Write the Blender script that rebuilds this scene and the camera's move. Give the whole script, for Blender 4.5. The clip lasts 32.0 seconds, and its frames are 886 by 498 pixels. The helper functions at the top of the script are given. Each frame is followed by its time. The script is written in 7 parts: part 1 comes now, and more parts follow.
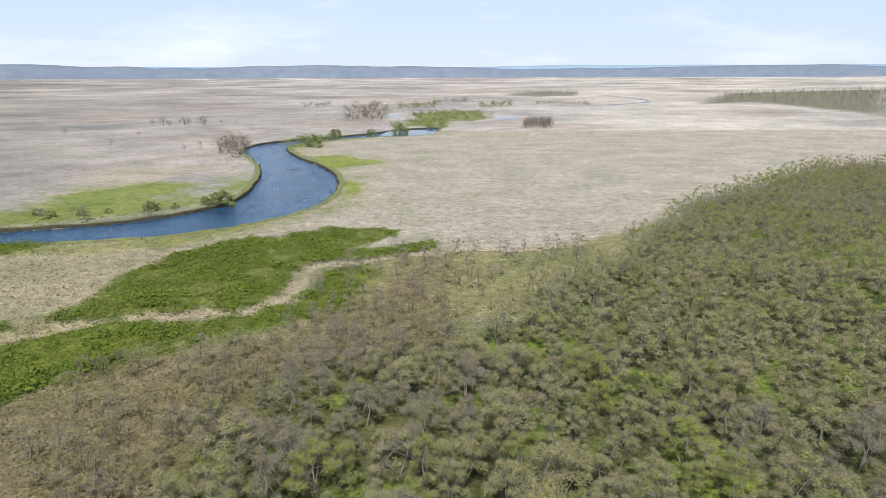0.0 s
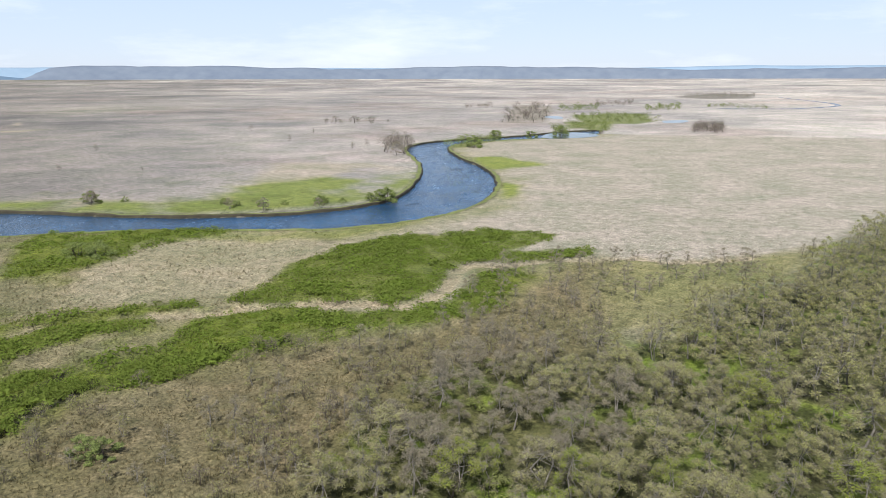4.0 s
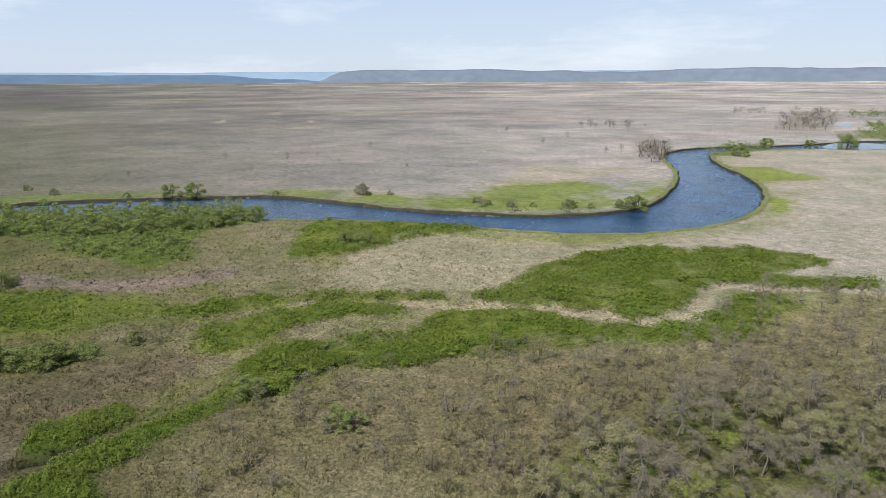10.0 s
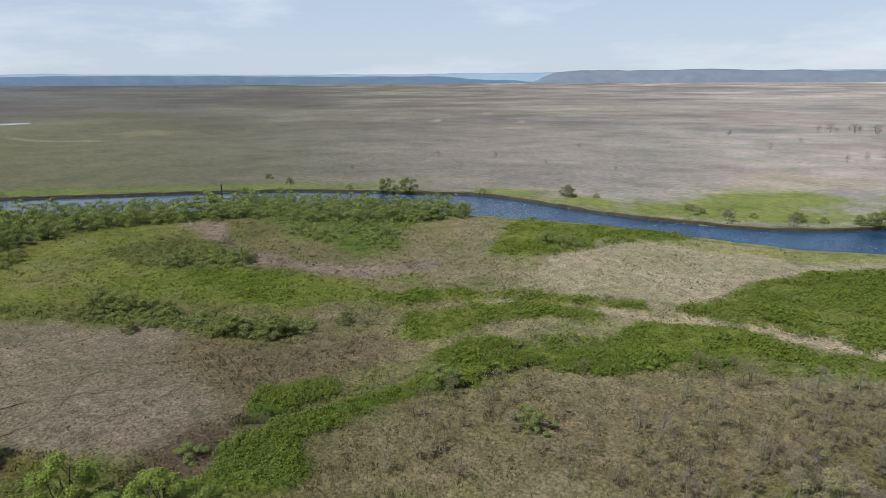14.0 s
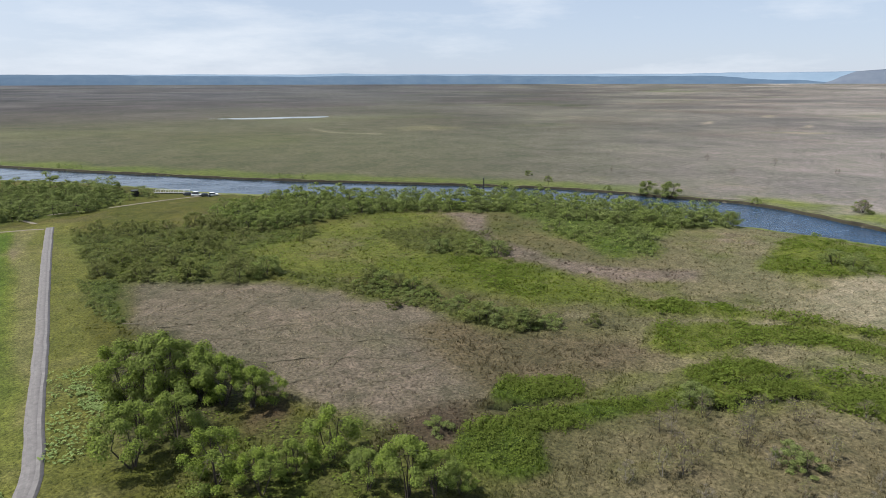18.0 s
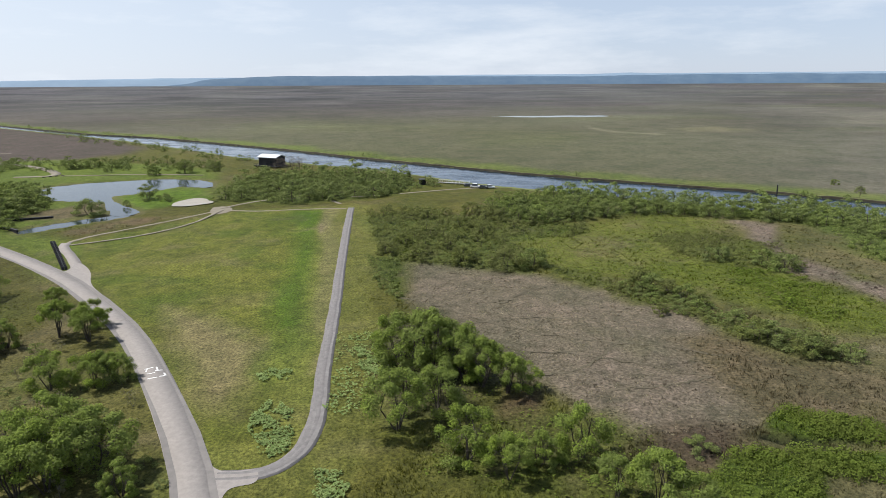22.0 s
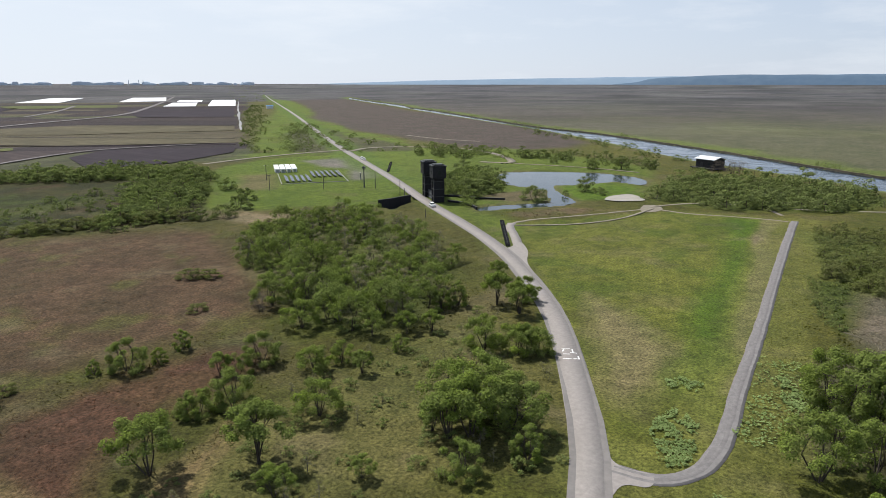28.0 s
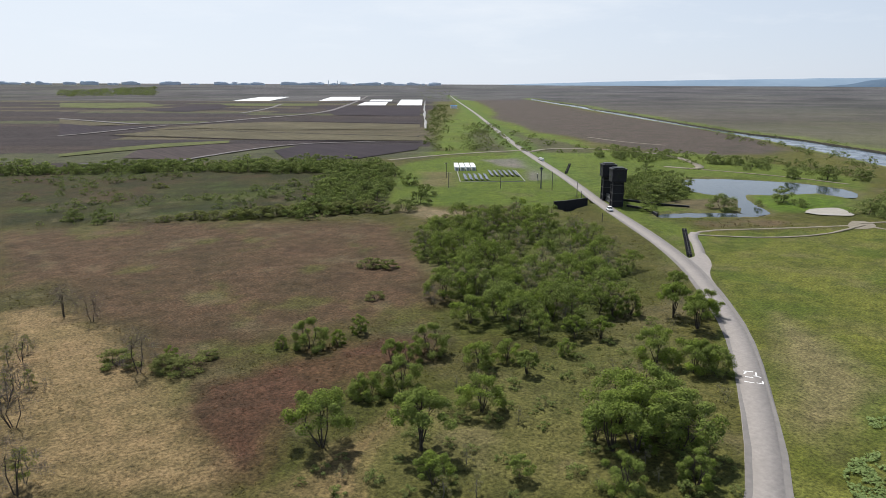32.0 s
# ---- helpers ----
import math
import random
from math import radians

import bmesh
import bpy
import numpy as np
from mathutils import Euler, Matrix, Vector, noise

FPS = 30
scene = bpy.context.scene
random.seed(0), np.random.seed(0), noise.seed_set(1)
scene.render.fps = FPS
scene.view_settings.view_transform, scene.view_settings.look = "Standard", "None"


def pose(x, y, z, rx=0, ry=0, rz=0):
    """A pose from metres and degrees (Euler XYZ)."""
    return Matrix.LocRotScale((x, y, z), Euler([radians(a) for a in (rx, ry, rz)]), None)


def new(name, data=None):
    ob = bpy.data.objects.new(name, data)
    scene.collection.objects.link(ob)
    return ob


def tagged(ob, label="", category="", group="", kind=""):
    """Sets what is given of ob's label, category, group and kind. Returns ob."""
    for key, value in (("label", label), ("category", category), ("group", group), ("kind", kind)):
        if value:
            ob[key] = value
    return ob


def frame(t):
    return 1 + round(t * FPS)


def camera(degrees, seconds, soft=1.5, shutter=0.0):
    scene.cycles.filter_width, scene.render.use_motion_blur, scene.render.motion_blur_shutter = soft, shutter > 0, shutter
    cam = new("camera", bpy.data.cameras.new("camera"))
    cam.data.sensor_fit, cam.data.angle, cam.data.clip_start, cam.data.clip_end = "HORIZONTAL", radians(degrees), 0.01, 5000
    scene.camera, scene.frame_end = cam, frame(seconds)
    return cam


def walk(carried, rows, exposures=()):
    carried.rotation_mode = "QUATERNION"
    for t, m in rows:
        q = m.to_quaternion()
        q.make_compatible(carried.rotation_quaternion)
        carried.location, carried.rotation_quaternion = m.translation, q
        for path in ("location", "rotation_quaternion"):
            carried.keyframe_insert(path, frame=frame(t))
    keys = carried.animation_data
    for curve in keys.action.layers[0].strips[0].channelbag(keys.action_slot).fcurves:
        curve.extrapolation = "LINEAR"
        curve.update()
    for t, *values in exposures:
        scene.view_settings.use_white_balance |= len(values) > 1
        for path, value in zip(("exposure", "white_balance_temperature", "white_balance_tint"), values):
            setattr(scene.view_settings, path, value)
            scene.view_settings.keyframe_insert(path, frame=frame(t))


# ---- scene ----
cam = camera(65.69, 32.0, 0.65)
ROWS = [
    (0.0, -0.00, -0.00, 46.00, 0.00, -14.12, 0.20),
    (1.0, -0.15, -0.40, 46.11, 3.15, -14.09, 0.16),
    (2.0, -0.36, -0.51, 46.28, 6.40, -14.07, 0.13),
    (3.0, -0.52, -0.35, 46.49, 9.73, -14.05, 0.11),
    (3.5, -0.56, -0.23, 46.59, 11.40, -14.04, 0.10),
    (5.5, -0.58, 0.36, 46.76, 18.07, -14.03, 0.13),
    (6.0, -0.63, 0.44, 46.76, 19.73, -14.02, 0.14),
    (7.0, -0.66, 0.59, 46.80, 22.95, -13.97, 0.18),
    (8.0, -0.80, 0.59, 46.88, 26.30, -13.90, 0.22),
    (9.0, -0.98, 0.56, 47.03, 29.91, -13.82, 0.23),
    (10.0, -1.04, 0.69, 47.13, 33.80, -13.78, 0.22),
    (11.0, -1.04, 0.94, 47.13, 37.84, -13.76, 0.24),
    (12.0, -1.10, 1.15, 47.06, 42.03, -13.72, 0.27),
    (13.0, -1.16, 1.22, 46.99, 46.46, -13.68, 0.31),
    (13.5, -1.21, 1.24, 47.00, 48.72, -13.66, 0.32),
    (15.5, -1.09, 0.56, 47.26, 58.25, -13.65, 0.22),
    (16.0, -1.19, 0.51, 47.19, 60.96, -13.64, 0.19),
    (17.0, -1.46, 0.48, 47.01, 66.55, -13.62, 0.13),
    (18.0, -1.79, 0.47, 46.75, 72.23, -13.61, 0.13),
    (19.0, -2.14, 0.43, 46.45, 77.96, -13.61, 0.17),
    (20.0, -2.63, 0.52, 46.14, 83.62, -13.58, 0.23),
    (21.0, -2.90, 0.61, 45.81, 89.22, -13.56, 0.30),
    (22.0, -3.06, 0.57, 45.58, 94.92, -13.55, 0.32),
    (23.0, -3.22, 0.31, 45.51, 100.71, -13.54, 0.28),
    (24.0, -3.29, 0.20, 45.55, 106.39, -13.54, 0.22),
    (25.0, -3.30, 0.07, 45.64, 112.23, -13.55, 0.18),
    (25.5, -3.30, 0.03, 45.67, 115.20, -13.56, 0.16),
    (27.5, -3.31, -0.36, 45.63, 127.15, -13.56, 0.06),
    (28.0, -3.17, -0.66, 45.63, 129.93, -13.55, 0.01),
    (28.5, -3.13, -0.83, 45.63, 132.37, -13.55, -0.04),
    (29.0, -3.22, -0.81, 45.64, 134.31, -13.55, -0.08),
    (30.0, -3.39, -0.76, 45.63, 137.64, -13.53, -0.13),
    (31.0, -3.48, -0.82, 45.57, 141.06, -13.51, -0.16),
    (32.0, -3.45, -0.87, 45.43, 144.68, -13.50, -0.18),
]
EXPOSURES = [(s, e, 6350.0 if s < 19 else 6430.0, 10.0) for s, e in ((0.0, 0.56), (3.0, 0.58), (7.0, 0.6), (10.0, 0.4), (13.0, 0.22), (16.0, 0.26), (20.0, 0.36), (24.0, 0.27), (28.0, 0.21), (32.0, 0.2))]
walk(cam, [(t, pose(x, y, z, 0, 0, yaw) @ pose(0, 0, 0, 90 + pitch, 0, 0) @ pose(0, 0, 0, 0, 0, -lean))
           for t, x, y, z, yaw, pitch, lean in ROWS], EXPOSURES)

# ---- world and sun ----
SUN_HEIGHT, SUN_TURN = 58.0, -6.0      # degrees above the plain, degrees off the south line
world = bpy.data.worlds.new("sky")
scene.world = world
world.use_nodes = True
wt = world.node_tree
sky = wt.nodes.new("ShaderNodeTexSky")
sky.sky_type = "NISHITA"
sky.sun_disc = False
sky.sun_elevation = radians(SUN_HEIGHT)
sky.sun_rotation = radians(180.0 + SUN_TURN)
sky.altitude, sky.air_density, sky.dust_density, sky.ozone_density = 50.0, 1.0, 0.3, 1.5
# thin spring haze and veil cloud over the clear sky
veil = wt.nodes.new("ShaderNodeTexNoise")
veil.inputs["Scale"].default_value, veil.inputs["Detail"].default_value, veil.inputs["Roughness"].default_value = 2.6, 7.0, 0.62
place = wt.nodes.new("ShaderNodeTexCoord")
flat = wt.nodes.new("ShaderNodeMapping")
flat.inputs["Scale"].default_value = (1.0, 1.0, 5.0)
wt.links.new(place.outputs["Generated"], flat.inputs["Vector"])
wt.links.new(flat.outputs["Vector"], veil.inputs["Vector"])
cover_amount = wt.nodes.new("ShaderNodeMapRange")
for k, v in zip((1, 2, 3, 4), (0.5, 0.7, 0.0, 0.6)):
    cover_amount.inputs[k].default_value = v
wt.links.new(veil.outputs["Fac"], cover_amount.inputs[0])
haze, cloud = wt.nodes.new("ShaderNodeMix"), wt.nodes.new("ShaderNodeMix")
haze.data_type = cloud.data_type = "RGBA"
haze.inputs[7].default_value = (5.5, 6.35, 8.0, 1.0)
cloud.inputs[7].default_value = (8.4, 8.8, 9.3, 1.0)
height, haze_amount = wt.nodes.new("ShaderNodeSeparateXYZ"), wt.nodes.new("ShaderNodeMapRange")
wt.links.new(place.outputs["Generated"], height.inputs[0])
for k, v in zip((1, 2, 3, 4), (0.06, 0.6, 0.74, 0.12)):
    haze_amount.inputs[k].default_value = v
wt.links.new(height.outputs[2], haze_amount.inputs[0])
wt.links.new(haze_amount.outputs[0], haze.inputs[0])
wt.links.new(sky.outputs["Color"], haze.inputs[6])
wt.links.new(haze.outputs[2], cloud.inputs[6])
wt.links.new(cover_amount.outputs[0], cloud.inputs[0])
# the haze brightens towards the sun's side of the sky
toward, glow_amount, glow = wt.nodes.new("ShaderNodeVectorMath"), wt.nodes.new("ShaderNodeMapRange"), wt.nodes.new("ShaderNodeMix")
toward.operation = "DOT_PRODUCT"
toward.inputs[1].default_value = (0.1, -0.99, 0.0)
wt.links.new(place.outputs["Generated"], toward.inputs[0])
for k, v in zip((1, 2, 3, 4), (-0.2, 1.0, 0.0, 0.75)):
    glow_amount.inputs[k].default_value = v
wt.links.new(toward.outputs["Value"], glow_amount.inputs[0])
glow.data_type = "RGBA"
glow.inputs[7].default_value = (9.0, 9.6, 10.3, 1.0)
wt.links.new(glow_amount.outputs[0], glow.inputs[0])
wt.links.new(cloud.outputs[2], glow.inputs[6])
wt.links.new(glow.outputs[2], wt.nodes["Background"].inputs["Color"])
wt.nodes["Background"].inputs["Strength"].default_value = 0.086
sun_data = bpy.data.lights.new("sun", "SUN")
sun_data.energy, sun_data.angle, sun_data.color = 5.0, radians(0.55), (1.0, 0.96, 0.9)
sun = new("sun", sun_data)
sun.matrix_world = pose(0, -60, 200, 90 - SUN_HEIGHT, 0, SUN_TURN)

# ---- the plan: land cover outlines, banks, ways (metres) ----
BANK_W = [(-5, 647), (-31, 636), (-63, 574), (-108, 529), (-128, 506), (-134, 474), (-130, 446), (-114, 408), (-98, 370), (-89, 336), (-82, 298), (-80, 268), (-81, 251), (-89, 239), (-101, 226), (-118, 217), (-123, 214), (-145, 207), (-173, 204), (-200, 204), (-218, 203), (-235, 193), (-246, 178), (-269, 162), (-276, 158), (-306, 114), (-331, 67), (-356, 21), (-399, -36), (-424, -73), (-462, -119), (-507, -176), (-554, -242), (-611, -323), (-635, -385), (-698, -477), (-789, -603), (-927, -789), (-1036, -964), (-1107, -1026), (-1317, -1344), (-1611, -1766)]
BANK_E = [(-5, 601), (-25, 568), (-51, 548), (-83, 523), (-104, 496), (-107, 470), (-100, 444), (-85, 406), (-68, 375), (-54, 341), (-47, 309), (-44, 273), (-46, 251), (-53, 232), (-62, 218), (-72, 208), (-84, 200), (-96, 197), (-114, 192), (-132, 188), (-156, 181), (-172, 172), (-184, 165), (-214, 147), (-246, 115), (-283, 57), (-315, -3), (-334, -22), (-373, -64), (-419, -150), (-462, -198), (-539, -287), (-599, -363), (-739, -562), (-848, -724), (-1000, -934), (-1219, -1244), (-1416, -1539)]
G1 = [(-72.5, 142.9), (-75.2, 161.9), (-69.5, 180.9), (-53, 196), (-35, 207), (-25, 208), (-13, 208), (-15.5, 198), (-22, 190), (-26, 182), (-15.5, 182.6), (-2, 190), (-1.3, 183.5), (-13, 176), (-21.4, 173), (-30.8, 169.5), (-36, 159), (-35.5, 146.7), (-37, 142), (-38.5, 136.5), (-40.5, 132.5), (-46, 133), (-53, 132.5), (-59.5, 131), (-65, 128), (-72.7, 126.6), (-77.4, 125)]
G6 = [(-252, 106), (-248, 123), (-230, 144), (-193, 168), (-185, 163), (-189, 145), (-177, 125), (-158, 110), (-166, 101), (-190, 100), (-212, 103), (-240, 101)]
BANKGREEN = [(-233, 210), (-202, 228), (-162, 232), (-145, 243), (-163, 279), (-135, 308), (-106, 304), (-100, 354), (-88, 326), (-86, 289), (-88, 254), (-103, 234), (-126, 220), (-149, 212), (-178, 210), (-220, 204)]
G8 = [(-74, 402), (-55, 414), (-32, 380), (-47, 354), (-56, 352)]
G9 = [(-47, 313), (-36, 306), (-31, 283), (-39, 267)]
G10 = [(-127, 84), (-122, 95), (-104, 112), (-87, 123), (-80, 122), (-90, 114), (-110, 100), (-117, 87), (-118, 79)]
M1 = [(-203, 0), (-226, 28), (-250, 48), (-244, 77), (-230, 77), (-209, 51), (-179, 50), (-158, 68), (-146, 86), (-130, 88), (-128, 63), (-149, 54), (-162, 31), (-174, 10), (-187, 7)]
M3 = [(-202, 99), (-193, 127), (-166, 121), (-155, 110), (-160, 99), (-181, 100), (-190, 95)]
S1 = [(-211, 46), (-219, 65), (-200, 78), (-175, 76), (-173, 64), (-180, 54), (-197, 46)]
R1 = [(-242, 79), (-234, 90), (-187, 80), (-168, 83), (-156, 91), (-147, 101), (-142, 116), (-135, 109), (-140, 90), (-154, 79), (-171, 74), (-189, 74)]
S2 = [(-177, 9), (-172, 16), (-162, 25), (-152, 31), (-140, 41), (-129, 49), (-121, 57), (-117, 56), (-122, 47), (-135, 40), (-144, 30), (-155, 24), (-165, 15)]
P1 = [(-175, -25), (-174, -10), (-167, 8), (-155, 24), (-142, 32), (-129, 43), (-124, 32), (-107, 34), (-94, 37), (-91, 29), (-87, 18), (-96, 13), (-105, 5), (-119, -3), (-133, -12), (-145, -21)]
R2 = [(-93, 1), (-101, 6), (-89, 7), (-83, 2)]
ROAD = [(-67, -32.2), (-76, -37.2), (-86, -43.7), (-102, -54.9), (-117, -66.3), (-131, -79.0), (-146, -95.0), (-155, -105), (-171, -126), (-187, -150), (-202, -174), (-242, -230), (-296, -312), (-332, -367), (-452, -540), (-685, -872), (-1037, -1386), (-1563, -2156)]
PATH = [(-74, -33), (-74.5, -28.5), (-76.5, -26), (-79.5, -24.6), (-83, -24.2), (-88.4, -24.6), (-95.6, -25.7), (-106, -28.1), (-119, -30.4), (-139, -34), (-166, -39.3), (-197, -45.3), (-242, -53.6), (-256, -56)]
SPUR = [(-152, -99), (-157, -102), (-166, -108.3), (-179, -119), (-186, -125.5), (-192, -128.3), (-201, -126.5), (-214, -119.5), (-229, -112), (-243, -106), (-249, -103)]
SPUR2 = [(-189, -125), (-199.3, -113.4), (-210.4, -106.4), (-225.5, -102.6), (-241, -103), (-248, -103)]
TRACK3 = [(-329, -357), (-355, -367), (-380, -351), (-394, -320), (-389, -285), (-363, -248), (-339, -227), (-333, -248)]
TRACK4 = [(-339, -227), (-346, -197), (-348, -177), (-346, -153)]
SIDE = [(-332, -367), (-292, -372), (-256, -371), (-220, -364)]
TRACK5 = [(-464, -429), (-449, -376), (-452, -337)]
LAWN = [(-147, -94), (-78, -37), (-75, -33), (-77, -28), (-83, -26), (-91, -26), (-108, -29), (-154, -38), (-219, -51), (-248, -56), (-261, -67), (-250, -96), (-237, -104), (-214, -114), (-198, -126)]
POND = [(-293, -209), (-306, -210), (-320, -200), (-327, -187), (-335, -170), (-333, -150), (-324, -138), (-305, -131), (-308, -148), (-286, -158), (-278, -164), (-270, -159), (-256, -145), (-247, -134), (-240, -132), (-234, -139), (-247, -148), (-265, -160), (-266, -175), (-268, -184), (-280, -197)]
POND2 = [(-204, -152), (-209, -157), (-223, -152), (-237, -141), (-240, -134), (-234, -133), (-221, -142)]
BUR1 = [(-88, -34), (-94, -33), (-92, -29), (-80, -26), (-79, -28), (-78, -30)]
BUR2 = [(-104, -40), (-106, -37), (-105, -33), (-100, -33), (-100, -37)]
BUR3 = [(-116, -25), (-110, -18), (-104, -18), (-107, -22)]
BUR4 = [(-76, -22), (-76, -18), (-70, -16), (-69, -20)]
BROWN = [(-12, -252), (-58, -235), (-92, -221), (-119, -191), (-102, -141), (-86, -117), (-75, -111), (-64, -114), (-48, -114), (-32, -111), (-25, -112), (-26, -134), (-18, -150), (-19, -179), (-8, -176)]
RED = [(-23.0, -95.0), (-28.6, -104.7), (-37.5, -101.9), (-46.8, -104.3), (-52.3, -103.2), (-62.0, -105.0), (-71.3, -100.5), (-63.1, -92.2), (-56.2, -91.5), (-49.1, -89.5), (-40.1, -85.9), (-34.0, -81.1), (-30.2, -75.6), (-27.0, -72.6), (-22.8, -76.4), (-23.6, -83.2), (-22.8, -88.3)]
STRAW = [(-6, -158), (-16, -158), (-24, -139), (-23, -116), (-25, -104), (-24, -88), (-25, -76), (-22, -72), (-2, -86)]
STRAW2 = [(-131, -214), (-149, -216), (-153, -199), (-135, -194)]
STRAW3 = [(-27, -68), (-34, -71), (-42, -74), (-51, -79), (-47, -74), (-38, -65), (-36, -62)]
LAWN2 = [(-200, -329), (-248, -362), (-307, -354), (-286, -298), (-221, -201), (-185, -184), (-162, -212), (-140, -230)]
GRAVEL = [(-264, -338), (-302, -335), (-269, -286), (-246, -246), (-229, -251), (-256, -283), (-256, -310)]
SHRUBLAND = [(-22, -442), (-107, -394), (-186, -365), (-201, -332), (-155, -255), (-126, -218), (-95, -229), (-58, -233), (-12, -262)]
FARM = [(-131, -414), (-244, -365), (-275, -398), (-1079, -1586), (-385, -2427), (-73, -483)]
THICKET = [(-117, -171), (-146, -185), (-161, -178), (-164, -152), (-142, -111), (-128, -98), (-119, -99), (-100, -85), (-87, -87), (-83, -101), (-95, -127), (-102, -152)]
FOREST = [(233, 362), (195, 356), (133, 294), (86, 241), (59, 193), (41, 163), (22, 143), (10, 124), (-2, 112), (-15, 109), (-23, 97), (-29, 85), (-32, 74), (-31, 61), (50, 68)]
SCRUB = [(-67, 42), (-74, 49), (-77, 60), (-76, 75), (-68, 86), (-62, 99), (-49, 114), (-30, 121), (-16, 151), (-0, 179), (2, 88)]
WILLOWS = [(-271, 1), (-294, 23), (-296, 43), (-284, 70), (-272, 91), (-273, 112), (-266, 130), (-240, 142), (-211, 158), (-199, 172), (-186, 162), (-189, 142), (-196, 129), (-211, 112), (-225, 110), (-238, 96), (-243, 81), (-252, 62), (-252, 44), (-241, 30), (-227, 18), (-228, 3), (-242, -4)]
WILLOWS2 = [(-267, -112), (-330, -126), (-350, -108), (-351, -66), (-314, -28), (-284, -49), (-264, -82)]
SHRUBSIDE = [(-245, -48), (-249, -31), (-242, -4), (-228, 3), (-226, 28), (-210, 24), (-202, 3), (-177, 9), (-168, 7), (-174, -14), (-174, -23), (-191, -34), (-220, -41)]
TREEGRP = [(-132, -22), (-139, -14), (-123, -4), (-114, 5), (-103, 6), (-96, -3), (-90, -7), (-90, -14), (-99, -17)]
TREEGRP2 = [(-86, -9), (-91, -2), (-94, 8), (-94, 17), (-82, 23), (-74, 30), (-68, 27), (-76, -8)]
LAKE = [(-1012, -23), (-1022, 32), (-1031, 98), (-1033, 157), (-990, 146), (-980, 93), (-972, 31)]
CREEK = [(-29.6, 165), (-33.1, 158), (-33.6, 150), (-33.5, 142), (-36, 136), (-39, 130), (-49, 130), (-61, 128), (-70, 122), (-77, 118), (-90, 114), (-99, 110), (-110, 96), (-115, 86), (-118, 79), (-121, 67)]
UP3 = [(146, 1155), (206, 1127), (283, 1143), (396, 1288), (401, 1573), (394, 1770)]
FARWOOD = [(443, 1176), (772, 1896), (1374, 2181), (516, 812), (541, 933), (547, 1098), (549, 1245)]
GREYBUSH = [(72, 635), (86, 723), (112, 721), (101, 634)]
BARESHORE = [(-135, 416), (-154, 492), (-146, 504), (-120, 415)]
LEVEESHRUB = [(-269, -392), (-429, -633), (-812, -1181), (-955, -1332), (-372, -517), (-276, -388)]
LEVEESHRUB2 = [(-294, -388), (-453, -593), (-530, -666), (-402, -483), (-315, -375)]
LEVEESHRUB3 = [(-1051, -1621), (-2881, -4405), (-2420, -3337), (-1191, -1647), (-1024, -1481)]
FIELDEDGE = [(-22, -433), (-110, -405), (-185, -362), (-201, -332), (-185, -304), (-102, -374), (-20, -409)]
PALEBANK = [(-156, 270), (-176, 353), (-134, 364), (-105, 354), (-102, 323), (-134, 303), (-151, 279)]
CLEARSTRAW = [(-138, 184), (-87, 193), (-78, 169), (-73, 144), (-87, 125), (-111, 117), (-127, 150)]
LAWNDRY = [(-139, -72), (-133, -59), (-119, -45), (-106, -41), (-90, -36), (-92, -41), (-114, -57)]
LAWNGREEN = [(-251.6, -76.4), (-255.3, -65), (-195, -52.1), (-158.9, -43.8), (-129.9, -37.4), (-106.6, -33.3), (-100, -36.2), (-104.6, -40.2), (-118.2, -42.5), (-135.5, -45.9), (-168.1, -52)]
LAWNPALE = [(-255.4, -64.3), (-258.2, -57.3), (-197.5, -46.4), (-161, -39.6), (-139, -35.6), (-119, -32), (-105.9, -30), (-104.8, -32.3), (-120.8, -35.6), (-154.4, -42.4), (-195.3, -51.4)]
PONDSIDE = [(-223, -186), (-261, -214), (-290, -223), (-286, -204), (-244, -172), (-224, -168)]
PONDNORTH = [(-345, -314), (-393, -351), (-400, -313), (-411, -235), (-390, -156), (-365, -146), (-358, -204), (-350, -274)]
BANKROW = [(-599, -390), (-534, -284), (-454, -194), (-414, -150), (-395, -146), (-428, -191), (-500, -271), (-557, -363)]
GRASSEDGE = [(-25, 128), (-18, 162), (-4, 173), (31, 181), (56, 203), (70, 211), (42, 167), (12, 130), (-8, 108)]
CREEK_EAST = [(-33.1, 158), (-29.6, 165), (-21.2, 169.6), (-14.6, 173), (-1, 177.9), (12.3, 181.4), (25.5, 184.9), (38.5, 188.4)]
SOUTHFIELD = [(-28, -67), (-36, -72), (-50, -75), (-65, -81), (-88, -83), (-115, -81), (-93, -54), (-71, -38)]
M2 = [(-174, 56), (-172, 71), (-150, 74), (-132, 65), (-148, 58)]
WESTGREEN = [(-211, 38), (-189, 48), (-167, 72), (-142, 79), (-123, 91), (-122, 78), (-137, 62), (-150, 46), (-170, 29)]
REDDISH = [(-93, 29), (-91, 34), (-83, 33), (-78, 27), (-79, 22), (-84, 17)]
PINKREED = [(-171, 140), (-178, 150), (-175, 158), (-167, 160), (-162, 151)]
MIDGREEN = [(-84, 66), (-88, 82), (-83, 95), (-72, 102), (-58, 108), (-51, 117), (-40, 120), (-28, 131), (-22, 147), (-22, 161), (-15, 160), (-23, 131), (-39, 116), (-55, 102), (-61, 97), (-65, 88), (-76, 81), (-76, 68)]
JUNCTION = [(-159, -111), (-161, -108), (-172, -112), (-162, -102), (-151, -96), (-142, -87), (-140, -88), (-150, -101)]
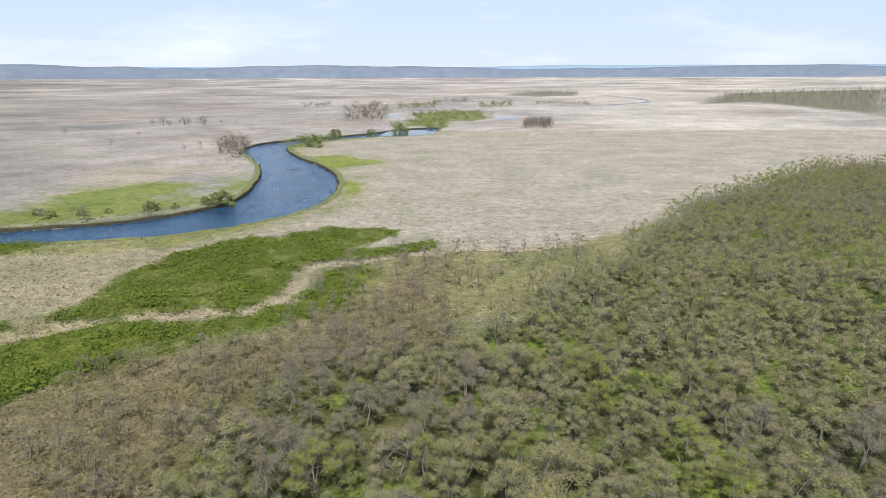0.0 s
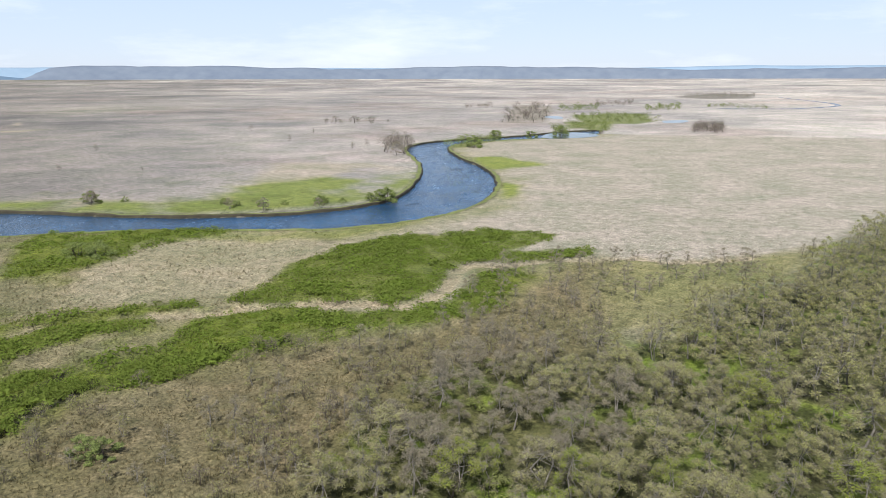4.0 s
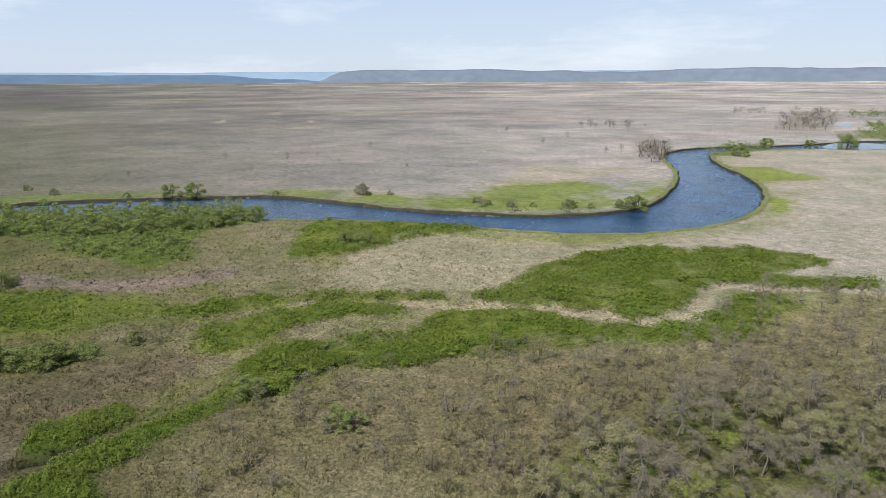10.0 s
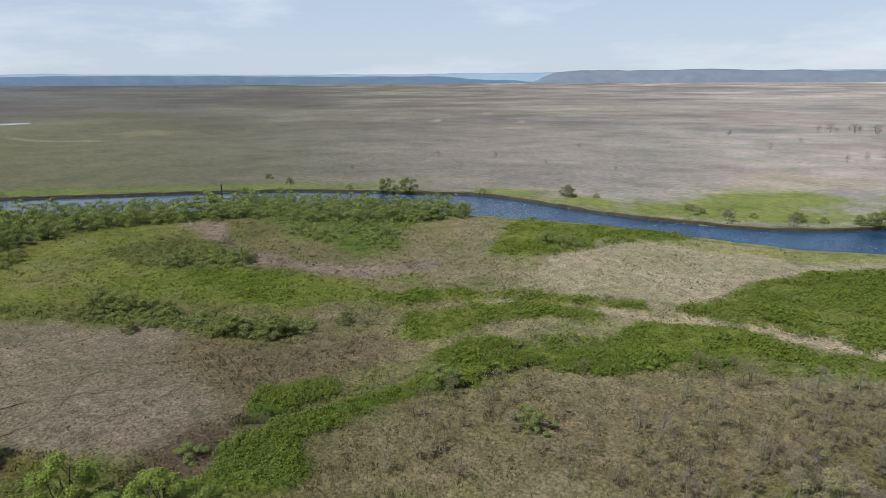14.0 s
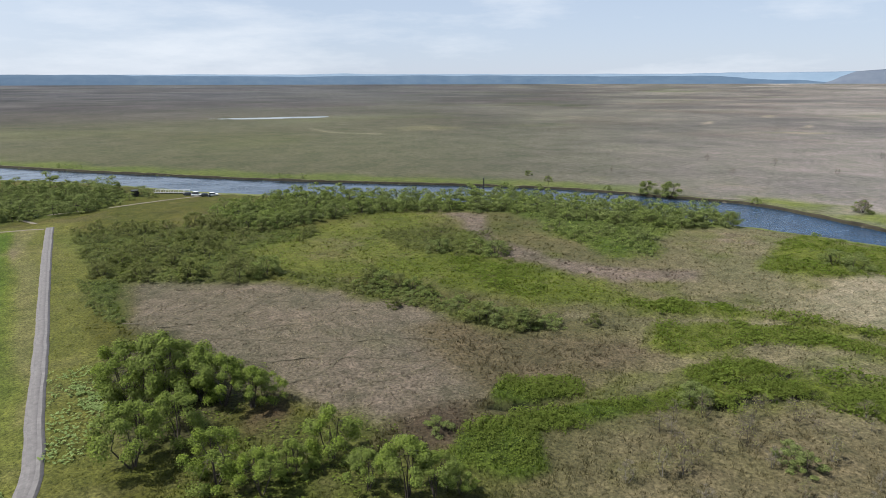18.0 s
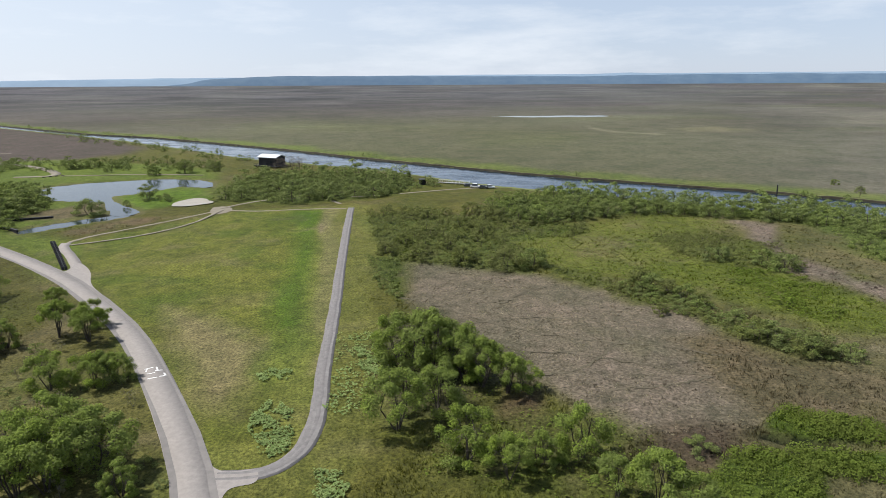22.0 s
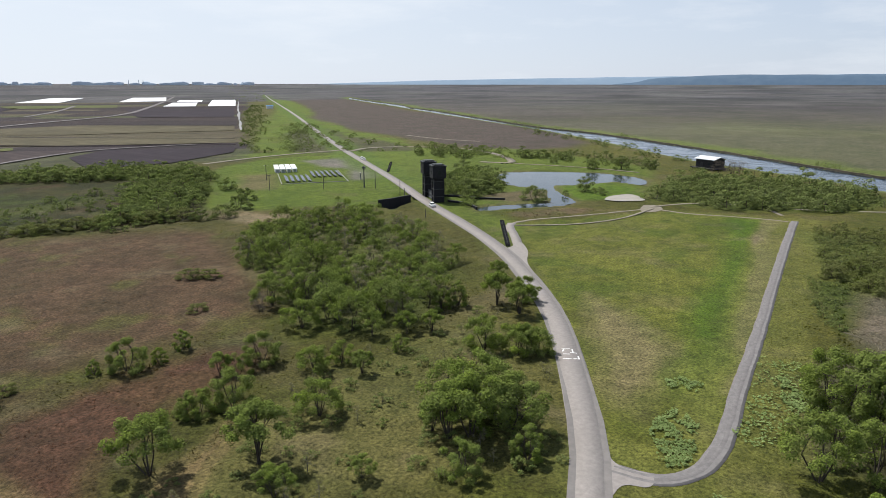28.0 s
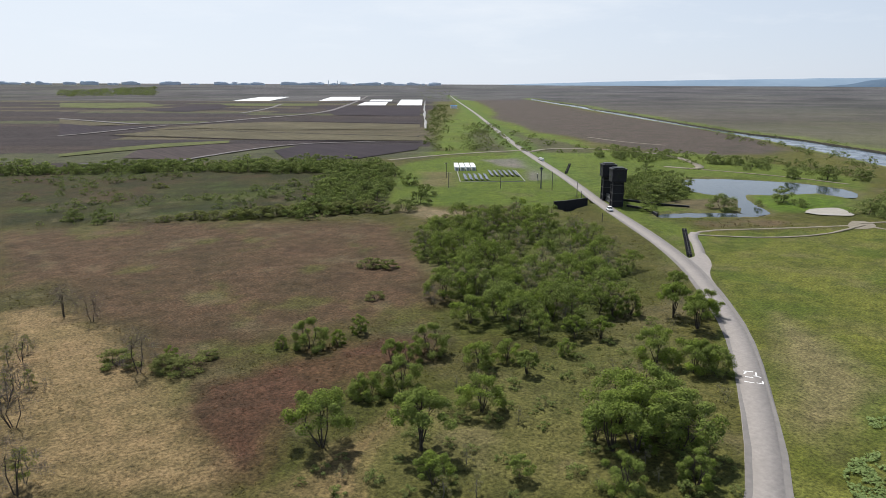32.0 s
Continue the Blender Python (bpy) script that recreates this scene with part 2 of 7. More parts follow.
PATHMOUTH = [(-77.5, -36), (-75.1, -33.2), (-75, -31.2), (-76.2, -28.6), (-72.9, -27.3), (-71.9, -30.2), (-70.6, -30.6), (-68, -30.2), (-68, -33)]
GATEGREEN = [(-319, -357), (-373, -345), (-414, -283), (-375, -150), (-279, -118), (-256, -130), (-201, -148), (-193, -119), (-161, -108), (-187, -150), (-245, -233)]
FBAND = [(-157, 28), (-150, 40), (-143, 45), (-130, 52), (-118, 62), (-114, 60), (-122, 49), (-134, 41), (-147, 30)]
SCRUB2 = [(-46, 62), (-49, 77), (-48, 90), (-42, 110), (-25, 128), (-11, 149), (-1, 147), (2, 109), (-14, 83), (-14, 67)]
CUTLINE = [(-105, 4), (-107, 12), (-113, 17), (-122, 22)]
CUTLINE2 = [(-144, -1), (-142, 2), (-153, 6), (-156, 11)]
CUTLINE3 = [(-145, -21), (-140, -12), (-130, -1), (-122, 14), (-120, 29), (-116, 38)]
CUTLINE4 = [(-116, 6), (-116, 14), (-112, 23), (-107, 34)]
CUTLINE5 = [(-101, 17), (-103, 25), (-107, 34)]
TRACK8 = [(-248, -101), (-246.1, -88.4), (-251.6, -74.4), (-253.8, -61.7), (-253.4, -57.2)]
TURNING = [(-253, -109), (-257, -105.5), (-250.1, -99.3), (-241.6, -99.5), (-239, -103.5), (-245, -107)]
UPISLAND = [(-45, 894), (0, 965), (55, 948), (61, 795), (32, 748), (-18, 743)]
UPISLAND2 = [(-42, 763), (1, 776), (3, 649), (-4, 624), (-19, 671), (-33, 666)]
UPSHORE = [(-115, 501), (-104, 543), (-85, 572), (-77, 528), (-89, 466), (-103, 461)]
UPSHORE2 = [(-49, 684), (-38, 696), (-29, 591), (-39, 584)]
UPBACK = [(-74, 1155), (-11, 1256), (-11, 1037), (-60, 1002)]
UPBACK2 = [(65, 1236), (125, 1295), (104, 1071), (60, 1038)]
UPLINE = [(156, 1262), (192, 1315), (256, 1227), (236, 1132), (158, 1174)]
UPWOOD = [(-140, 998), (-158, 1244), (-92, 1189), (-60, 757), (-81, 723), (-107, 742)]
UPWOOD2 = [(-232, 1149), (-201, 1263), (-172, 1076), (-212, 1064)]
UPWOOD3 = [(-23, 1314), (52, 1440), (45, 1216), (-18, 1171)]
GREYSTRIP = [(150, 1788), (287, 2155), (406, 2109), (321, 1681), (215, 1607)]
UPWATER = [(-50, 560), (-48, 600), (-30, 618), (-9, 605), (-2, 576), (-26, 552), (-45, 545)]
UPWATER2 = [(61, 801), (90, 822), (87, 776), (59, 752)]
UPPOOL = [(-74, 850), (-66, 885), (-52, 865), (-46, 810), (-60, 815)]
EASTGRASS = [(-30, 145), (-31, 165), (-20, 169), (-1, 178), (26, 185), (48, 195), (43, 170), (22, 155), (0, 140), (-19, 117), (-31, 116), (-26, 131)]
DARKYARD = [(-451, -494), (-364, -327), (-316, -355), (-291, -380), (-412, -530), (-506, -618)]
PONDREED = [(-226, -176), (-252, -171), (-261, -157), (-244, -146), (-227, -155)]
SAND = [(-254, -126), (-262, -129), (-270, -127), (-275, -124), (-269, -117), (-263, -112), (-258, -116), (-253.5, -120.6)]
PM1 = [(-666, 522), (-709, 568), (-712, 584), (-664, 539)]
PM2 = [(-770, 703), (-821, 762), (-779, 744), (-746, 700)]
PM3 = [(-581, 581), (-611, 618), (-614, 632), (-574, 587)]
PM4 = [(-534, 477), (-529, 517), (-510, 559), (-505, 526)]
PM5 = [(-767, 88), (-720, 86), (-668, 109), (-637, 152), (-652, 156), (-683, 114), (-736, 92)]
PM6 = [(-736, 176), (-750, 225), (-711, 245), (-662, 222), (-685, 181)]
G2 = [(-113, 81), (-110, 87), (-109, 94), (-107, 100), (-102, 106), (-95, 110), (-85, 112), (-83, 108), (-91, 104), (-95, 97), (-98, 91), (-97, 84), (-97, 76), (-101, 72)]
G2b = [(-77, 110), (-76, 120), (-68, 123), (-56, 126), (-52, 116), (-57, 112), (-57, 103), (-63, 100), (-63, 96), (-67, 94), (-73, 95), (-75, 104)]
G2c = [(-62, 96), (-66, 88), (-74, 86), (-77, 83), (-79, 77), (-79, 72), (-78, 69), (-80, 65), (-78, 61), (-84, 59), (-84, 65), (-86, 69), (-87, 74), (-82, 72), (-83, 78), (-83, 83), (-78, 89), (-73, 95), (-68, 97)]
G2a = [(-89, 69), (-92, 73), (-93, 81), (-89, 86), (-86, 86), (-86, 80), (-86, 74), (-88, 70)]
G2d = [(-122, 88), (-120, 96), (-115, 102), (-108, 102), (-113, 95), (-118, 89)]
G5 = [(-137, 130), (-165, 166), (-166, 176), (-146, 178), (-132, 188), (-110, 193), (-112, 184), (-125, 167), (-126, 148), (-130, 134)]
G3 = [(-76, 25), (-81, 28), (-84, 34), (-85, 43), (-84, 52), (-82, 60), (-79, 60), (-80, 49), (-80, 40), (-77, 37), (-72, 35), (-71, 31)]
G4 = [(-92, 38), (-97, 41), (-95, 47), (-93, 52), (-88, 50), (-89, 44), (-90, 38)]
STRAND_SHADE1 = [(-78, 68), (-79, 72), (-78, 76), (-77, 82), (-73, 86), (-65, 88), (-62, 95), (-63, 100), (-57, 103), (-56, 110)]
STRAND_SHADE2 = [(-86, 74), (-85, 79), (-86, 85)]
STRAND_SHADE3 = [(-89, 37), (-88, 43), (-88, 50)]
MARSHBROWN = [(-1271, -1658), (-1420, -1594), (-1013, -969), (-766, -602), (-595, -367), (-508, -261), (-453, -250), (-400, -273), (-430, -372), (-480, -505), (-658, -786)]
LEVEEGREEN = [(-243, -376), (-299, -434), (-528, -728), (-1328, -1831), (-1223, -1608), (-658, -786), (-480, -505), (-418, -386), (-373, -345), (-314, -352)]
BROWNEDGE = [(-210, -138), (-220, -134), (-230, -128), (-234, -120), (-225, -118), (-209, -127), (-203, -134)]
TRACK6 = [(-250.5, -105.5), (-261, -101.2), (-273.4, -93.3), (-278, -76), (-279, -66), (-285, -50), (-296, -34), (-307, -15), (-311, -1)]
TRACK7 = [(-282, -75), (-272, -68), (-264, -62)]
P1B = [(-135, 25), (-136, 38), (-116, 50), (-109, 64), (-99, 75), (-93, 61), (-93, 40), (-89, 36), (-80, 27), (-86, 21), (-100, 15), (-114, 13)]
G11 = [(-75, 112), (-71, 119), (-65.4, 123), (-55, 123.5), (-44, 126), (-37.6, 129), (-31, 136), (-29, 148), (-27, 159.5), (-20.6, 166), (-18.5, 157), (-20.5, 142), (-22.9, 132), (-27.6, 127), (-31, 122.5), (-37.6, 121), (-45.7, 117.5), (-52.6, 114), (-55.8, 108), (-61.6, 102), (-65, 97)]
BUR5 = [(-124, -30), (-124, -23), (-110, -19), (-94, -19), (-89, -20), (-91, -24), (-107, -27)]
CUTLINE6 = [(-140, -12), (-141, -3), (-148, 4), (-156, 11)]
CUTLINE7 = [(-130, -5), (-132, 1), (-135, 10), (-133, 20), (-121, 27)]
EASTBANK = [(-140, 182), (-124, 182), (-99, 189), (-78, 203), (-64, 221), (-61, 240), (-55, 228), (-60, 207), (-73, 191), (-94, 179), (-115, 175), (-134, 173)]
SHRUBCLUMP = [(-90, -225), (-106, -229), (-127, -270), (-165, -322), (-195, -329), (-195, -314), (-152, -250), (-121, -220), (-102, -216)]
LANE_A = [(-121, -1033), (-145, -950), (-177, -842), (-199, -814), (-251, -829), (-319, -890), (-371, -927), (-476, -1008), (-606, -1190), (-1235, -2210)]
LANE_B = [(-80, -693), (-108, -713), (-162, -770), (-197, -803)]
LANE_C = [(-102, -418), (-126, -440), (-145, -455), (-185, -484), (-223, -502), (-288, -486)]
LANE_D = [(-378, -1078), (-485, -1238), (-630, -1525)]
OLIVE_FIELD = [(-120, -679), (-178, -727), (-219, -687), (-347, -526), (-317, -477), (-220, -550), (-169, -619)]
OLIVE_FIELD2 = [(-187, -763), (-258, -810), (-338, -810), (-446, -672), (-401, -605), (-268, -670)]
LIME_FIELD = [(-59, -512), (-96, -541), (-137, -561), (-187, -561), (-180, -540), (-128, -527), (-90, -511), (-56, -493)]
GREEN_FIELD = [(-218, -1849), (-391, -1792), (-370, -1508), (-250, -1399), (-179, -1519)]
GREEN_FIELD2 = [(-512, -1603), (-717, -1522), (-645, -1368), (-480, -1434)]
DARK_FIELD = [(-274, -1258), (-426, -1514), (-501, -1464), (-411, -1289), (-320, -1170)]
FAR_TREELINE = [(-387, -3265), (-892, -3838), (-607, -2576), (-300, -2537)]
ISLANDLAWN = [(-262, -155), (-277, -153), (-296, -148), (-290, -124), (-268, -116), (-253, -125), (-246, -131)]
MEADOWDRY = [(-209, 26), (-209, 40), (-182, 51), (-174, 35), (-188, 23)]
PATHSHRUB = [(-181, -35), (-177, -26), (-145, -22), (-144, -23), (-160, -29)]
DARK_FIELD2 = [(-106, -908), (-128, -841), (-175, -806), (-149, -758), (-81, -700)]
DARK_FIELD3 = [(-184, -459), (-224, -494), (-294, -442), (-272, -412), (-211, -383), (-165, -387)]
DARK_FIELD4 = [(-623, -1295), (-749, -1130), (-564, -851), (-470, -940)]
BROWN_FIELD = [(-108, -516), (-170, -535), (-221, -497), (-184, -480), (-144, -452), (-117, -431), (-88, -465)]
PALE_FIELD = [(-119, -1017), (-141, -924), (-165, -838), (-128, -841), (-106, -908)]
FIELD_ROAD = [(-61, -442), (-87, -416), (-108, -396), (-129, -377)]
FIELD_DITCH = [(-119, -672), (-167, -612), (-218, -545), (-308, -463)]
FIELD_DITCH2 = [(-180, -736), (-253, -632), (-341, -514)]
FIELD_DITCH3 = [(-343, -822), (-453, -682)]
LAWNPATCH = [(-205, -306), (-214, -299), (-185, -256), (-175, -264)]
CUT = [(-209, -187), (-186, -179), (-193, -192), (-216, -200)]
GREEN_TREES_SOUTH = [(-37, -75, 8.1), (-50, -107, 6.1), (-61, -109, 3.9), (-66, -93, 6.0), (-69, -83, 5.1), (-54, -83, 6.2), (-47, -67, 8.5), (-60, -71, 5.9), (-44, -60, 4.1), (-48, -85, 3.6), (-49, -84, 4.5), (-74, -77, 4.1), (-85, -79, 3.3), (-67, -56, 4.0), (-53, -55, 3.1), (-69, -42, 5.0), (-61, -46, 5.0), (-86, -117, 8.2), (-134, -93, 4.6), (-117, -81, 7.3), (-95, -68, 7.1), (-111, -87, 5.7), (-107, -88, 5.0)]
GREEN_TREES_SOUTH2 = [(-67, -53, 12.0), (-69, -51, 11.6), (-74, -50, 9.4), (-74, -48, 8.6), (-73, -56, 10.6), (-77, -55, 10.5), (-99, -62, 5.1), (-99, -60, 5.5), (-97, -62, 5.7), (-115, -74, 7.0), (-123, -78, 6.0), (-75, -83, 4.0), (-92, -84, 4.4), (-96, -81, 4.4), (-46, -110, 2.7), (-55, -106, 3.2), (-29, -117, 2.3), (-61, -92, 4.0), (-59, -94, 4.0), (-100, -94, 4.8), (-96, -97, 4.8), (-88, -102, 5.4), (-81, -101, 6.3)]
GREEN_TREES_MID = [(-87, -13, 9.1), (-93, -8, 8.0), (-99, 2, 6.7), (-81, 11, 7.9), (-70, 18, 7.9), (-69, 21, 5.9), (-80, -3, 7.9), (-106, -10, 11.6), (-104, -5, 9.8), (-101, -2, 8.2), (-109, -14, 10.4), (-111, -17, 8.7), (-107, -8, 9.5), (-100, 4, 5.6), (-79, 6, 5.4), (-73, 14, 5.2), (-69, 24, 3.8), (-76, 2, 5.9)]
BARE_TREES = [(-23, -113, 8.2), (-21, -144, 6.5), (-17, -151, 7.3), (-7, -117, 4.6), (-5, -113, 5.5), (-8, -129, 5.0), (-81, -114, 4.9), (-4, -85, 7.4), (-10, -114, 2.3), (-5, -103, 6.6), (-360, -117, 9.5), (-367, -113, 9.6), (-364, -107, 9.0), (-363, -111, 8.0)]
BANK_BUSHES = [(-133, 224, 4.2), (-119, 223, 5.1), (-101, 231, 4.4), (-81, 250, 6.2), (-189, 220, 5.5), (-124, 407, 12.2), (-87, 466, 11.3), (-82, 530, 9.8), (-56, 546, 7.1), (-36, 584, 9.4), (-254, 174, 6.7), (-245, 179, 7.6), (-326, 151, 3.1), (-303, 151, 3.2), (-270, 164, 2.4), (-181, 229, 2.2), (-133, 467, 5.6), (-274, 684, 11.5), (-257, 694, 11.5), (-239, 695, 11.3)]
LONE_BUSHES = [(-80, 65, 4.3), (-63, 66, 3.0), (-118, 55, 4.7), (-123, 49, 4.8), (-153, 34, 6.0), (-147, 40, 4.0), (-182, 57, 5.7), (-177, 67, 6.5), (-174, 71, 5.6), (-136, 151, 6.6), (-130, 152, 6.0), (-84, 26, 2.5), (-60, 66, 2.9)]
BANK_BUSHES2 = [(-140, 232, 2.8), (-133, 229, 2.6), (-124, 231, 2.7), (-117, 236, 2.1), (-105, 242, 3.5), (-103, 241, 3.5), (-97, 245, 2.2), (-88, 251, 3.6), (-85, 253, 4.6), (-83, 257, 4.8), (-191, 223, 5.1), (-220, 201, 2.7)]
WILLOW_FRONT = [(-239, -3, 5.2), (-233, 1, 5.1), (-234, 7, 5.7), (-230, 12, 5.3), (-232, 18, 5.8), (-236, 24, 5.9), (-238, 28, 6.1), (-243, 37, 6.5), (-249, 48, 6.5), (-250, 57, 6.5), (-248, 65, 6.5), (-245, 73, 6.4), (-242, 81, 6.0), (-239, 90, 6.4), (-236, 98, 5.1), (-244, -10, 5.4), (-190, -14, 4.6), (-179, -21, 4.7), (-184, -30, 4.4), (-195, -27, 4.6), (-175, -9, 5.7), (-171, 2, 6.1), (-208, -5, 4.7), (-222, -12, 4.8), (-173, 9, 5.8), (-155, 32, 5.5), (-151, 37, 4.4), (-145, 43, 3.0), (-138, 33, 2.9), (-124, 47, 4.8), (-118, 54, 4.7), (-115, 68, 2.8), (-199, 126, 5.4), (-195, 135, 6.5), (-189, 148, 6.5), (-185, 159, 5.7)]
HEDGE_BUSHES = [(-52, -415, 5), (-62, -413, 4.5), (-79, -406, 6), (-90, -398, 6), (-100, -393, 5), (-109, -377, 5), (-116, -366, 5), (-127, -363, 6), (-137, -356, 6), (-149, -349, 6), (-158, -334, 5), (-171, -329, 6), (-184, -326, 6), (-181, -304, 5), (-128, -295, 4), (-141, -277, 4.5), (-145, -262, 5), (-156, -261, 5.5), (-173, -266, 6), (-162, -237, 6), (-33, -260, 4.5), (-41, -254, 4.5), (-84, -239, 3), (-91, -232, 3.5), (-104, -231, 4.5), (-108, -233, 4.5), (-117, -218, 4), (-127, -213, 4.5), (-135, -211, 5.5), (-149, -222, 6)]
YELLOW_TREES = [(-5, -87, 5.0), (-5, -114, 4.5), (-8, -116, 3.5), (-9, -133, 3.5), (-6, -128, 4.0)]
SNAGS = [(-324, 199, 4.0), (-351, 281, 5.1), (-319, 302, 5.0), (-326, 391, 4.9), (-291, 249, 4.7), (-230, 480, 6.0), (-275, 301, 4.0), (-293, 146, 4.9), (-191, 223, 5.6), (-309, 568, 6.9), (-241, 550, 5.3), (-230, 307, 3.1), (-282, 676, 7.0), (-266, 705, 6.0), (-248, 680, 7.5), (-262, 668, 6.5), (-232, 676, 6.0), (-290, 700, 5.5), (-224, 705, 5.0), (-244, 715, 6.0), (-160, 455, 6.0), (-150, 470, 7.0), (-165, 440, 5.0)]
POND_BUSHES = [(-236, -148, 6.8), (-269, -143, 6.9), (-266, -134, 3.6), (-223, -186, 7.2), (-230, -177, 7.9), (-248, -181, 7.6), (-245, -198, 7.8), (-209, -160, 4.4), (-298, -233, 6.2), (-344, -179, 6.2), (-354, -167, 7.7), (-340, -302, 4.8), (-340, -285, 5.8), (-344, -270, 6.4), (-369, -239, 6.4), (-376, -231, 6.4), (-377, -220, 4.9), (-379, -339, 2.9), (-364, -155, 6.2), (-256, -145, 2.4)]

# ---- small helpers ----
RNG = np.random.default_rng(7)


def hashed(ix, iy, seed):
    h = (ix.astype(np.int64) * 374761393 + iy.astype(np.int64) * 668265263 + seed * 974711) & 0x7FFFFFFF
    h = ((h ^ (h >> 13)) * 1274126177) & 0x7FFFFFFF
    return ((h ^ (h >> 16)) & 0xFFFFFF) / float(0xFFFFFF)


def value_noise(x, y, seed=0):
    ix, iy = np.floor(x), np.floor(y)
    fx, fy = x - ix, y - iy
    fx, fy = fx * fx * (3 - 2 * fx), fy * fy * (3 - 2 * fy)
    a, b = hashed(ix, iy, seed), hashed(ix + 1, iy, seed)
    c, d = hashed(ix, iy + 1, seed), hashed(ix + 1, iy + 1, seed)
    return (a + (b - a) * fx) * (1 - fy) + (c + (d - c) * fx) * fy


def fbm(x, y, scale, octaves=3, seed=0):
    """Layered noise, about -1 to 1."""
    x, y = np.asarray(x, float) / scale, np.asarray(y, float) / scale
    total, amp, norm = 0.0, 1.0, 0.0
    for k in range(octaves):
        total = total + amp * (value_noise(x * 2 ** k + 17.3 * k, y * 2 ** k - 9.1 * k, seed + k) * 2 - 1)
        norm += amp
        amp *= 0.55
    return total / norm * 1.4


def smooth(e0, e1, v):
    s = np.clip((v - e0) / (e1 - e0), 0, 1)
    return s * s * (3 - 2 * s)


def edge_distance(px, py, line, closed):
    line = np.asarray(line, float)
    best = np.full(px.shape, 1e9)
    ends = np.roll(line, -1, 0) if closed else line[1:]
    for (ax, ay), (bx, by) in zip(line, ends):
        dx, dy = bx - ax, by - ay
        s = np.clip(((px - ax) * dx + (py - ay) * dy) / max(dx * dx + dy * dy, 1e-9), 0, 1)
        best = np.minimum(best, (px - ax - s * dx) ** 2 + (py - ay - s * dy) ** 2)
    return np.sqrt(best)


def inside(px, py, poly):
    poly = np.asarray(poly, float)
    hit = np.zeros(px.shape, bool)
    for (ax, ay), (bx, by) in zip(poly, np.roll(poly, -1, 0)):
        if ay != by:
            hit ^= ((ay > py) != (by > py)) & (px < (bx - ax) * (py - ay) / (by - ay) + ax)
    return hit


def signed(px, py, poly, reach=60.0):
    """Distance to an outline, minus inside; plain reach where it is far off."""
    p = np.asarray(poly, float)
    out = np.full(px.shape, reach)
    near = (px > p[:, 0].min() - reach) & (px < p[:, 0].max() + reach) & (py > p[:, 1].min() - reach) & (py < p[:, 1].max() + reach)
    d = edge_distance(px[near], py[near], p, True)
    out[near] = np.where(inside(px[near], py[near], p), -d, d)
    return out


def along(px, py, line, reach=60.0):
    p = np.asarray(line, float)
    out = np.full(px.shape, reach)
    near = (px > p[:, 0].min() - reach) & (px < p[:, 0].max() + reach) & (py > p[:, 1].min() - reach) & (py < p[:, 1].max() + reach)
    out[near] = edge_distance(px[near], py[near], p, False)
    return out


def resample(line, n, rounds=2):
    """A rounded line of n points at even steps."""
    p = np.asarray(line, float)
    for _ in range(rounds):
        q = np.empty((2 * len(p), 2))
        q[0], q[-1] = p[0], p[-1]
        q[1:-1:2] = p[1:] * 0.25 + p[:-1] * 0.75
        q[2:-1:2] = p[:-1] * 0.25 + p[1:] * 0.75
        p = q
    s = np.r_[0, np.cumsum(np.linalg.norm(np.diff(p, axis=0), axis=1))]
    u = np.linspace(0, s[-1], n)
    return np.c_[np.interp(u, s, p[:, 0]), np.interp(u, s, p[:, 1])]


def mesh_of(name, verts, faces, mats, index=None):
    """A mesh from arrays of corners and of triangles or quads."""
    verts, faces = np.asarray(verts, np.float32), np.asarray(faces, np.int32)
    me = bpy.data.meshes.new(name)
    n, k = faces.shape
    me.vertices.add(len(verts))
    me.vertices.foreach_set("co", verts.ravel())
    me.loops.add(n * k)
    me.loops.foreach_set("vertex_index", faces.ravel())
    me.polygons.add(n)
    me.polygons.foreach_set("loop_start", np.arange(0, n * k, k, dtype=np.int32))
    for m in mats:
        me.materials.append(m)
    if index is not None:
        me.polygons.foreach_set("material_index", np.asarray(index, np.int32))
    me.update(calc_edges=True)
    return me


def put(name, me, parent=None, label="", m=None):
    ob = new(name, me)
    if parent is not None:
        ob.parent = parent
    if m is not None:
        ob.matrix_basis = m
    if label:
        ob["label"] = label
    return ob


def part(name, bm, mat, parent, label="", m=None):
    me = bpy.data.meshes.new(name)
    bm.to_mesh(me)
    bm.free()
    me.materials.append(mat)
    return put(name, me, parent, label, m)


def box(sx, sy, sz, x=0, y=0, z=0, bevel=0.0, turn=0.0):
    """A bmesh box standing on z."""
    bm = bmesh.new()
    bmesh.ops.create_cube(bm, size=1.0)
    bmesh.ops.scale(bm, vec=(sx, sy, sz), verts=bm.verts)
    if bevel:
        bmesh.ops.bevel(bm, geom=bm.edges[:], offset=bevel, segments=2, affect="EDGES")
    bmesh.ops.transform(bm, matrix=pose(x, y, z + sz / 2, 0, 0, turn), verts=bm.verts)
    return bm


def rod(r0, r1, h, x=0, y=0, z=0, n=10):
    bm = bmesh.new()
    bmesh.ops.create_cone(bm, cap_ends=True, segments=n, radius1=r0, radius2=r1, depth=h)
    bmesh.ops.translate(bm, vec=(x, y, z + h / 2), verts=bm.verts)
    return bm


def thing(name, x, y, z, turn, label, category, group="", kind=""):
    ob = new(name)
    ob.matrix_basis = pose(x, y, z, 0, 0, turn)
    ob.empty_display_size = 0.3
    return tagged(ob, label, category, group, kind)


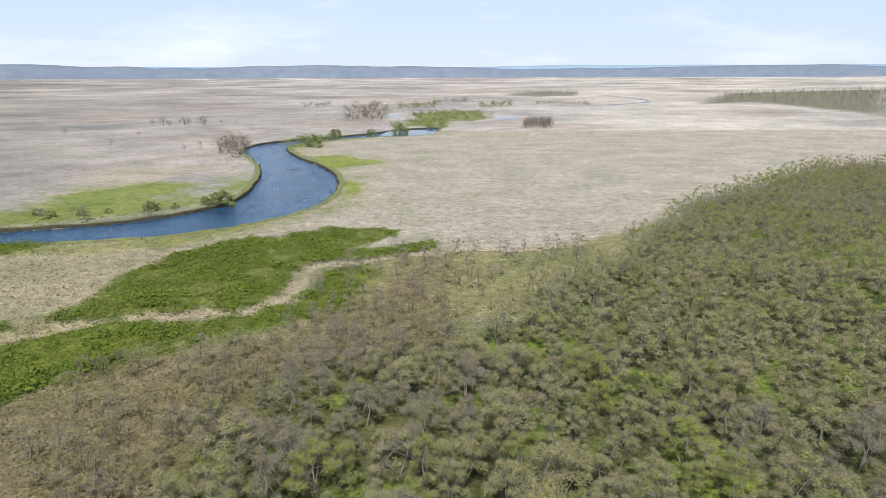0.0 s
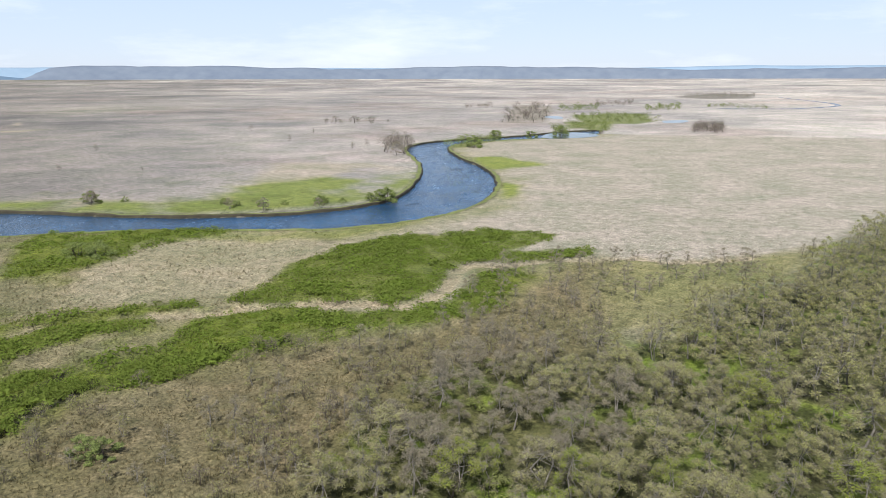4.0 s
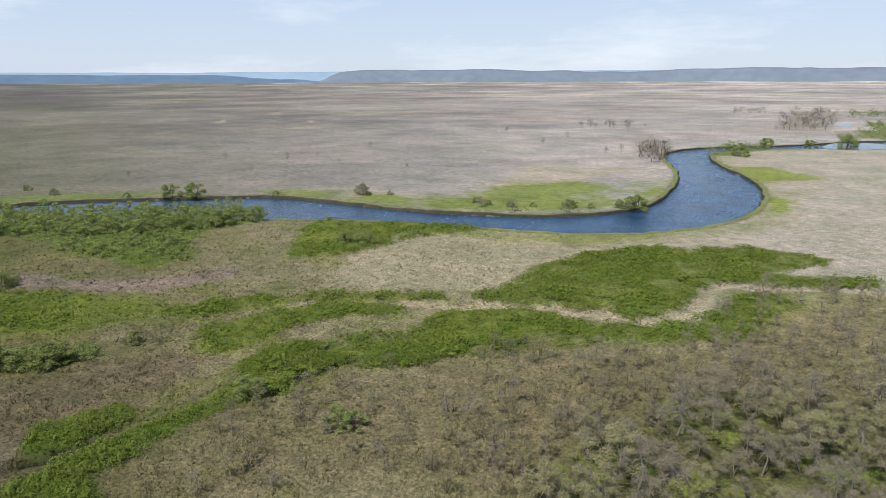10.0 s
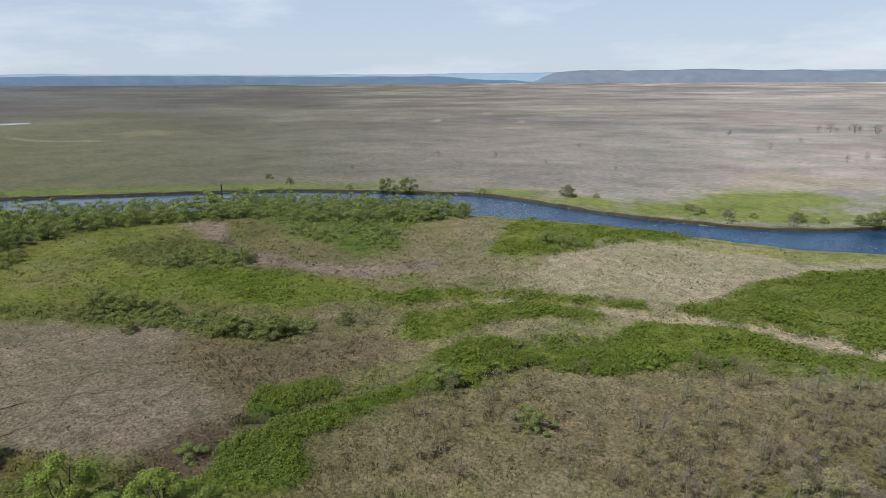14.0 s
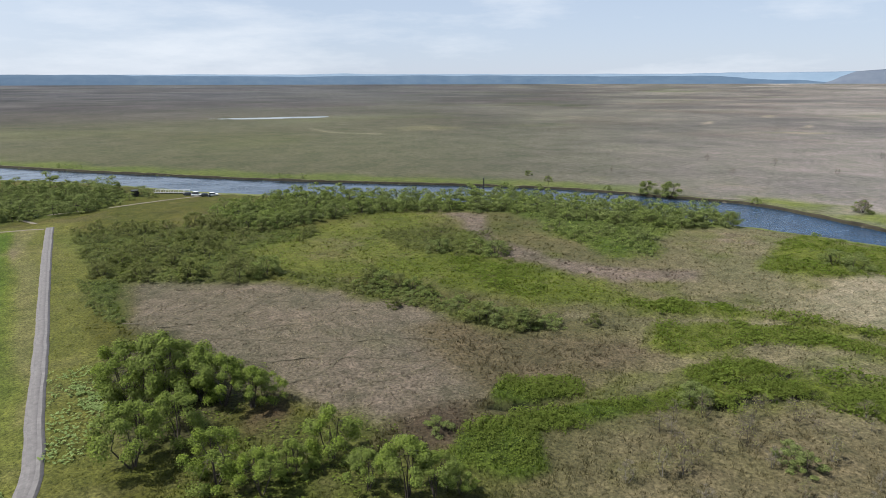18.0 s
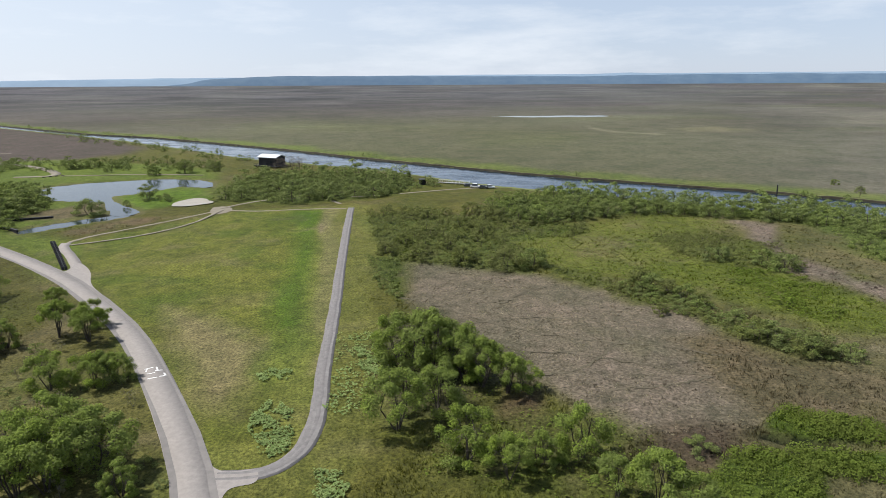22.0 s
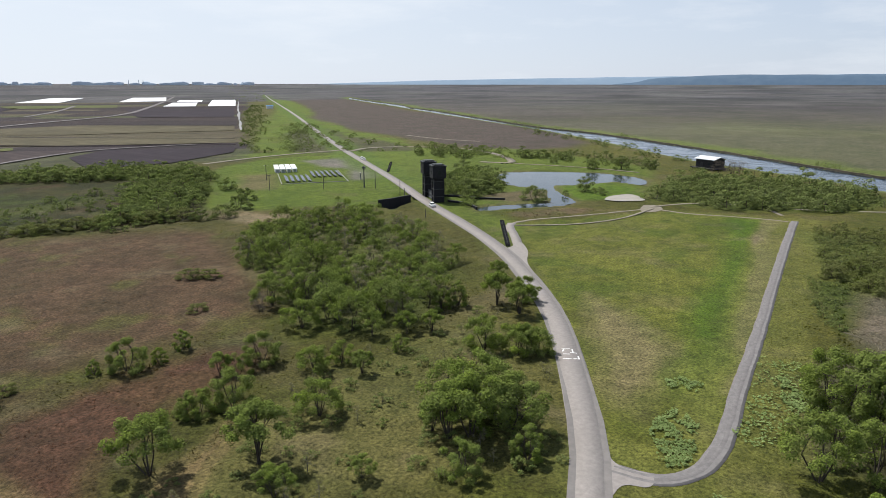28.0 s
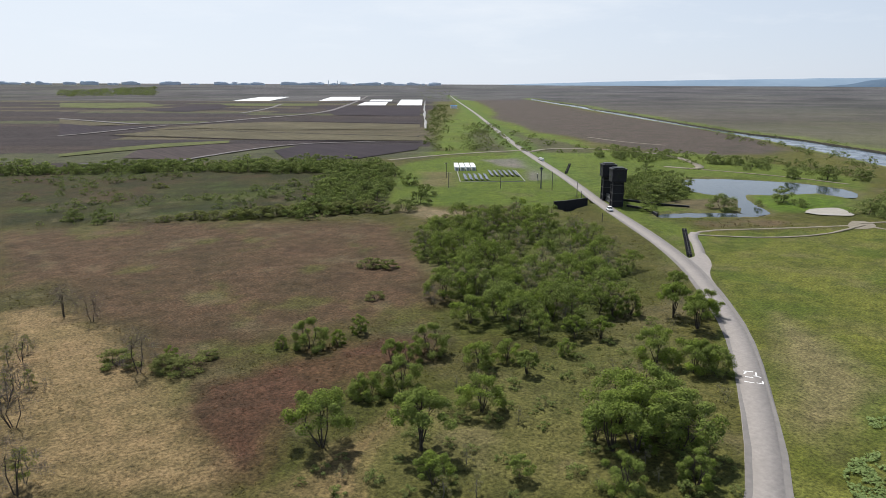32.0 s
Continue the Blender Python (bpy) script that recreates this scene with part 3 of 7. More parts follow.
# ---- materials ----
def material(name, rough=0.9, metal=0.0, spec=0.3):
    m = bpy.data.materials.new(name)
    m.use_nodes = True
    nt = m.node_tree
    b = nt.nodes["Principled BSDF"]
    b.inputs["Roughness"].default_value, b.inputs["Metallic"].default_value = rough, metal
    b.inputs["Specular IOR Level"].default_value = spec
    return m, nt, b


def noise_node(nt, scale, detail=4.0, rough=0.6, coords="Object", stretch=None):
    n = nt.nodes.new("ShaderNodeTexNoise")
    n.inputs["Scale"].default_value, n.inputs["Detail"].default_value, n.inputs["Roughness"].default_value = scale, detail, rough
    tc = nt.nodes.new("ShaderNodeTexCoord")
    if stretch:
        mp = nt.nodes.new("ShaderNodeMapping")
        mp.inputs["Scale"].default_value = stretch
        nt.links.new(tc.outputs[coords], mp.inputs["Vector"])
        nt.links.new(mp.outputs["Vector"], n.inputs["Vector"])
    else:
        nt.links.new(tc.outputs[coords], n.inputs["Vector"])
    return n.outputs["Fac"]


def mix(nt, fac, a, b, blend="MIX"):
    n = nt.nodes.new("ShaderNodeMix")
    n.data_type, n.blend_type = "RGBA", blend
    for sock, v in ((n.inputs[0], fac), (n.inputs[6], a), (n.inputs[7], b)):
        if isinstance(v, (int, float)):
            sock.default_value = v
        elif isinstance(v, tuple):
            sock.default_value = (*v, 1.0)
        else:
            nt.links.new(v, sock)
    return n.outputs[2]


def span(nt, v, a, b, lo, hi):
    n = nt.nodes.new("ShaderNodeMapRange")
    nt.links.new(v, n.inputs[0])
    for k, val in zip((1, 2, 3, 4), (a, b, lo, hi)):
        n.inputs[k].default_value = val
    return n.outputs[0]


def bump(nt, height, bsdf, strength=0.4, distance=0.1):
    n = nt.nodes.new("ShaderNodeBump")
    n.inputs["Strength"].default_value, n.inputs["Distance"].default_value = strength, distance
    nt.links.new(height, n.inputs["Height"])
    nt.links.new(n.outputs["Normal"], bsdf.inputs["Normal"])


def surface(name, dark, light, scale=2.0, rough=0.85, metal=0.0, relief=0.3, depth=0.02, spec=0.3, detail=5.0, stretch=None):
    """A plain material with two scales of variation and relief."""
    m, nt, b = material(name, rough, metal, spec)
    fine, broad = noise_node(nt, scale, detail, 0.65, stretch=stretch), noise_node(nt, scale * 0.13, 3.0)
    c = mix(nt, span(nt, fine, 0.3, 0.7, 0, 1), dark, light)
    c = mix(nt, span(nt, broad, 0.35, 0.7, 0, 0.45), c, dark)
    nt.links.new(c, b.inputs["Base Color"])
    bump(nt, fine, b, relief, depth)
    return m


def leafy(name, dark, light, through_light=0.35, other=None, cover=False):
    """Leaves: each one of its own tint, with light passing through."""
    m = bpy.data.materials.new(name)
    m.use_nodes = True
    nt = m.node_tree
    nt.nodes.remove(nt.nodes["Principled BSDF"])
    geo, info = nt.nodes.new("ShaderNodeNewGeometry"), nt.nodes.new("ShaderNodeObjectInfo")
    if cover:
        at = nt.nodes.new("ShaderNodeAttribute")
        at.attribute_name = "cover"
        c = mix(nt, 1.0, at.outputs["Color"], mix(nt, geo.outputs["Random Per Island"], dark, light), "MULTIPLY")
    else:
        other = other or tuple(0.55 * d + 0.35 * e for d, e in zip(dark, light))
        c = mix(nt, geo.outputs["Random Per Island"], dark, light)
        c = mix(nt, span(nt, info.outputs["Random"], 0, 1, 0, 0.55), c, other)
        c = mix(nt, span(nt, noise_node(nt, 0.17, 2.0), 0.4, 0.6, 0, 0.75), c, other)
    d, tl = nt.nodes.new("ShaderNodeBsdfDiffuse"), nt.nodes.new("ShaderNodeBsdfTranslucent")
    ms = nt.nodes.new("ShaderNodeMixShader")
    ms.inputs[0].default_value = through_light
    nt.links.new(c, d.inputs["Color"])
    nt.links.new(c, tl.inputs["Color"])
    nt.links.new(d.outputs[0], ms.inputs[1])
    nt.links.new(tl.outputs[0], ms.inputs[2])
    nt.links.new(ms.outputs[0], nt.nodes["Material Output"].inputs["Surface"])
    return m


def ground_material():
    m, nt, b = material("marsh_ground", 0.95, 0.0, 0.15)
    at = nt.nodes.new("ShaderNodeAttribute")
    at.attribute_name = "cover"
    fine = noise_node(nt, 1.9, 6.0, 0.7)
    mid = noise_node(nt, 0.33, 5.0, 0.65)
    broad = noise_node(nt, 0.045, 4.0, 0.6)
    c = mix(nt, 1.0, at.outputs["Color"], mix(nt, span(nt, fine, 0.3, 0.72, 0, 1), (0.2, 0.22, 0.2), (1.78, 1.75, 1.68)), "MULTIPLY")
    c = mix(nt, 1.0, c, mix(nt, span(nt, mid, 0.3, 0.7, 0, 1), (0.62, 0.66, 0.6), (1.36, 1.32, 1.34)), "MULTIPLY")
    c = mix(nt, 1.0, c, mix(nt, span(nt, broad, 0.3, 0.7, 0, 1), (0.78, 0.84, 0.76), (1.22, 1.15, 1.2)), "MULTIPLY")
    nt.links.new(c, b.inputs["Base Color"])
    bump(nt, fine, b, 0.9, 0.35)
    return m


def water_material(name, still=False):
    """River water, rippled on the bend and calmer downstream; ponds lie still."""
    m, nt, b = material(name, 0.06, 0.0, 0.5)
    b.inputs["IOR"].default_value = 1.33
    if still:
        c = mix(nt, span(nt, noise_node(nt, 0.08, 4.0), 0.35, 0.7, 0, 1), (0.01, 0.018, 0.022), (0.018, 0.028, 0.032))
        bump(nt, noise_node(nt, 0.8, 4.0, 0.6), b, 0.12, 0.2)
    else:
        tc, xyz = nt.nodes.new("ShaderNodeTexCoord"), nt.nodes.new("ShaderNodeSeparateXYZ")
        nt.links.new(tc.outputs["Object"], xyz.inputs[0])
        calm = span(nt, xyz.outputs[0], -130, -290, 0, 1)
        # reflected sky blue is put into the base colour, fading out downstream
        c = mix(nt, span(nt, noise_node(nt, 0.06, 4.0), 0.35, 0.7, 0, 1), (0.006, 0.028, 0.065), (0.018, 0.062, 0.13))
        c = mix(nt, calm, c, (0.012, 0.026, 0.042))
        ripples = noise_node(nt, 0.9, 5.0, 0.7, stretch=(1.0, 0.5, 1.0))
        bump(nt, ripples, b, 0.75, 0.45)
        nt.links.new(span(nt, calm, 0, 1, 0.8, 0.06), nt.nodes["Bump"].inputs["Strength"])
        r = span(nt, noise_node(nt, 0.05, 6.0, 0.75, stretch=(2.2, 0.7, 1.0)), 0.42, 0.66, 0.03, 0.34)
        nt.links.new(r, b.inputs["Roughness"])
    nt.links.new(c, b.inputs["Base Color"])
    return m


GROUND = ground_material()
WATER, STILL = water_material("river_water"), water_material("still_water", True)
BARK = surface("bark_grey", (0.085, 0.076, 0.066), (0.25, 0.228, 0.2), 3.0, relief=0.5)
BARK_DARK = surface("bark_dark", (0.03, 0.024, 0.02), (0.095, 0.078, 0.062), 3.0, relief=0.5)
TWIGS = leafy("twigs_grey_brown", (0.102, 0.09, 0.068), (0.31, 0.28, 0.22), 0.3, (0.225, 0.198, 0.158))
TWIGS_DARK = leafy("twigs_dark_brown", (0.075, 0.063, 0.053), (0.22, 0.19, 0.162), 0.25, (0.16, 0.134, 0.115))
BUDS = leafy("young_olive_leaves", (0.18, 0.185, 0.06), (0.31, 0.308, 0.115), 0.4, (0.275, 0.26, 0.14))
BUDS_OLIVE = leafy("olive_leaves", (0.165, 0.172, 0.05), (0.29, 0.288, 0.095), 0.4, (0.25, 0.238, 0.12))
BUDS_FRESH = leafy("yellow_green_leaves", (0.13, 0.175, 0.02), (0.25, 0.3, 0.05), 0.35, (0.2, 0.21, 0.06))
BUDS_GREY = leafy("grey_buds", (0.155, 0.138, 0.098), (0.25, 0.225, 0.16), 0.3, (0.19, 0.17, 0.108))
GREEN = leafy("fresh_green_leaves", (0.075, 0.115, 0.017), (0.25, 0.325, 0.054), 0.28, (0.15, 0.185, 0.056))
WILLOW = leafy("grey_green_willow_leaves", (0.052, 0.084, 0.018), (0.25, 0.3, 0.085), 0.26, (0.145, 0.17, 0.066))
SALLOW = leafy("olive_sallow_leaves", (0.066, 0.084, 0.02), (0.21, 0.238, 0.066), 0.26, (0.135, 0.142, 0.058))
HERB = leafy("sedge_green", (0.084, 0.128, 0.019), (0.158, 0.205, 0.038), 0.38, (0.124, 0.156, 0.034))
GRASS = leafy("marsh_grass_blades", (0.95, 0.95, 0.92), (1.9, 1.87, 1.8), 0.34, cover=True)
REED = leafy("dry_reed", (0.19, 0.165, 0.1), (0.4, 0.35, 0.24), 0.45)
BUTTERBUR = leafy("butterbur_leaves", (0.13, 0.19, 0.055), (0.29, 0.36, 0.15), 0.3)
ASPHALT = surface("worn_asphalt", (0.2, 0.182, 0.168), (0.272, 0.248, 0.23), 1.3, 0.9)
ASPHALT_DARK = surface("dark_asphalt_edge", (0.135, 0.126, 0.12), (0.195, 0.18, 0.168), 0.5, 0.92)
GRAVEL_MAT = surface("grey_gravel", (0.118, 0.11, 0.108), (0.19, 0.178, 0.172), 1.1, 0.95, relief=0.6, depth=0.04)
TRACK_PALE = surface("pale_gravel", (0.128, 0.12, 0.117), (0.212, 0.2, 0.193), 0.9, 0.95, relief=0.4)
DIRT = surface("pale_dirt", (0.14, 0.122, 0.09), (0.235, 0.21, 0.165), 0.8, 0.95, relief=0.5, depth=0.03)
LANE_MAT = surface("grey_lane_gravel", (0.11, 0.1, 0.098), (0.19, 0.172, 0.165), 0.3, 0.95)
SAND_MAT = surface("pale_sand", (0.23, 0.215, 0.185), (0.34, 0.32, 0.285), 1.2, 0.95)
BLACK_WOOD = surface("black_stained_timber", (0.009, 0.009, 0.012), (0.028, 0.027, 0.032), 2.0, 0.7, stretch=(4, 4, 0.6))
CONCRETE = surface("weathered_concrete", (0.2, 0.2, 0.195), (0.34, 0.335, 0.32), 1.5, 0.9)
STEEL = surface("galvanised_steel", (0.28, 0.29, 0.3), (0.42, 0.43, 0.44), 4.0, 0.45, 0.7)
WHITE = surface("white_paint", (0.68, 0.69, 0.7), (0.82, 0.82, 0.82), 3.0, 0.5)
ROOF_PALE = surface("pale_metal_roof", (0.6, 0.61, 0.63), (0.78, 0.79, 0.8), 1.0, 0.4)

# ---- the ground ----
ROAD = [(-38, -18), (-52, -25)] + ROAD
FARM = FARM[:4] + [(700, -2700), (400, -600), (150, -430)]
BANK_W, BANK_E = resample(BANK_W, 150), resample(BANK_E, 150)
RIVER = np.vstack([BANK_W, BANK_E[::-1]])
ROAD_LINE, PATH_LINE, SPUR_LINE = resample(ROAD, 160), resample(PATH, 90), resample(SPUR, 90)
# plain's tint by bearing; haze and backlit dimness are in the colours
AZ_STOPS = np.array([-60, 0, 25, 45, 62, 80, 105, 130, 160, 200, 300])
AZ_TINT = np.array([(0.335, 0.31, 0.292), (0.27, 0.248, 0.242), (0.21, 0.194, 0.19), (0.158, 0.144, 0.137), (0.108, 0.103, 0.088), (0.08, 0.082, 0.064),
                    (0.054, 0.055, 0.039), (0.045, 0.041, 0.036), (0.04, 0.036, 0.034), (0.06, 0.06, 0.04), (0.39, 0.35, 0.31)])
C_GREEN, C_MEADOW, C_LAWN = (0.076, 0.094, 0.015), (0.108, 0.122, 0.026), (0.118, 0.13, 0.024)
WOOD = FOREST[:-1] + [(-12, 22), (60, 15), (330, 300)]
# outline, colour, softness, strength, plant height
FAR_COVER = [
    (PM1, (0.25, 0.22, 0.17), 6, 0.6, 0.0), (PM2, (0.25, 0.22, 0.17), 6, 0.6, 0.0), (PM3, (0.25, 0.22, 0.17), 6, 0.6, 0.0),
    (PM4, (0.22, 0.2, 0.13), 6, 0.6, 0.0), (PM5, (0.2, 0.18, 0.13), 5, 0.5, 0.0), (PM6, (0.13, 0.12, 0.075), 10, 0.7, 0.0),
    (SHRUBLAND, (0.036, 0.036, 0.009), 8, 0.92, 0.3), (MARSHBROWN, (0.066, 0.052, 0.051), 14, 0.9, 0.0), (LAWN2, (0.09, 0.128, 0.016), 5, 1, 0.0), (LAWNPATCH, (0.14, 0.115, 0.06), 5, 0.8, 0.0),
    (STRAW2, (0.21, 0.168, 0.105), 4, 0.9, 0.0), (SOUTHFIELD, (0.122, 0.12, 0.04), 8, 0.8, 0.0), (BROWN, (0.088, 0.056, 0.033), 12, 0.95, 0.1),
]
SOUTH_COVER = [
    (RED, (0.084, 0.042, 0.028), 5, 0.9, 0.3), (STRAW, (0.215, 0.158, 0.082), 4, 0.95, 0.1), (STRAW3, (0.21, 0.15, 0.078), 3, 0.8, 0.1),
    (GRASSEDGE, (0.125, 0.122, 0.05), 7, 0.85, 0.1), (EASTGRASS, (0.138, 0.135, 0.064), 4, 0.9, 0.1), (SCRUB2, (0.15, 0.136, 0.072), 10, 0.9, 0.15), (SCRUB, (0.109, 0.092, 0.053), 16, 0.9, 0.15),
    (WOOD, (0.062, 0.064, 0.024), 9, 0.95, 0.2), (P1B, (0.096, 0.077, 0.05), 6, 0.8, 0.1), (P1, (0.14, 0.118, 0.093), 4, 0.9, 0.0),
    (R2, (0.091, 0.0595, 0.0385), 2.5, 0.9, 0.1), (TREEGRP2, (0.07, 0.0805, 0.0195), 5, 0.8, 0.1), (TREEGRP, (0.063, 0.063, 0.0315), 4, 0.8, 0.1),
]
MARSH_COVER = [
    (M1, C_MEADOW, 6, 0.85, 0.1), (MEADOWDRY, (0.15, 0.135, 0.06), 9, 0.6, 0.1), (M3, (0.066, 0.09, 0.015), 3, 0.9, 0.4), (R1, (0.142, 0.114, 0.096), 3, 0.92, 0.2),
    (S1, (0.07, 0.084, 0.0195), 3, 0.9, 0.6), (S2, (0.07, 0.084, 0.0195), 2.5, 0.9, 0.7), (BANKGREEN, (0.115, 0.14, 0.033), 10, 0.95, 0.1),
    (PALEBANK, (0.234, 0.207, 0.162), 8, 0.7, 0.1), (CLEARSTRAW, (0.205, 0.184, 0.132), 5, 0.75, 0.15), (M2, (0.068, 0.098, 0.012), 4, 0.8, 0.2),
    (WESTGREEN, (0.08, 0.1, 0.014), 5, 0.75, 0.2), (REDDISH, (0.066, 0.046, 0.036), 4, 0.75, 0.1), (PINKREED, (0.2, 0.15, 0.125), 3, 0.7, 0.3),
]
BANK_COVER = [
    (LEVEEGREEN, (0.085, 0.125, 0.016), 10, 0.85, 0.0), (EASTBANK, (0.13, 0.14, 0.045), 4, 0.75, 0.2), (GATEGREEN, (0.096, 0.132, 0.02), 10, 0.95, 0.0),
    (GRAVEL, (0.17, 0.155, 0.15), 4, 0.9, 0.0), (BROWNEDGE, (0.13, 0.095, 0.06), 3, 0.8, 0.1), (PONDREED, (0.12, 0.092, 0.06), 3, 0.85, 0.2), (DARKYARD, (0.062, 0.057, 0.036), 6, 0.85, 0.0), (MIDGREEN, (0.085, 0.098, 0.022), 4, 0.8, 0.3),
    (G1, C_GREEN, 2.5, 0.92, 0.5), (G2, C_GREEN, 2, 0.95, 0.6), (G2b, C_GREEN, 2, 0.95, 0.6),
    (G2c, C_GREEN, 2, 0.95, 0.6), (G2d, C_GREEN, 2, 0.9, 0.4), (G11, C_GREEN, 1.5, 0.92, 0.5),
]
SEDGE_COVER = [
    (G2a, C_GREEN, 2, 1, 0.6), (G3, (0.05, 0.075, 0.01), 1.6, 1, 0.8), (G4, (0.05, 0.075, 0.01), 1.2, 1, 0.8),
    (G5, C_GREEN, 2, 1, 0.8), (G6, (0.063, 0.091, 0.0174), 4, 0.9, 0.6), (G8, (0.126, 0.153, 0.0279), 4, 0.9, 0.3),
    (G9, (0.126, 0.153, 0.0279), 4, 0.9, 0.3), (G10, C_GREEN, 2, 0.9, 0.5), (WILLOWS, (0.056, 0.077, 0.0152), 6, 0.9, 0.2),
    (WILLOWS2, (0.07, 0.091, 0.0174), 6, 0.9, 0.2), (SHRUBSIDE, (0.07, 0.091, 0.0195), 4, 0.9, 0.3), (THICKET, (0.063, 0.077, 0.0174), 5, 0.9, 0.2),
]
LAWN_COVER = [
    (ISLANDLAWN, (0.085, 0.14, 0.014), 2, 0.9, 0.1), (PATHSHRUB, (0.05, 0.07, 0.012), 2, 0.9, 0.3), (LAWN, C_LAWN, 2, 1, 0.0), (LAWNDRY, (0.19, 0.16, 0.085), 6, 0.85, 0.0), (LAWNGREEN, (0.062, 0.112, 0.01), 4, 0.85, 0.0),
    (LAWNPALE, (0.17, 0.142, 0.092), 2.0, 0.85, 0.0), (FARWOOD, (0.108, 0.104, 0.0765), 30, 0.95, 0.0), (GREYSTRIP, (0.13, 0.12, 0.108), 12, 0.9, 0.0),
    (UPISLAND, (0.1, 0.118, 0.03), 5, 0.85, 0.0), (UPISLAND2, (0.1, 0.118, 0.03), 5, 0.85, 0.0), (UPSHORE, (0.105, 0.118, 0.035), 5, 0.85, 0.0), (UPWOOD, (0.17, 0.15, 0.13), 8, 0.8, 0.0),
]
COVER = FAR_COVER + SOUTH_COVER + MARSH_COVER + BANK_COVER + SEDGE_COVER + LAWN_COVER
U_ROAD = np.array([-0.565, -0.825])


BROKEN = [BANKGREEN, PALEBANK, LEVEEGREEN, EASTBANK]
STEADY = [G1, G2, G2a, G2b, G2c, G2d, G11, G3, G4, G5, RED, R1, P1B, SCRUB, P1, CLEARSTRAW, STRAW]


def far_rise(r):
    """Lifts the far plain to eye level, shaped to meet the camera's horizon."""
    return 44.0 * np.clip((r - 2100.0) / 2750.0, 0, 1) ** 1.6


def land(x, y):
    """Colour and height of the ground at arrays of places."""
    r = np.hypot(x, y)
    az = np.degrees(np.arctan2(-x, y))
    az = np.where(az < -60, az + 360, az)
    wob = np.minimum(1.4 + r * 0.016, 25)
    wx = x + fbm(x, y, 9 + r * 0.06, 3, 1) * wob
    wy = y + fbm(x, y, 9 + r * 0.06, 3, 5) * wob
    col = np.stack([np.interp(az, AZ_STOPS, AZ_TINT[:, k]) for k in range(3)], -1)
    big = fbm(x, y, 230, 4, 11)
    streak = fbm(x * 0.6 + y * 0.2, y * 0.6 - x * 0.2, 90, 4, 21)
    green = smooth(0.05, 0.9, big) * smooth(20, 70, az) * 0.75
    col = col * (1 - green[:, None]) + np.array((0.066, 0.08, 0.028)) * green[:, None]
    dapple = fbm(x, y, 55, 4, 15) * 0.22 + fbm(x * 0.5 + y * 0.3, y * 0.5 - x * 0.3, 16, 3, 17) * 0.12
    col = col * (1 + dapple[:, None] * np.array((1.0, 0.9, 0.8)))
    band = fbm(x * 0.8 - y * 0.3, y * 0.8 + x * 0.3, 170, 4, 25) * smooth(350, 900, r)
    col = col * np.clip(1 + 0.38 * band[:, None] * np.array((1.0, 0.95, 0.85)), 0.4, 1.8)
    brown = smooth(0.0, 0.8, streak) * 0.65
    col = col * (1 - brown[:, None]) + col * np.array((0.78, 0.7, 0.68)) * brown[:, None]
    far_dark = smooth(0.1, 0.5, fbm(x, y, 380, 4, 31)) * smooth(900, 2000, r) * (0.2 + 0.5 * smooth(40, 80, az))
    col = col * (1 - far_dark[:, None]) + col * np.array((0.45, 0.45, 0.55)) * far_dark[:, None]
    purple = (smooth(0.05, 0.55, fbm(x * 0.7 + y * 0.4, y * 0.7 - x * 0.4, 240, 4, 37)) * smooth(500, 1100, r) * smooth(35, 80, az) * 0.85)[:, None]
    col = col * (1 - purple) + np.array((0.055, 0.04, 0.043)) * purple
    lime = (smooth(0.1, 0.6, fbm(x * 0.5 - y * 0.7, y * 0.5 + x * 0.7, 200, 4, 39)) * smooth(300, 700, r) * smooth(50, 90, az) * 0.5)[:, None]
    col = col * (1 - lime) + np.array((0.068, 0.086, 0.026)) * lime
    # far plain dimmed sunward and blued with distance, haze painted into the colour
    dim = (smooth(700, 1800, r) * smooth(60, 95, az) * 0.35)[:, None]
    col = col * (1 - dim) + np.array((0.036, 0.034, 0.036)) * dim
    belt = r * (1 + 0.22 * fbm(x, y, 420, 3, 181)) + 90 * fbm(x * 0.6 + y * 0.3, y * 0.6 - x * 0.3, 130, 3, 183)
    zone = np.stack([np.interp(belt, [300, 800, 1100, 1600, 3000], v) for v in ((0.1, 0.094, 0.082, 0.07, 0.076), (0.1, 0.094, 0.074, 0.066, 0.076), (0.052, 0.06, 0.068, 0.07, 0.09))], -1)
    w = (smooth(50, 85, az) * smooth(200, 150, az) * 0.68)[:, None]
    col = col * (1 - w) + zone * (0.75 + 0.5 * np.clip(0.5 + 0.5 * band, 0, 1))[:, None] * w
    # long thin reed, alder and bare bands, ringed round the camera to read level
    lines = fbm(az * 9.0, np.log(np.maximum(r, 200)) * 520.0, 26, 4, 231)
    reach = smooth(450, 2400, r)
    col = col * (1 + (0.2 + 0.35 * smooth(70, 100, az))[:, None] * (lines * reach)[:, None] * np.array((1.0, 0.97, 0.92)))
    alder = (smooth(0.28, 0.5, fbm(az * 5.0, np.log(np.maximum(r, 200)) * 430.0, 24, 3, 237)) * smooth(2300, 3300, r) * smooth(4700, 4300, r) * 0.5)[:, None]
    col = col * (1 - alder) + np.array((0.085, 0.078, 0.078)) * alder
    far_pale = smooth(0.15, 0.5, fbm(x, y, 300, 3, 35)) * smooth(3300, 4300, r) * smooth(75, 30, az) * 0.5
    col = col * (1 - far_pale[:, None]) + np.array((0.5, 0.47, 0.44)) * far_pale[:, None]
    z = far_rise(r) + fbm(x, y, 14, 3, 41) * 0.12 * smooth(2500, 300, r)
    river = signed(x, y, RIVER, 80)
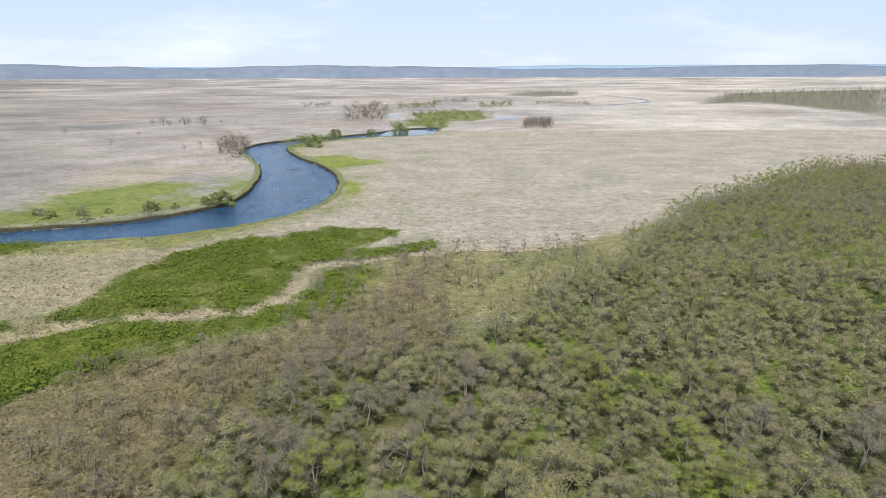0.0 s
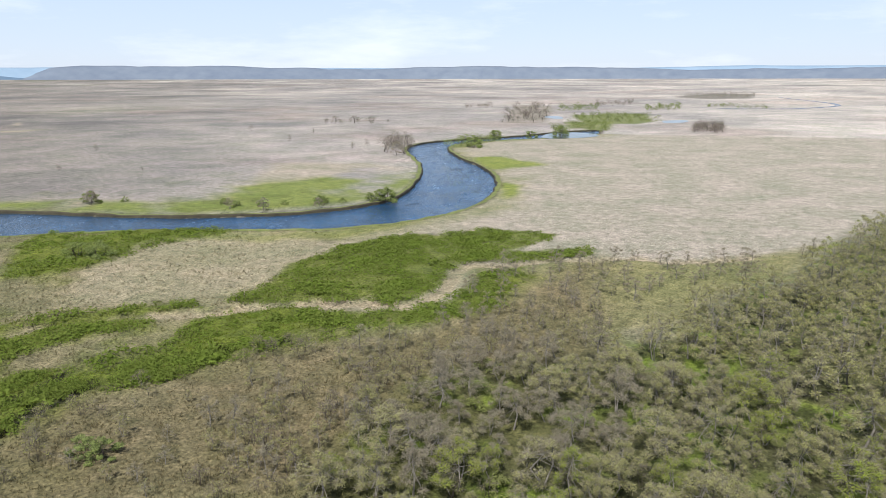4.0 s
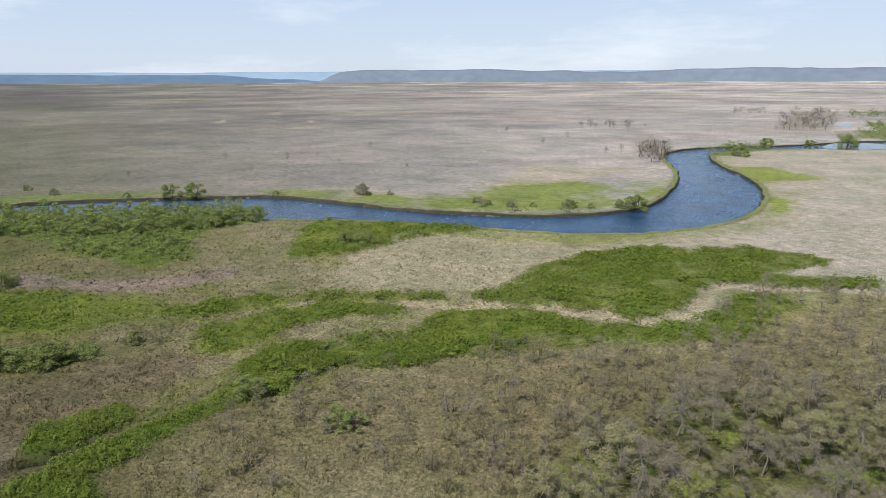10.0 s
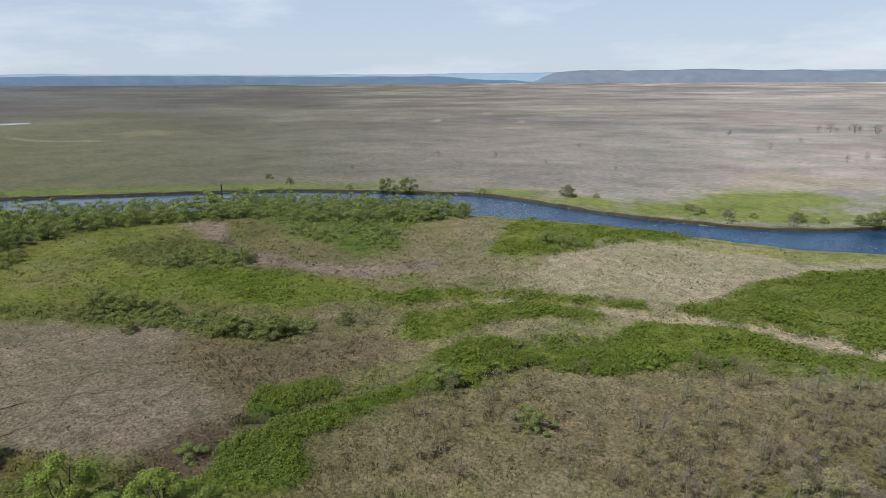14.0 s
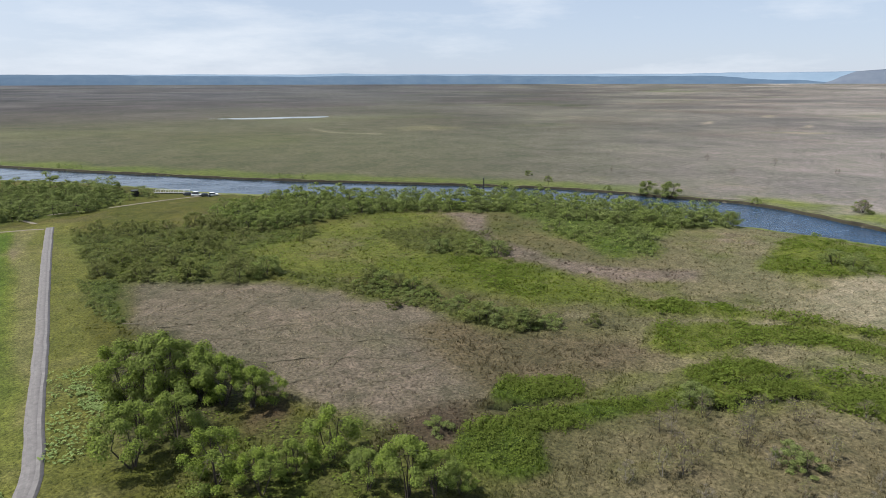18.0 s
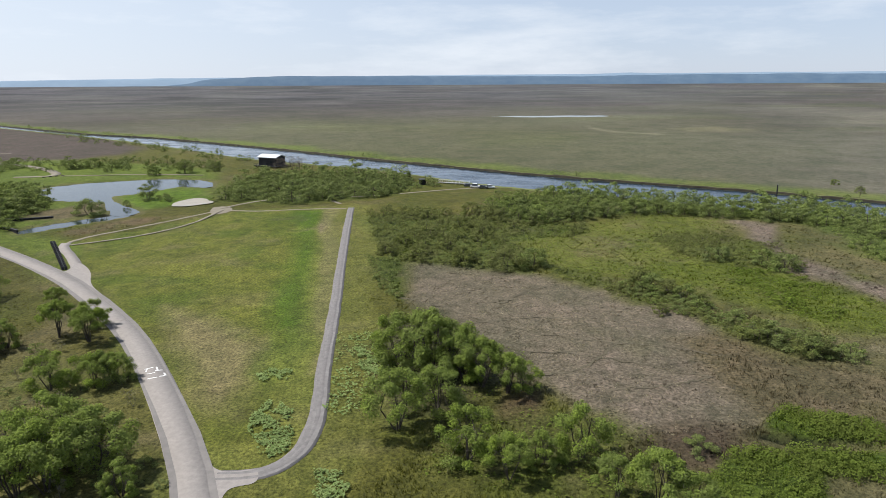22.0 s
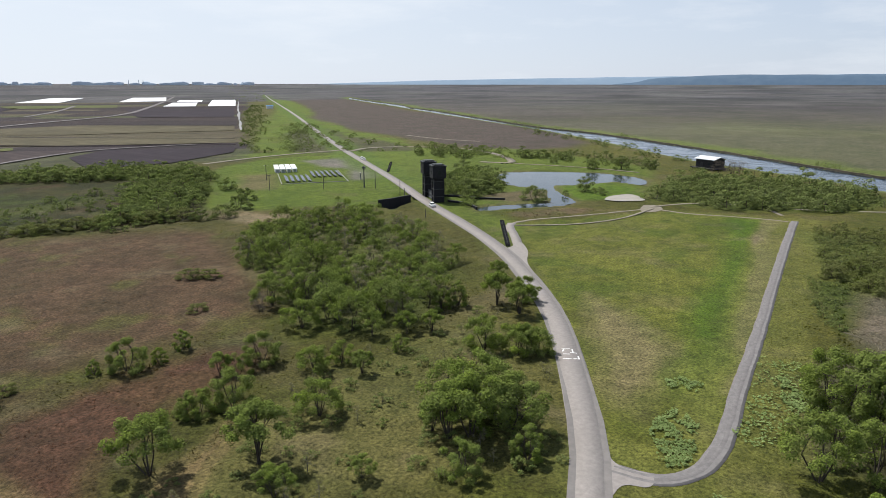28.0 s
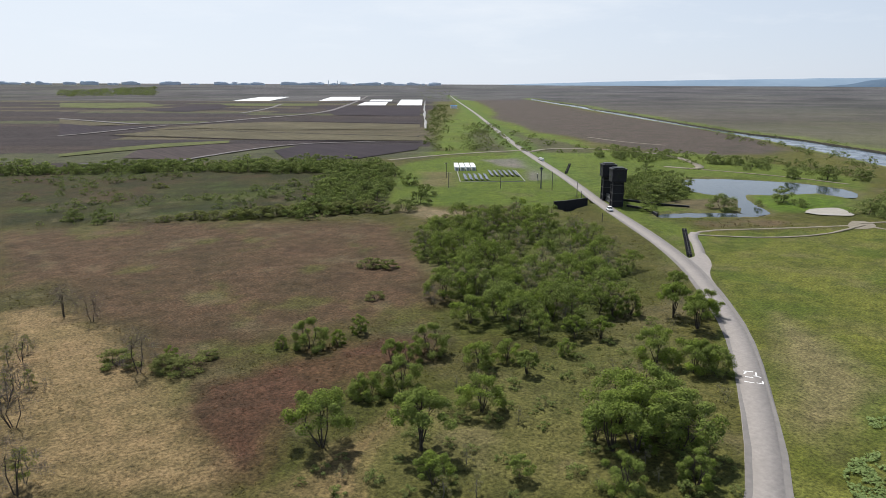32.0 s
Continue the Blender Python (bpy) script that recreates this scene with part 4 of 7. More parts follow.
    w = (smooth(30, 8, river + fbm(x, y, 30, 3, 19) * 12) * smooth(48, 62, az) * 0.8)[:, None]
    col = col * (1 - w) + np.array((0.098, 0.13, 0.027)) * w
    # near side of the river, sedge and reed meadow, colour darkened sunward as backlit
    near = inside(x, y, np.vstack([BANK_E, [(-300, -1600), (900, -1500), (900, 600)]]))
    side = np.stack([np.interp(az, [-30, 8, 30, 60, 80, 100, 150, 185, 225, 300], v) for v in zip(
        (0.248, 0.225, 0.2), (0.228, 0.207, 0.176), (0.185, 0.165, 0.108), (0.098, 0.09, 0.046), (0.08, 0.082, 0.02), (0.085, 0.086, 0.018), (0.07, 0.066, 0.018), (0.066, 0.058, 0.02), (0.066, 0.058, 0.02), (0.248, 0.225, 0.2))], -1)
    patch = smooth(0.0, 0.8, fbm(x, y, 26, 4, 51))[:, None] * smooth(10, 35, az)[:, None] * 0.6
    side = side * (1 - patch) + np.array((0.066, 0.078, 0.014)) * patch
    worn = smooth(0.15, 0.8, fbm(x, y, 17, 4, 55))[:, None] * smooth(80, 100, az)[:, None] * 0.7
    side = side * (1 - worn) + np.array((0.115, 0.1, 0.052)) * worn
    col = np.where(near[:, None], side, col)
    w = (smooth(20, 3, river + fbm(x, y, 16, 3, 23) * 12) * smooth(46, 34, az) * near * (0.55 + 0.35 * fbm(x, y, 11, 3, 27)))[:, None]
    col = col * (1 - w) + np.array((0.135, 0.14, 0.058)) * w
    farm = signed(wx, wy, FARM, 80)
    u, v = x * U_ROAD[0] + y * U_ROAD[1], -x * U_ROAD[1] + y * U_ROAD[0]
    cu, cv = np.floor(u / 58), np.floor(v / 300 + 0.3 * hashed(np.floor(u / 58), u * 0, 8))
    pick = hashed(cu, cv, 3)[:, None]
    tints = np.array([(0.032, 0.025, 0.027), (0.045, 0.034, 0.032), (0.036, 0.029, 0.034), (0.125, 0.11, 0.06), (0.055, 0.04, 0.034), (0.095, 0.11, 0.045)])
    fields = 0.3 * np.array((0.045, 0.034, 0.037)) + 0.5 * tints[np.minimum((pick[:, 0] * 6).astype(int), 5)]
    rut = smooth(0.45, 0.49, np.abs(u / 58 - np.floor(u / 58) - 0.5))[:, None] * 0.6
    fields = fields * (1 - rut) + np.array((0.022, 0.018, 0.018)) * rut
    fields = fields * (1 + 0.25 * fbm(u, v * 0.08, 7, 3, 221))[:, None]
    w = smooth(6, -6, farm)[:, None]
    col = col * (1 - w) + fields * w
    tuft = fbm(x, y, 3.2, 3, 61)
    lush = np.zeros(x.shape)
    for poly, tint, soft, strength, plants in COVER:
        d = signed(wx, wy, poly, 40 + soft)
        w = smooth(soft * 0.6, -soft * 0.6, d) * strength
        if poly in BROKEN:
            w = w * smooth(-1.0, 0.0, fbm(x, y, 20, 3, 145))
        col = col * (1 - w[:, None]) + np.array(tint) * w[:, None]
        if poly is WOOD:
            spot = smooth(0.0, 0.6, fbm(x, y, 7, 3, 171))[:, None] * w[:, None] * 0.8
            col = col * (1 - spot) + np.array((0.1, 0.14, 0.018)) * spot
            spot = smooth(0.1, 0.6, fbm(x, y, 6, 3, 175))[:, None] * w[:, None] * 0.8
            col = col * (1 - spot) + np.array((0.03, 0.03, 0.014)) * spot
        if poly is SHRUBLAND:
            for seed, tint, scale in ((261, (0.045, 0.062, 0.009), 24), (265, (0.054, 0.035, 0.018), 30), (267, (0.022, 0.027, 0.007), 9)):
                spot = smooth(0.0, 0.45, fbm(x, y * 1.6, scale, 4, seed))[:, None] * w[:, None] * 0.8
                col = col * (1 - spot) + np.array(tint) * spot
        if poly is LAWN:
            spot = smooth(0.1, 0.7, fbm(x, y, 11, 4, 191))[:, None] * w[:, None] * 0.4
            col = col * (1 - spot) + np.array((0.15, 0.132, 0.06)) * spot
            spot = smooth(0.0, 0.6, fbm(x, y, 14, 4, 195))[:, None] * w[:, None] * 0.6
            col = col * (1 - spot) + np.array((0.066, 0.1, 0.012)) * spot
        if poly in STEADY:
            lush = np.maximum(lush, w)
        if plants:
            z = z + w * plants * (0.6 + 0.6 * tuft)
    # mixed growth: greener and drier patches over everything close by
    close = smooth(420, 250, r) * (1 - 0.85 * lush)
    fresh = (smooth(0.25, 0.75, fbm(x, y, 12, 4, 101)) * close * smooth(15, 35, az) * 0.45)[:, None]
    col = col * (1 - fresh) + np.array((0.075, 0.095, 0.014)) * fresh
    dry = (smooth(0.3, 0.8, fbm(x, y, 9, 4, 105)) * close * smooth(15, 35, az) * 0.4)[:, None]
    col = col * (1 - dry) + np.array((0.15, 0.125, 0.075)) * dry
    dark = (smooth(0.35, 0.8, fbm(x, y, 6, 3, 109)) * close * smooth(10, 30, az) * 0.45)[:, None]
    col = col * (1 - dark * 0.55)
    z = z + fbm(x, y, 2.4, 3, 113) * 0.2 * smooth(300, 180, r) * near
    # near ground darkened by bearing, standing in for backlit grass's shaded sides
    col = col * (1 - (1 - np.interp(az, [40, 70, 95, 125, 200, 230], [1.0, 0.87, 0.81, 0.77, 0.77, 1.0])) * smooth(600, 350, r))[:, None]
    # the levee's green sides
    road = along(x, y, ROAD_LINE, 60)
    w = (smooth(16, 7, road + fbm(x, y, 20, 2, 71) * 3) * 0.85 * smooth(250, 420, r))[:, None]
    col = col * (1 - w) + np.array((0.07, 0.11, 0.018)) * w
    path = along(x, y, PATH_LINE, 40)
    w = (smooth(9, 4, np.abs(path - 1.5) + fbm(x, y, 12, 2, 72) * 2) * 0.55)[:, None]
    col = col * (1 - w) + np.array((0.11, 0.118, 0.03)) * w
    flat = np.minimum(np.minimum(road, path), np.minimum(along(x, y, SPUR_LINE, 40), along(x, y, TRACK8, 40)))
    z = z * smooth(2.5, 6.0, flat) + far_rise(r) * (1 - smooth(2.5, 6.0, flat))
    # the dry creek's pale reed
    creek = np.minimum(along(wx, wy, CREEK, 30), along(wx, wy, CREEK_EAST, 30))
    w = (smooth(1.9, 0.8, creek) * 0.85 * np.where(az > 38, smooth(-0.1, 0.5, fbm(x, y, 14, 2, 141)) * 0.8, 1.0))[:, None]
    col = col * (1 - w) + np.array((0.23, 0.195, 0.14)) * w
    z = z - smooth(2.6, 0.8, creek) * 0.5
    # the sedge strands' shaded lower edges, painted as dark, sunken strips
    for line in (STRAND_SHADE1, STRAND_SHADE2, STRAND_SHADE3):
        w = smooth(0.95, 0.35, along(wx, wy, line, 20)) * smooth(-0.5, 0.1, fbm(x, y, 9, 2, 143))
        col = col * (1 - w[:, None]) + np.array((0.02, 0.022, 0.01)) * w[:, None]
        z = z - 0.5 * w
    # banks and beds, the bank's shadow line painted into the shore colour
    shore = smooth(3.0, 0.8, river) * smooth(-3, 0, river)
    col = col * (1 - shore[:, None] * 0.85) + np.array((0.035, 0.03, 0.02)) * shore[:, None] * 0.85
    z = z - 2.4 * smooth(1.3, -1.2, river)
    z = z - 4.2 * smooth(1.0, -2.0, signed(x, y, CUT, 30))
    for pool in (POND, POND2, LAKE):
        d = signed(x, y, pool, 40)
        z = z - 1.7 * smooth(1.2, -2.5, d)
        w = (smooth(2.5, 0.5, d) * 0.6)[:, None]
        col = col * (1 - w) + np.array((0.1, 0.085, 0.05)) * w
    return col, z, river


angles = np.radians(np.r_[np.linspace(-40, 186, 600), np.linspace(186, 320, 42)[1:-1]])
radii = np.r_[0.0, np.linspace(8, 48, 11), 52 * np.exp(np.linspace(0, np.log(4900 / 52), 360))]
gr, ga = np.meshgrid(radii, angles, indexing="ij")
gx, gy = (-np.sin(ga) * gr).ravel(), (np.cos(ga) * gr).ravel()
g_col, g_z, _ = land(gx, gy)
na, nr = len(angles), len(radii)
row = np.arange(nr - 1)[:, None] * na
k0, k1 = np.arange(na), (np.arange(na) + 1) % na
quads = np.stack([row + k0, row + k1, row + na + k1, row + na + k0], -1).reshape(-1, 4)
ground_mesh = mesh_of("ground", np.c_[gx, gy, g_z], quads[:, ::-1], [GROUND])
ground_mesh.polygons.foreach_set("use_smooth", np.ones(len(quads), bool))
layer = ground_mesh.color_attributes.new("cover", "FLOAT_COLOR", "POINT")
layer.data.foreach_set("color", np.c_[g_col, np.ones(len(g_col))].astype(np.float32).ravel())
ground = tagged(put("ground", ground_mesh), "flat spring marsh of dry reed, sedge and green meadow", "ground", kind="structure")


def sheet(name, outline, z, mat, label, category, n=60):
    """A flat filled sheet with an uneven outline."""
    p = resample(list(outline) + [outline[0]], n)[:-1]
    bm = bmesh.new()
    bm.faces.new([bm.verts.new((a, b, z)) for a, b in p])
    bmesh.ops.triangulate(bm, faces=bm.faces[:])
    bmesh.ops.recalc_face_normals(bm, faces=bm.faces[:])
    if sum(f.normal.z for f in bm.faces) < 0:
        bmesh.ops.reverse_faces(bm, faces=bm.faces[:])
    ob = part(name, bm, mat, None)
    return tagged(ob, label, category, kind="structure")


def strip(name, left, right, z, mat, label, category, thick=0.0):
    n = len(left)
    lift = np.asarray([far_rise(math.hypot(*p)) for p in left]) + z
    v = np.vstack([np.c_[left, lift], np.c_[right, lift]])
    i = np.arange(n - 1)
    q = np.stack([i, i + 1, n + i + 1, n + i], -1)
    if thick:
        v = np.vstack([v, v - (0, 0, thick)])
        q = np.vstack([q, np.stack([i + 1, i, 2 * n + i, 2 * n + i + 1], -1), np.stack([n + i, n + i + 1, 3 * n + i + 1, 3 * n + i], -1)])
    a, b = left[1] - left[0], right[0] - left[0]
    if a[0] * b[1] - a[1] * b[0] < 0:
        q = q[:, ::-1]
    me = mesh_of(name, v, q, [mat])
    return tagged(put(name, me), label, category, kind="structure")


def way(name, line, width, mat, label, category, z=0.05, n=120, ragged=0.12, thick=0.12):
    p = resample(line, n)
    t = np.gradient(p, axis=0)
    t /= np.linalg.norm(t, axis=1)[:, None]
    side = np.c_[-t[:, 1], t[:, 0]]
    k = np.arange(n)
    wl = width / 2 + ragged * fbm(k * 1.0, k * 0.0, 2.5, 3, 91)
    wr = width / 2 + ragged * fbm(k * 1.0, k * 0.0, 2.5, 3, 95)
    return strip(name, p + side * wl[:, None], p - side * wr[:, None], z, mat, label, category, thick)


def wider(a, b, extra):
    d = b - a
    d /= np.linalg.norm(d, axis=1)[:, None]
    return a - d * extra, b + d * extra


strip("river", *wider(BANK_W, BANK_E, 2.0), -1.0, WATER, "broad slow blue river with rippled surface", "river")
# dark earth, with the bank face's shadow put into its colour
EARTH = surface("shade_dark_bank_earth", (0.02, 0.018, 0.012), (0.062, 0.054, 0.034), 0.35, 0.95, relief=0.6, depth=0.1)
BANK_GRASS = surface("bank_grass", (0.062, 0.082, 0.018), (0.15, 0.155, 0.055), 0.3, 0.95, relief=0.6, depth=0.1)


def bank(name, line, outward, label):
    """An undercut river bank: a grassy lip over an earth face coloured shadow-dark."""
    n = 900
    p = resample(line, n, 1)
    t = np.gradient(p, axis=0)
    t /= np.linalg.norm(t, axis=1)[:, None]
    side = np.c_[-t[:, 1], t[:, 0]] * outward
    p = p + side * (fbm(p[:, 0], p[:, 1], 7, 3, 241) * 0.7 + 0.2)[:, None]
    lip = 0.1 + 0.3 * fbm(p[:, 0], p[:, 1], 5, 3, 243)
    rise = np.array([far_rise(math.hypot(*q)) for q in p])
    rows = [(3.2, -0.25 + 0 * lip), (1.6, lip * 0.7), (0.35, lip), (-0.25, lip - 0.25), (-0.1, lip * 0 - 0.6), (-0.7, lip * 0 - 1.4)]
    v = np.vstack([np.c_[p + side * o, z + rise] for o, z in rows])
    i = np.arange(n - 1)
    q = np.vstack([np.stack([k * n + i, k * n + i + 1, (k + 1) * n + i + 1, (k + 1) * n + i], -1) for k in range(len(rows) - 1)])
    me = mesh_of(name, v, q, [BANK_GRASS, EARTH], np.repeat([0, 0, 1, 1, 1], n - 1))
    tagged(put(name, me), label, "river bank", kind="structure")


bank("river_bank_west", BANK_W, 1 if BANK_W[0][1] < BANK_W[-1][1] else -1, "undercut bank with a grassy lip, its earth face coloured shadow-dark")
bank("river_bank_east", BANK_E, -1 if BANK_E[0][1] < BANK_E[-1][1] else 1, "low grassy river bank")
sheet("pond", POND, -0.5, STILL, "still pond beside the water gate", "pond")
sheet("canal", POND2, -0.52, STILL, "short canal arm between pond and gate", "canal")
sheet("cut_water", CUT, -3.6, STILL, "dark water in the gate's cut", "canal")
sheet("upper_pool", UPPOOL, 0.12, STILL, "blue pool in the leafless swamp wood", "pool")
sheet("upper_river", UPWATER, 0.12, STILL, "blue reach of the upper river behind the bend", "river")
sheet("upper_channel", UPWATER2, 0.12, STILL, "narrow blue channel beside the willow island", "river")
way("marsh_stream", UP3, 9, WATER, "thin dark stream winding in the marsh", "stream", 0.1, 80, 1.5)
sheet("far_lake", LAKE, -0.45, STILL, "shallow pale lake far out in the marsh", "lake")
way("road", ROAD, 4.95, ASPHALT, "worn pale grey asphalt levee road", "road", 0.06, 260, 0.06)
ROAD_P = resample(ROAD, 260)
ROAD_T = np.gradient(ROAD_P, axis=0)
ROAD_T /= np.linalg.norm(ROAD_T, axis=1)[:, None]
for off in (-2.12, 2.12):
    way("road_edge", ROAD_P + np.c_[-ROAD_T[:, 1], ROAD_T[:, 0]] * off, 0.72, ASPHALT_DARK, "darker worn edge of the asphalt road", "road", 0.066, 260, 0.3, 0.0)
way("gravel_path", PATH, 2.55, GRAVEL_MAT, "grey gravel path with pale wheel tracks", "path", 0.05, 140)
PATH_P = resample(PATH, 140)
PATH_T = np.gradient(PATH_P, axis=0)
PATH_T /= np.linalg.norm(PATH_T, axis=1)[:, None]
for off in (-0.6, 0.6):
    way("wheel_track", PATH_P + np.c_[-PATH_T[:, 1], PATH_T[:, 0]] * off, 0.5, TRACK_PALE, "pale worn wheel track on the gravel path", "track", 0.056, 140, 0.14, 0.0)
way("spur_road", SPUR[:6], 2.9, ASPHALT, "pale asphalt spur off the junction", "road", 0.048, 60, 0.15)
way("spur_dirt", SPUR[4:], 1.5, DIRT, "pale dirt track above the meadow", "track", 0.044, 90, 0.3)
way("lawn_track", TRACK8, 1.5, DIRT, "narrow pale track along the top of the lawn", "track", 0.05, 60, 0.2)
sheet("turning_place", TURNING, 0.06, DIRT, "small gravel turning place between pond and lawn", "path")
way("spur_track", SPUR2, 1.2, DIRT, "narrow pale dirt track", "track", 0.2, 60, 0.2)
way("pond_track", TRACK3, 4.6, DIRT, "pale track round the pond", "track", 0.2, 100, 0.2)
way("pond_footpath", TRACK4, 2.0, DIRT, "pale footpath above the pond", "path", 0.2, 60, 0.2)
way("side_road", SIDE, 4.2, DIRT, "pale farm road joining the levee", "road", 0.2, 60, 0.2)
way("marsh_track", TRACK5, 3.0, DIRT, "pale track in the marsh", "track", 0.2, 40, 0.3)
sheet("sand_apron", SAND, 0.3, SAND_MAT, "pale sand apron on the pond bank", "sand")
sheet("junction", JUNCTION, 0.052, ASPHALT, "widened asphalt junction on the levee road", "road")
sheet("path_mouth", PATHMOUTH, 0.055, ASPHALT, "pale asphalt mouth of the gravel path", "road")
way("landing_track", TRACK6, 1.8, DIRT, "pale track towards the landing", "track", 0.12, 90, 0.2)
way("meadow_track", TRACK7, 1.4, DIRT, "narrow pale track joining the gravel path", "track", 0.12, 30, 0.2)


# ---- hills round the basin ----
def hills(name, dist, stops, mat, label, seed, rough):
    """A long low ridge; stops are degrees round and metres of height."""
    a = np.linspace(stops[0][0], stops[-1][0], 700)
    h = np.interp(a, [s[0] for s in stops], [s[1] for s in stops])
    x, y = -np.sin(np.radians(a)) * dist, np.cos(np.radians(a)) * dist
    h = h * (1 + rough * fbm(a * 60, a * 0, 210, 3, seed))
    rows, n = 6, len(a)
    v = []
    for k in range(rows):
        s = k / (rows - 1)
        push = 1 - 0.035 * (1 - s)
        v.append(np.c_[x * push, y * push, 30 + (h + 14) * s ** 0.8 + fbm(x, y, 120, 3, seed + k) * 3 * s * (1 - s) * 4])
    v.append(np.c_[x * 1.03, y * 1.03, 20 + 0 * h])
    i = np.arange(n - 1)
    q = np.vstack([np.stack([k * n + i, k * n + i + 1, (k + 1) * n + i + 1, (k + 1) * n + i], -1) for k in range(rows)])
    me = mesh_of(name, np.vstack(v), q, [mat])
    return tagged(put(name, me), label, "hills", kind="structure")


# the blue of distance haze is painted into the hill colours
HILL = surface("hazed_wooded_hill", (0.092, 0.114, 0.152), (0.132, 0.155, 0.19), 0.012, 1.0, relief=0.0)
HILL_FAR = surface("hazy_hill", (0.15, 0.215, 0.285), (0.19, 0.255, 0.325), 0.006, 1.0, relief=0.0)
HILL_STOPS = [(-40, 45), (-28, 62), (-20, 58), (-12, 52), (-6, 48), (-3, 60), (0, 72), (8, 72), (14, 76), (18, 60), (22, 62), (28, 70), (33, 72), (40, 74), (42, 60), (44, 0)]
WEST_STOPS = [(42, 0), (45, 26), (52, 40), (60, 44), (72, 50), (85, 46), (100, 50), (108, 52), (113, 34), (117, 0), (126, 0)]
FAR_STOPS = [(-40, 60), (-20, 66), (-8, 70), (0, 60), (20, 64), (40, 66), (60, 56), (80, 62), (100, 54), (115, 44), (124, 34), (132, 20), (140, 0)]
HILL_BLUE = surface("hazed_blue_hill", (0.058, 0.098, 0.15), (0.085, 0.128, 0.178), 0.01, 1.0, relief=0.0)
hills("near_hills", 4720, HILL_STOPS, HILL, "low wooded hills along the far rim of the marsh, haze blue-grey in their colour", 5, 0.12)
hills("western_hills", 4740, WEST_STOPS, HILL_BLUE, "low hills along the western rim, coloured dark blue as by haze", 6, 0.1)
hills("distant_hills", 4800, FAR_STOPS, HILL_FAR, "hills in the far distance, coloured pale blue as by haze", 9, 0.06)


# ---- trees ----
def tube(verts, tris, a, b, r0, r1, n=4):
    a, b = np.asarray(a, float), np.asarray(b, float)
    d = (b - a) / max(np.linalg.norm(b - a), 1e-6)
    u = np.cross(d, (0.3, 0.7, 0.2) if abs(d[2]) > 0.9 else (0, 0, 1))
    u /= np.linalg.norm(u)
    w = np.cross(d, u)
    base = len(verts)
    for k in range(n):
        c, s = math.cos(2 * math.pi * k / n), math.sin(2 * math.pi * k / n)
        verts.append(a + (u * c + w * s) * r0)
        verts.append(b + (u * c + w * s) * r1)
    for k in range(n):
        i, j = base + 2 * k, base + 2 * ((k + 1) % n)
        tris += [(i, j, j + 1), (i, j + 1, i + 1)]


def domed(rng, h, stems, wide, depth, n, low, limbs=True):
    """A tree with a domed crown: bark, and the middles and sizes of its leafy lobes."""
    verts, tris, lines = [], [], []
    for s in range(stems):
        a = 2 * math.pi * s / stems + rng.uniform(0, 2)
        out = 0.0 if stems == 1 else wide * rng.uniform(0.25, 0.5)
        p = np.array([math.cos(a) * 0.15 * (stems > 1), math.sin(a) * 0.15 * (stems > 1), -0.15])
        e = np.array([math.cos(a) * out, math.sin(a) * out, h - depth * rng.uniform(0.3, 0.5)])
        m = (p + e) / 2 + rng.normal(0, 0.06 * h, 3) * (1, 1, 0)
        r = 0.02 * h * (1.0 if stems == 1 else 0.62)
        tube(verts, tris, p, m, r, r * 0.72, 5)
        tube(verts, tris, m, e, r * 0.72, r * 0.4, 4)
        lines.append((m, e, r))
    k = np.arange(n)
    up = 1 - (k + 0.5) / n * (1 - low) + rng.normal(0, 0.06, n)
    up = np.clip(up, -0.6, 1)
    a = k * 2.4 + rng.normal(0, 0.35, n)
    flat = np.sqrt(1 - up * up) * wide * rng.uniform(0.6, 1.12, n)
    size = wide * rng.uniform(0.9, 1.55, n) / (n + 4.0) ** 0.48
    hub = np.c_[np.cos(a) * flat, np.sin(a) * flat, h - depth + (depth - size * 0.8) * up * rng.uniform(0.8, 1.05, n)]
    hub[:, 2] = np.maximum(hub[:, 2], size * 0.5)
    if limbs:
        for c, z in zip(hub, size):
            m, e, r = min(lines, key=lambda q: np.sum((q[1] - c) ** 2))
            g = m + (e - m) * rng.uniform(0.2, 0.95)
            tube(verts, tris, g, c + (0, 0, z * 0.5), r * 0.34, r * 0.12, 3)
    return np.array(verts), np.array(tris, np.int32), hub, size


def shards(rng, centres, size, aspect, facing=None, loose=0.55):
    """One small pointed leaf shape at each centre, turned loosely outwards."""
    n = len(centres)
    nrm = rng.normal(size=(n, 3)) * (1.0 if facing is None else loose) + (0.0 if facing is None else facing)
    nrm /= np.linalg.norm(nrm, axis=1)[:, None] + 1e-6
    u = np.cross(nrm, rng.normal(size=(n, 3)))
    u /= np.linalg.norm(u, axis=1)[:, None] + 1e-6
    w = np.cross(nrm, u)
    s = size * rng.uniform(0.6, 1.4, n)[:, None]
    v = np.stack([centres - u * s * 0.5 - w * s * aspect * 0.5, centres - u * s * 0.4 + w * s * aspect * 0.5, centres + u * s * 0.6], 1).reshape(-1, 3)
    return v, np.arange(3 * n, dtype=np.int32).reshape(-1, 3)


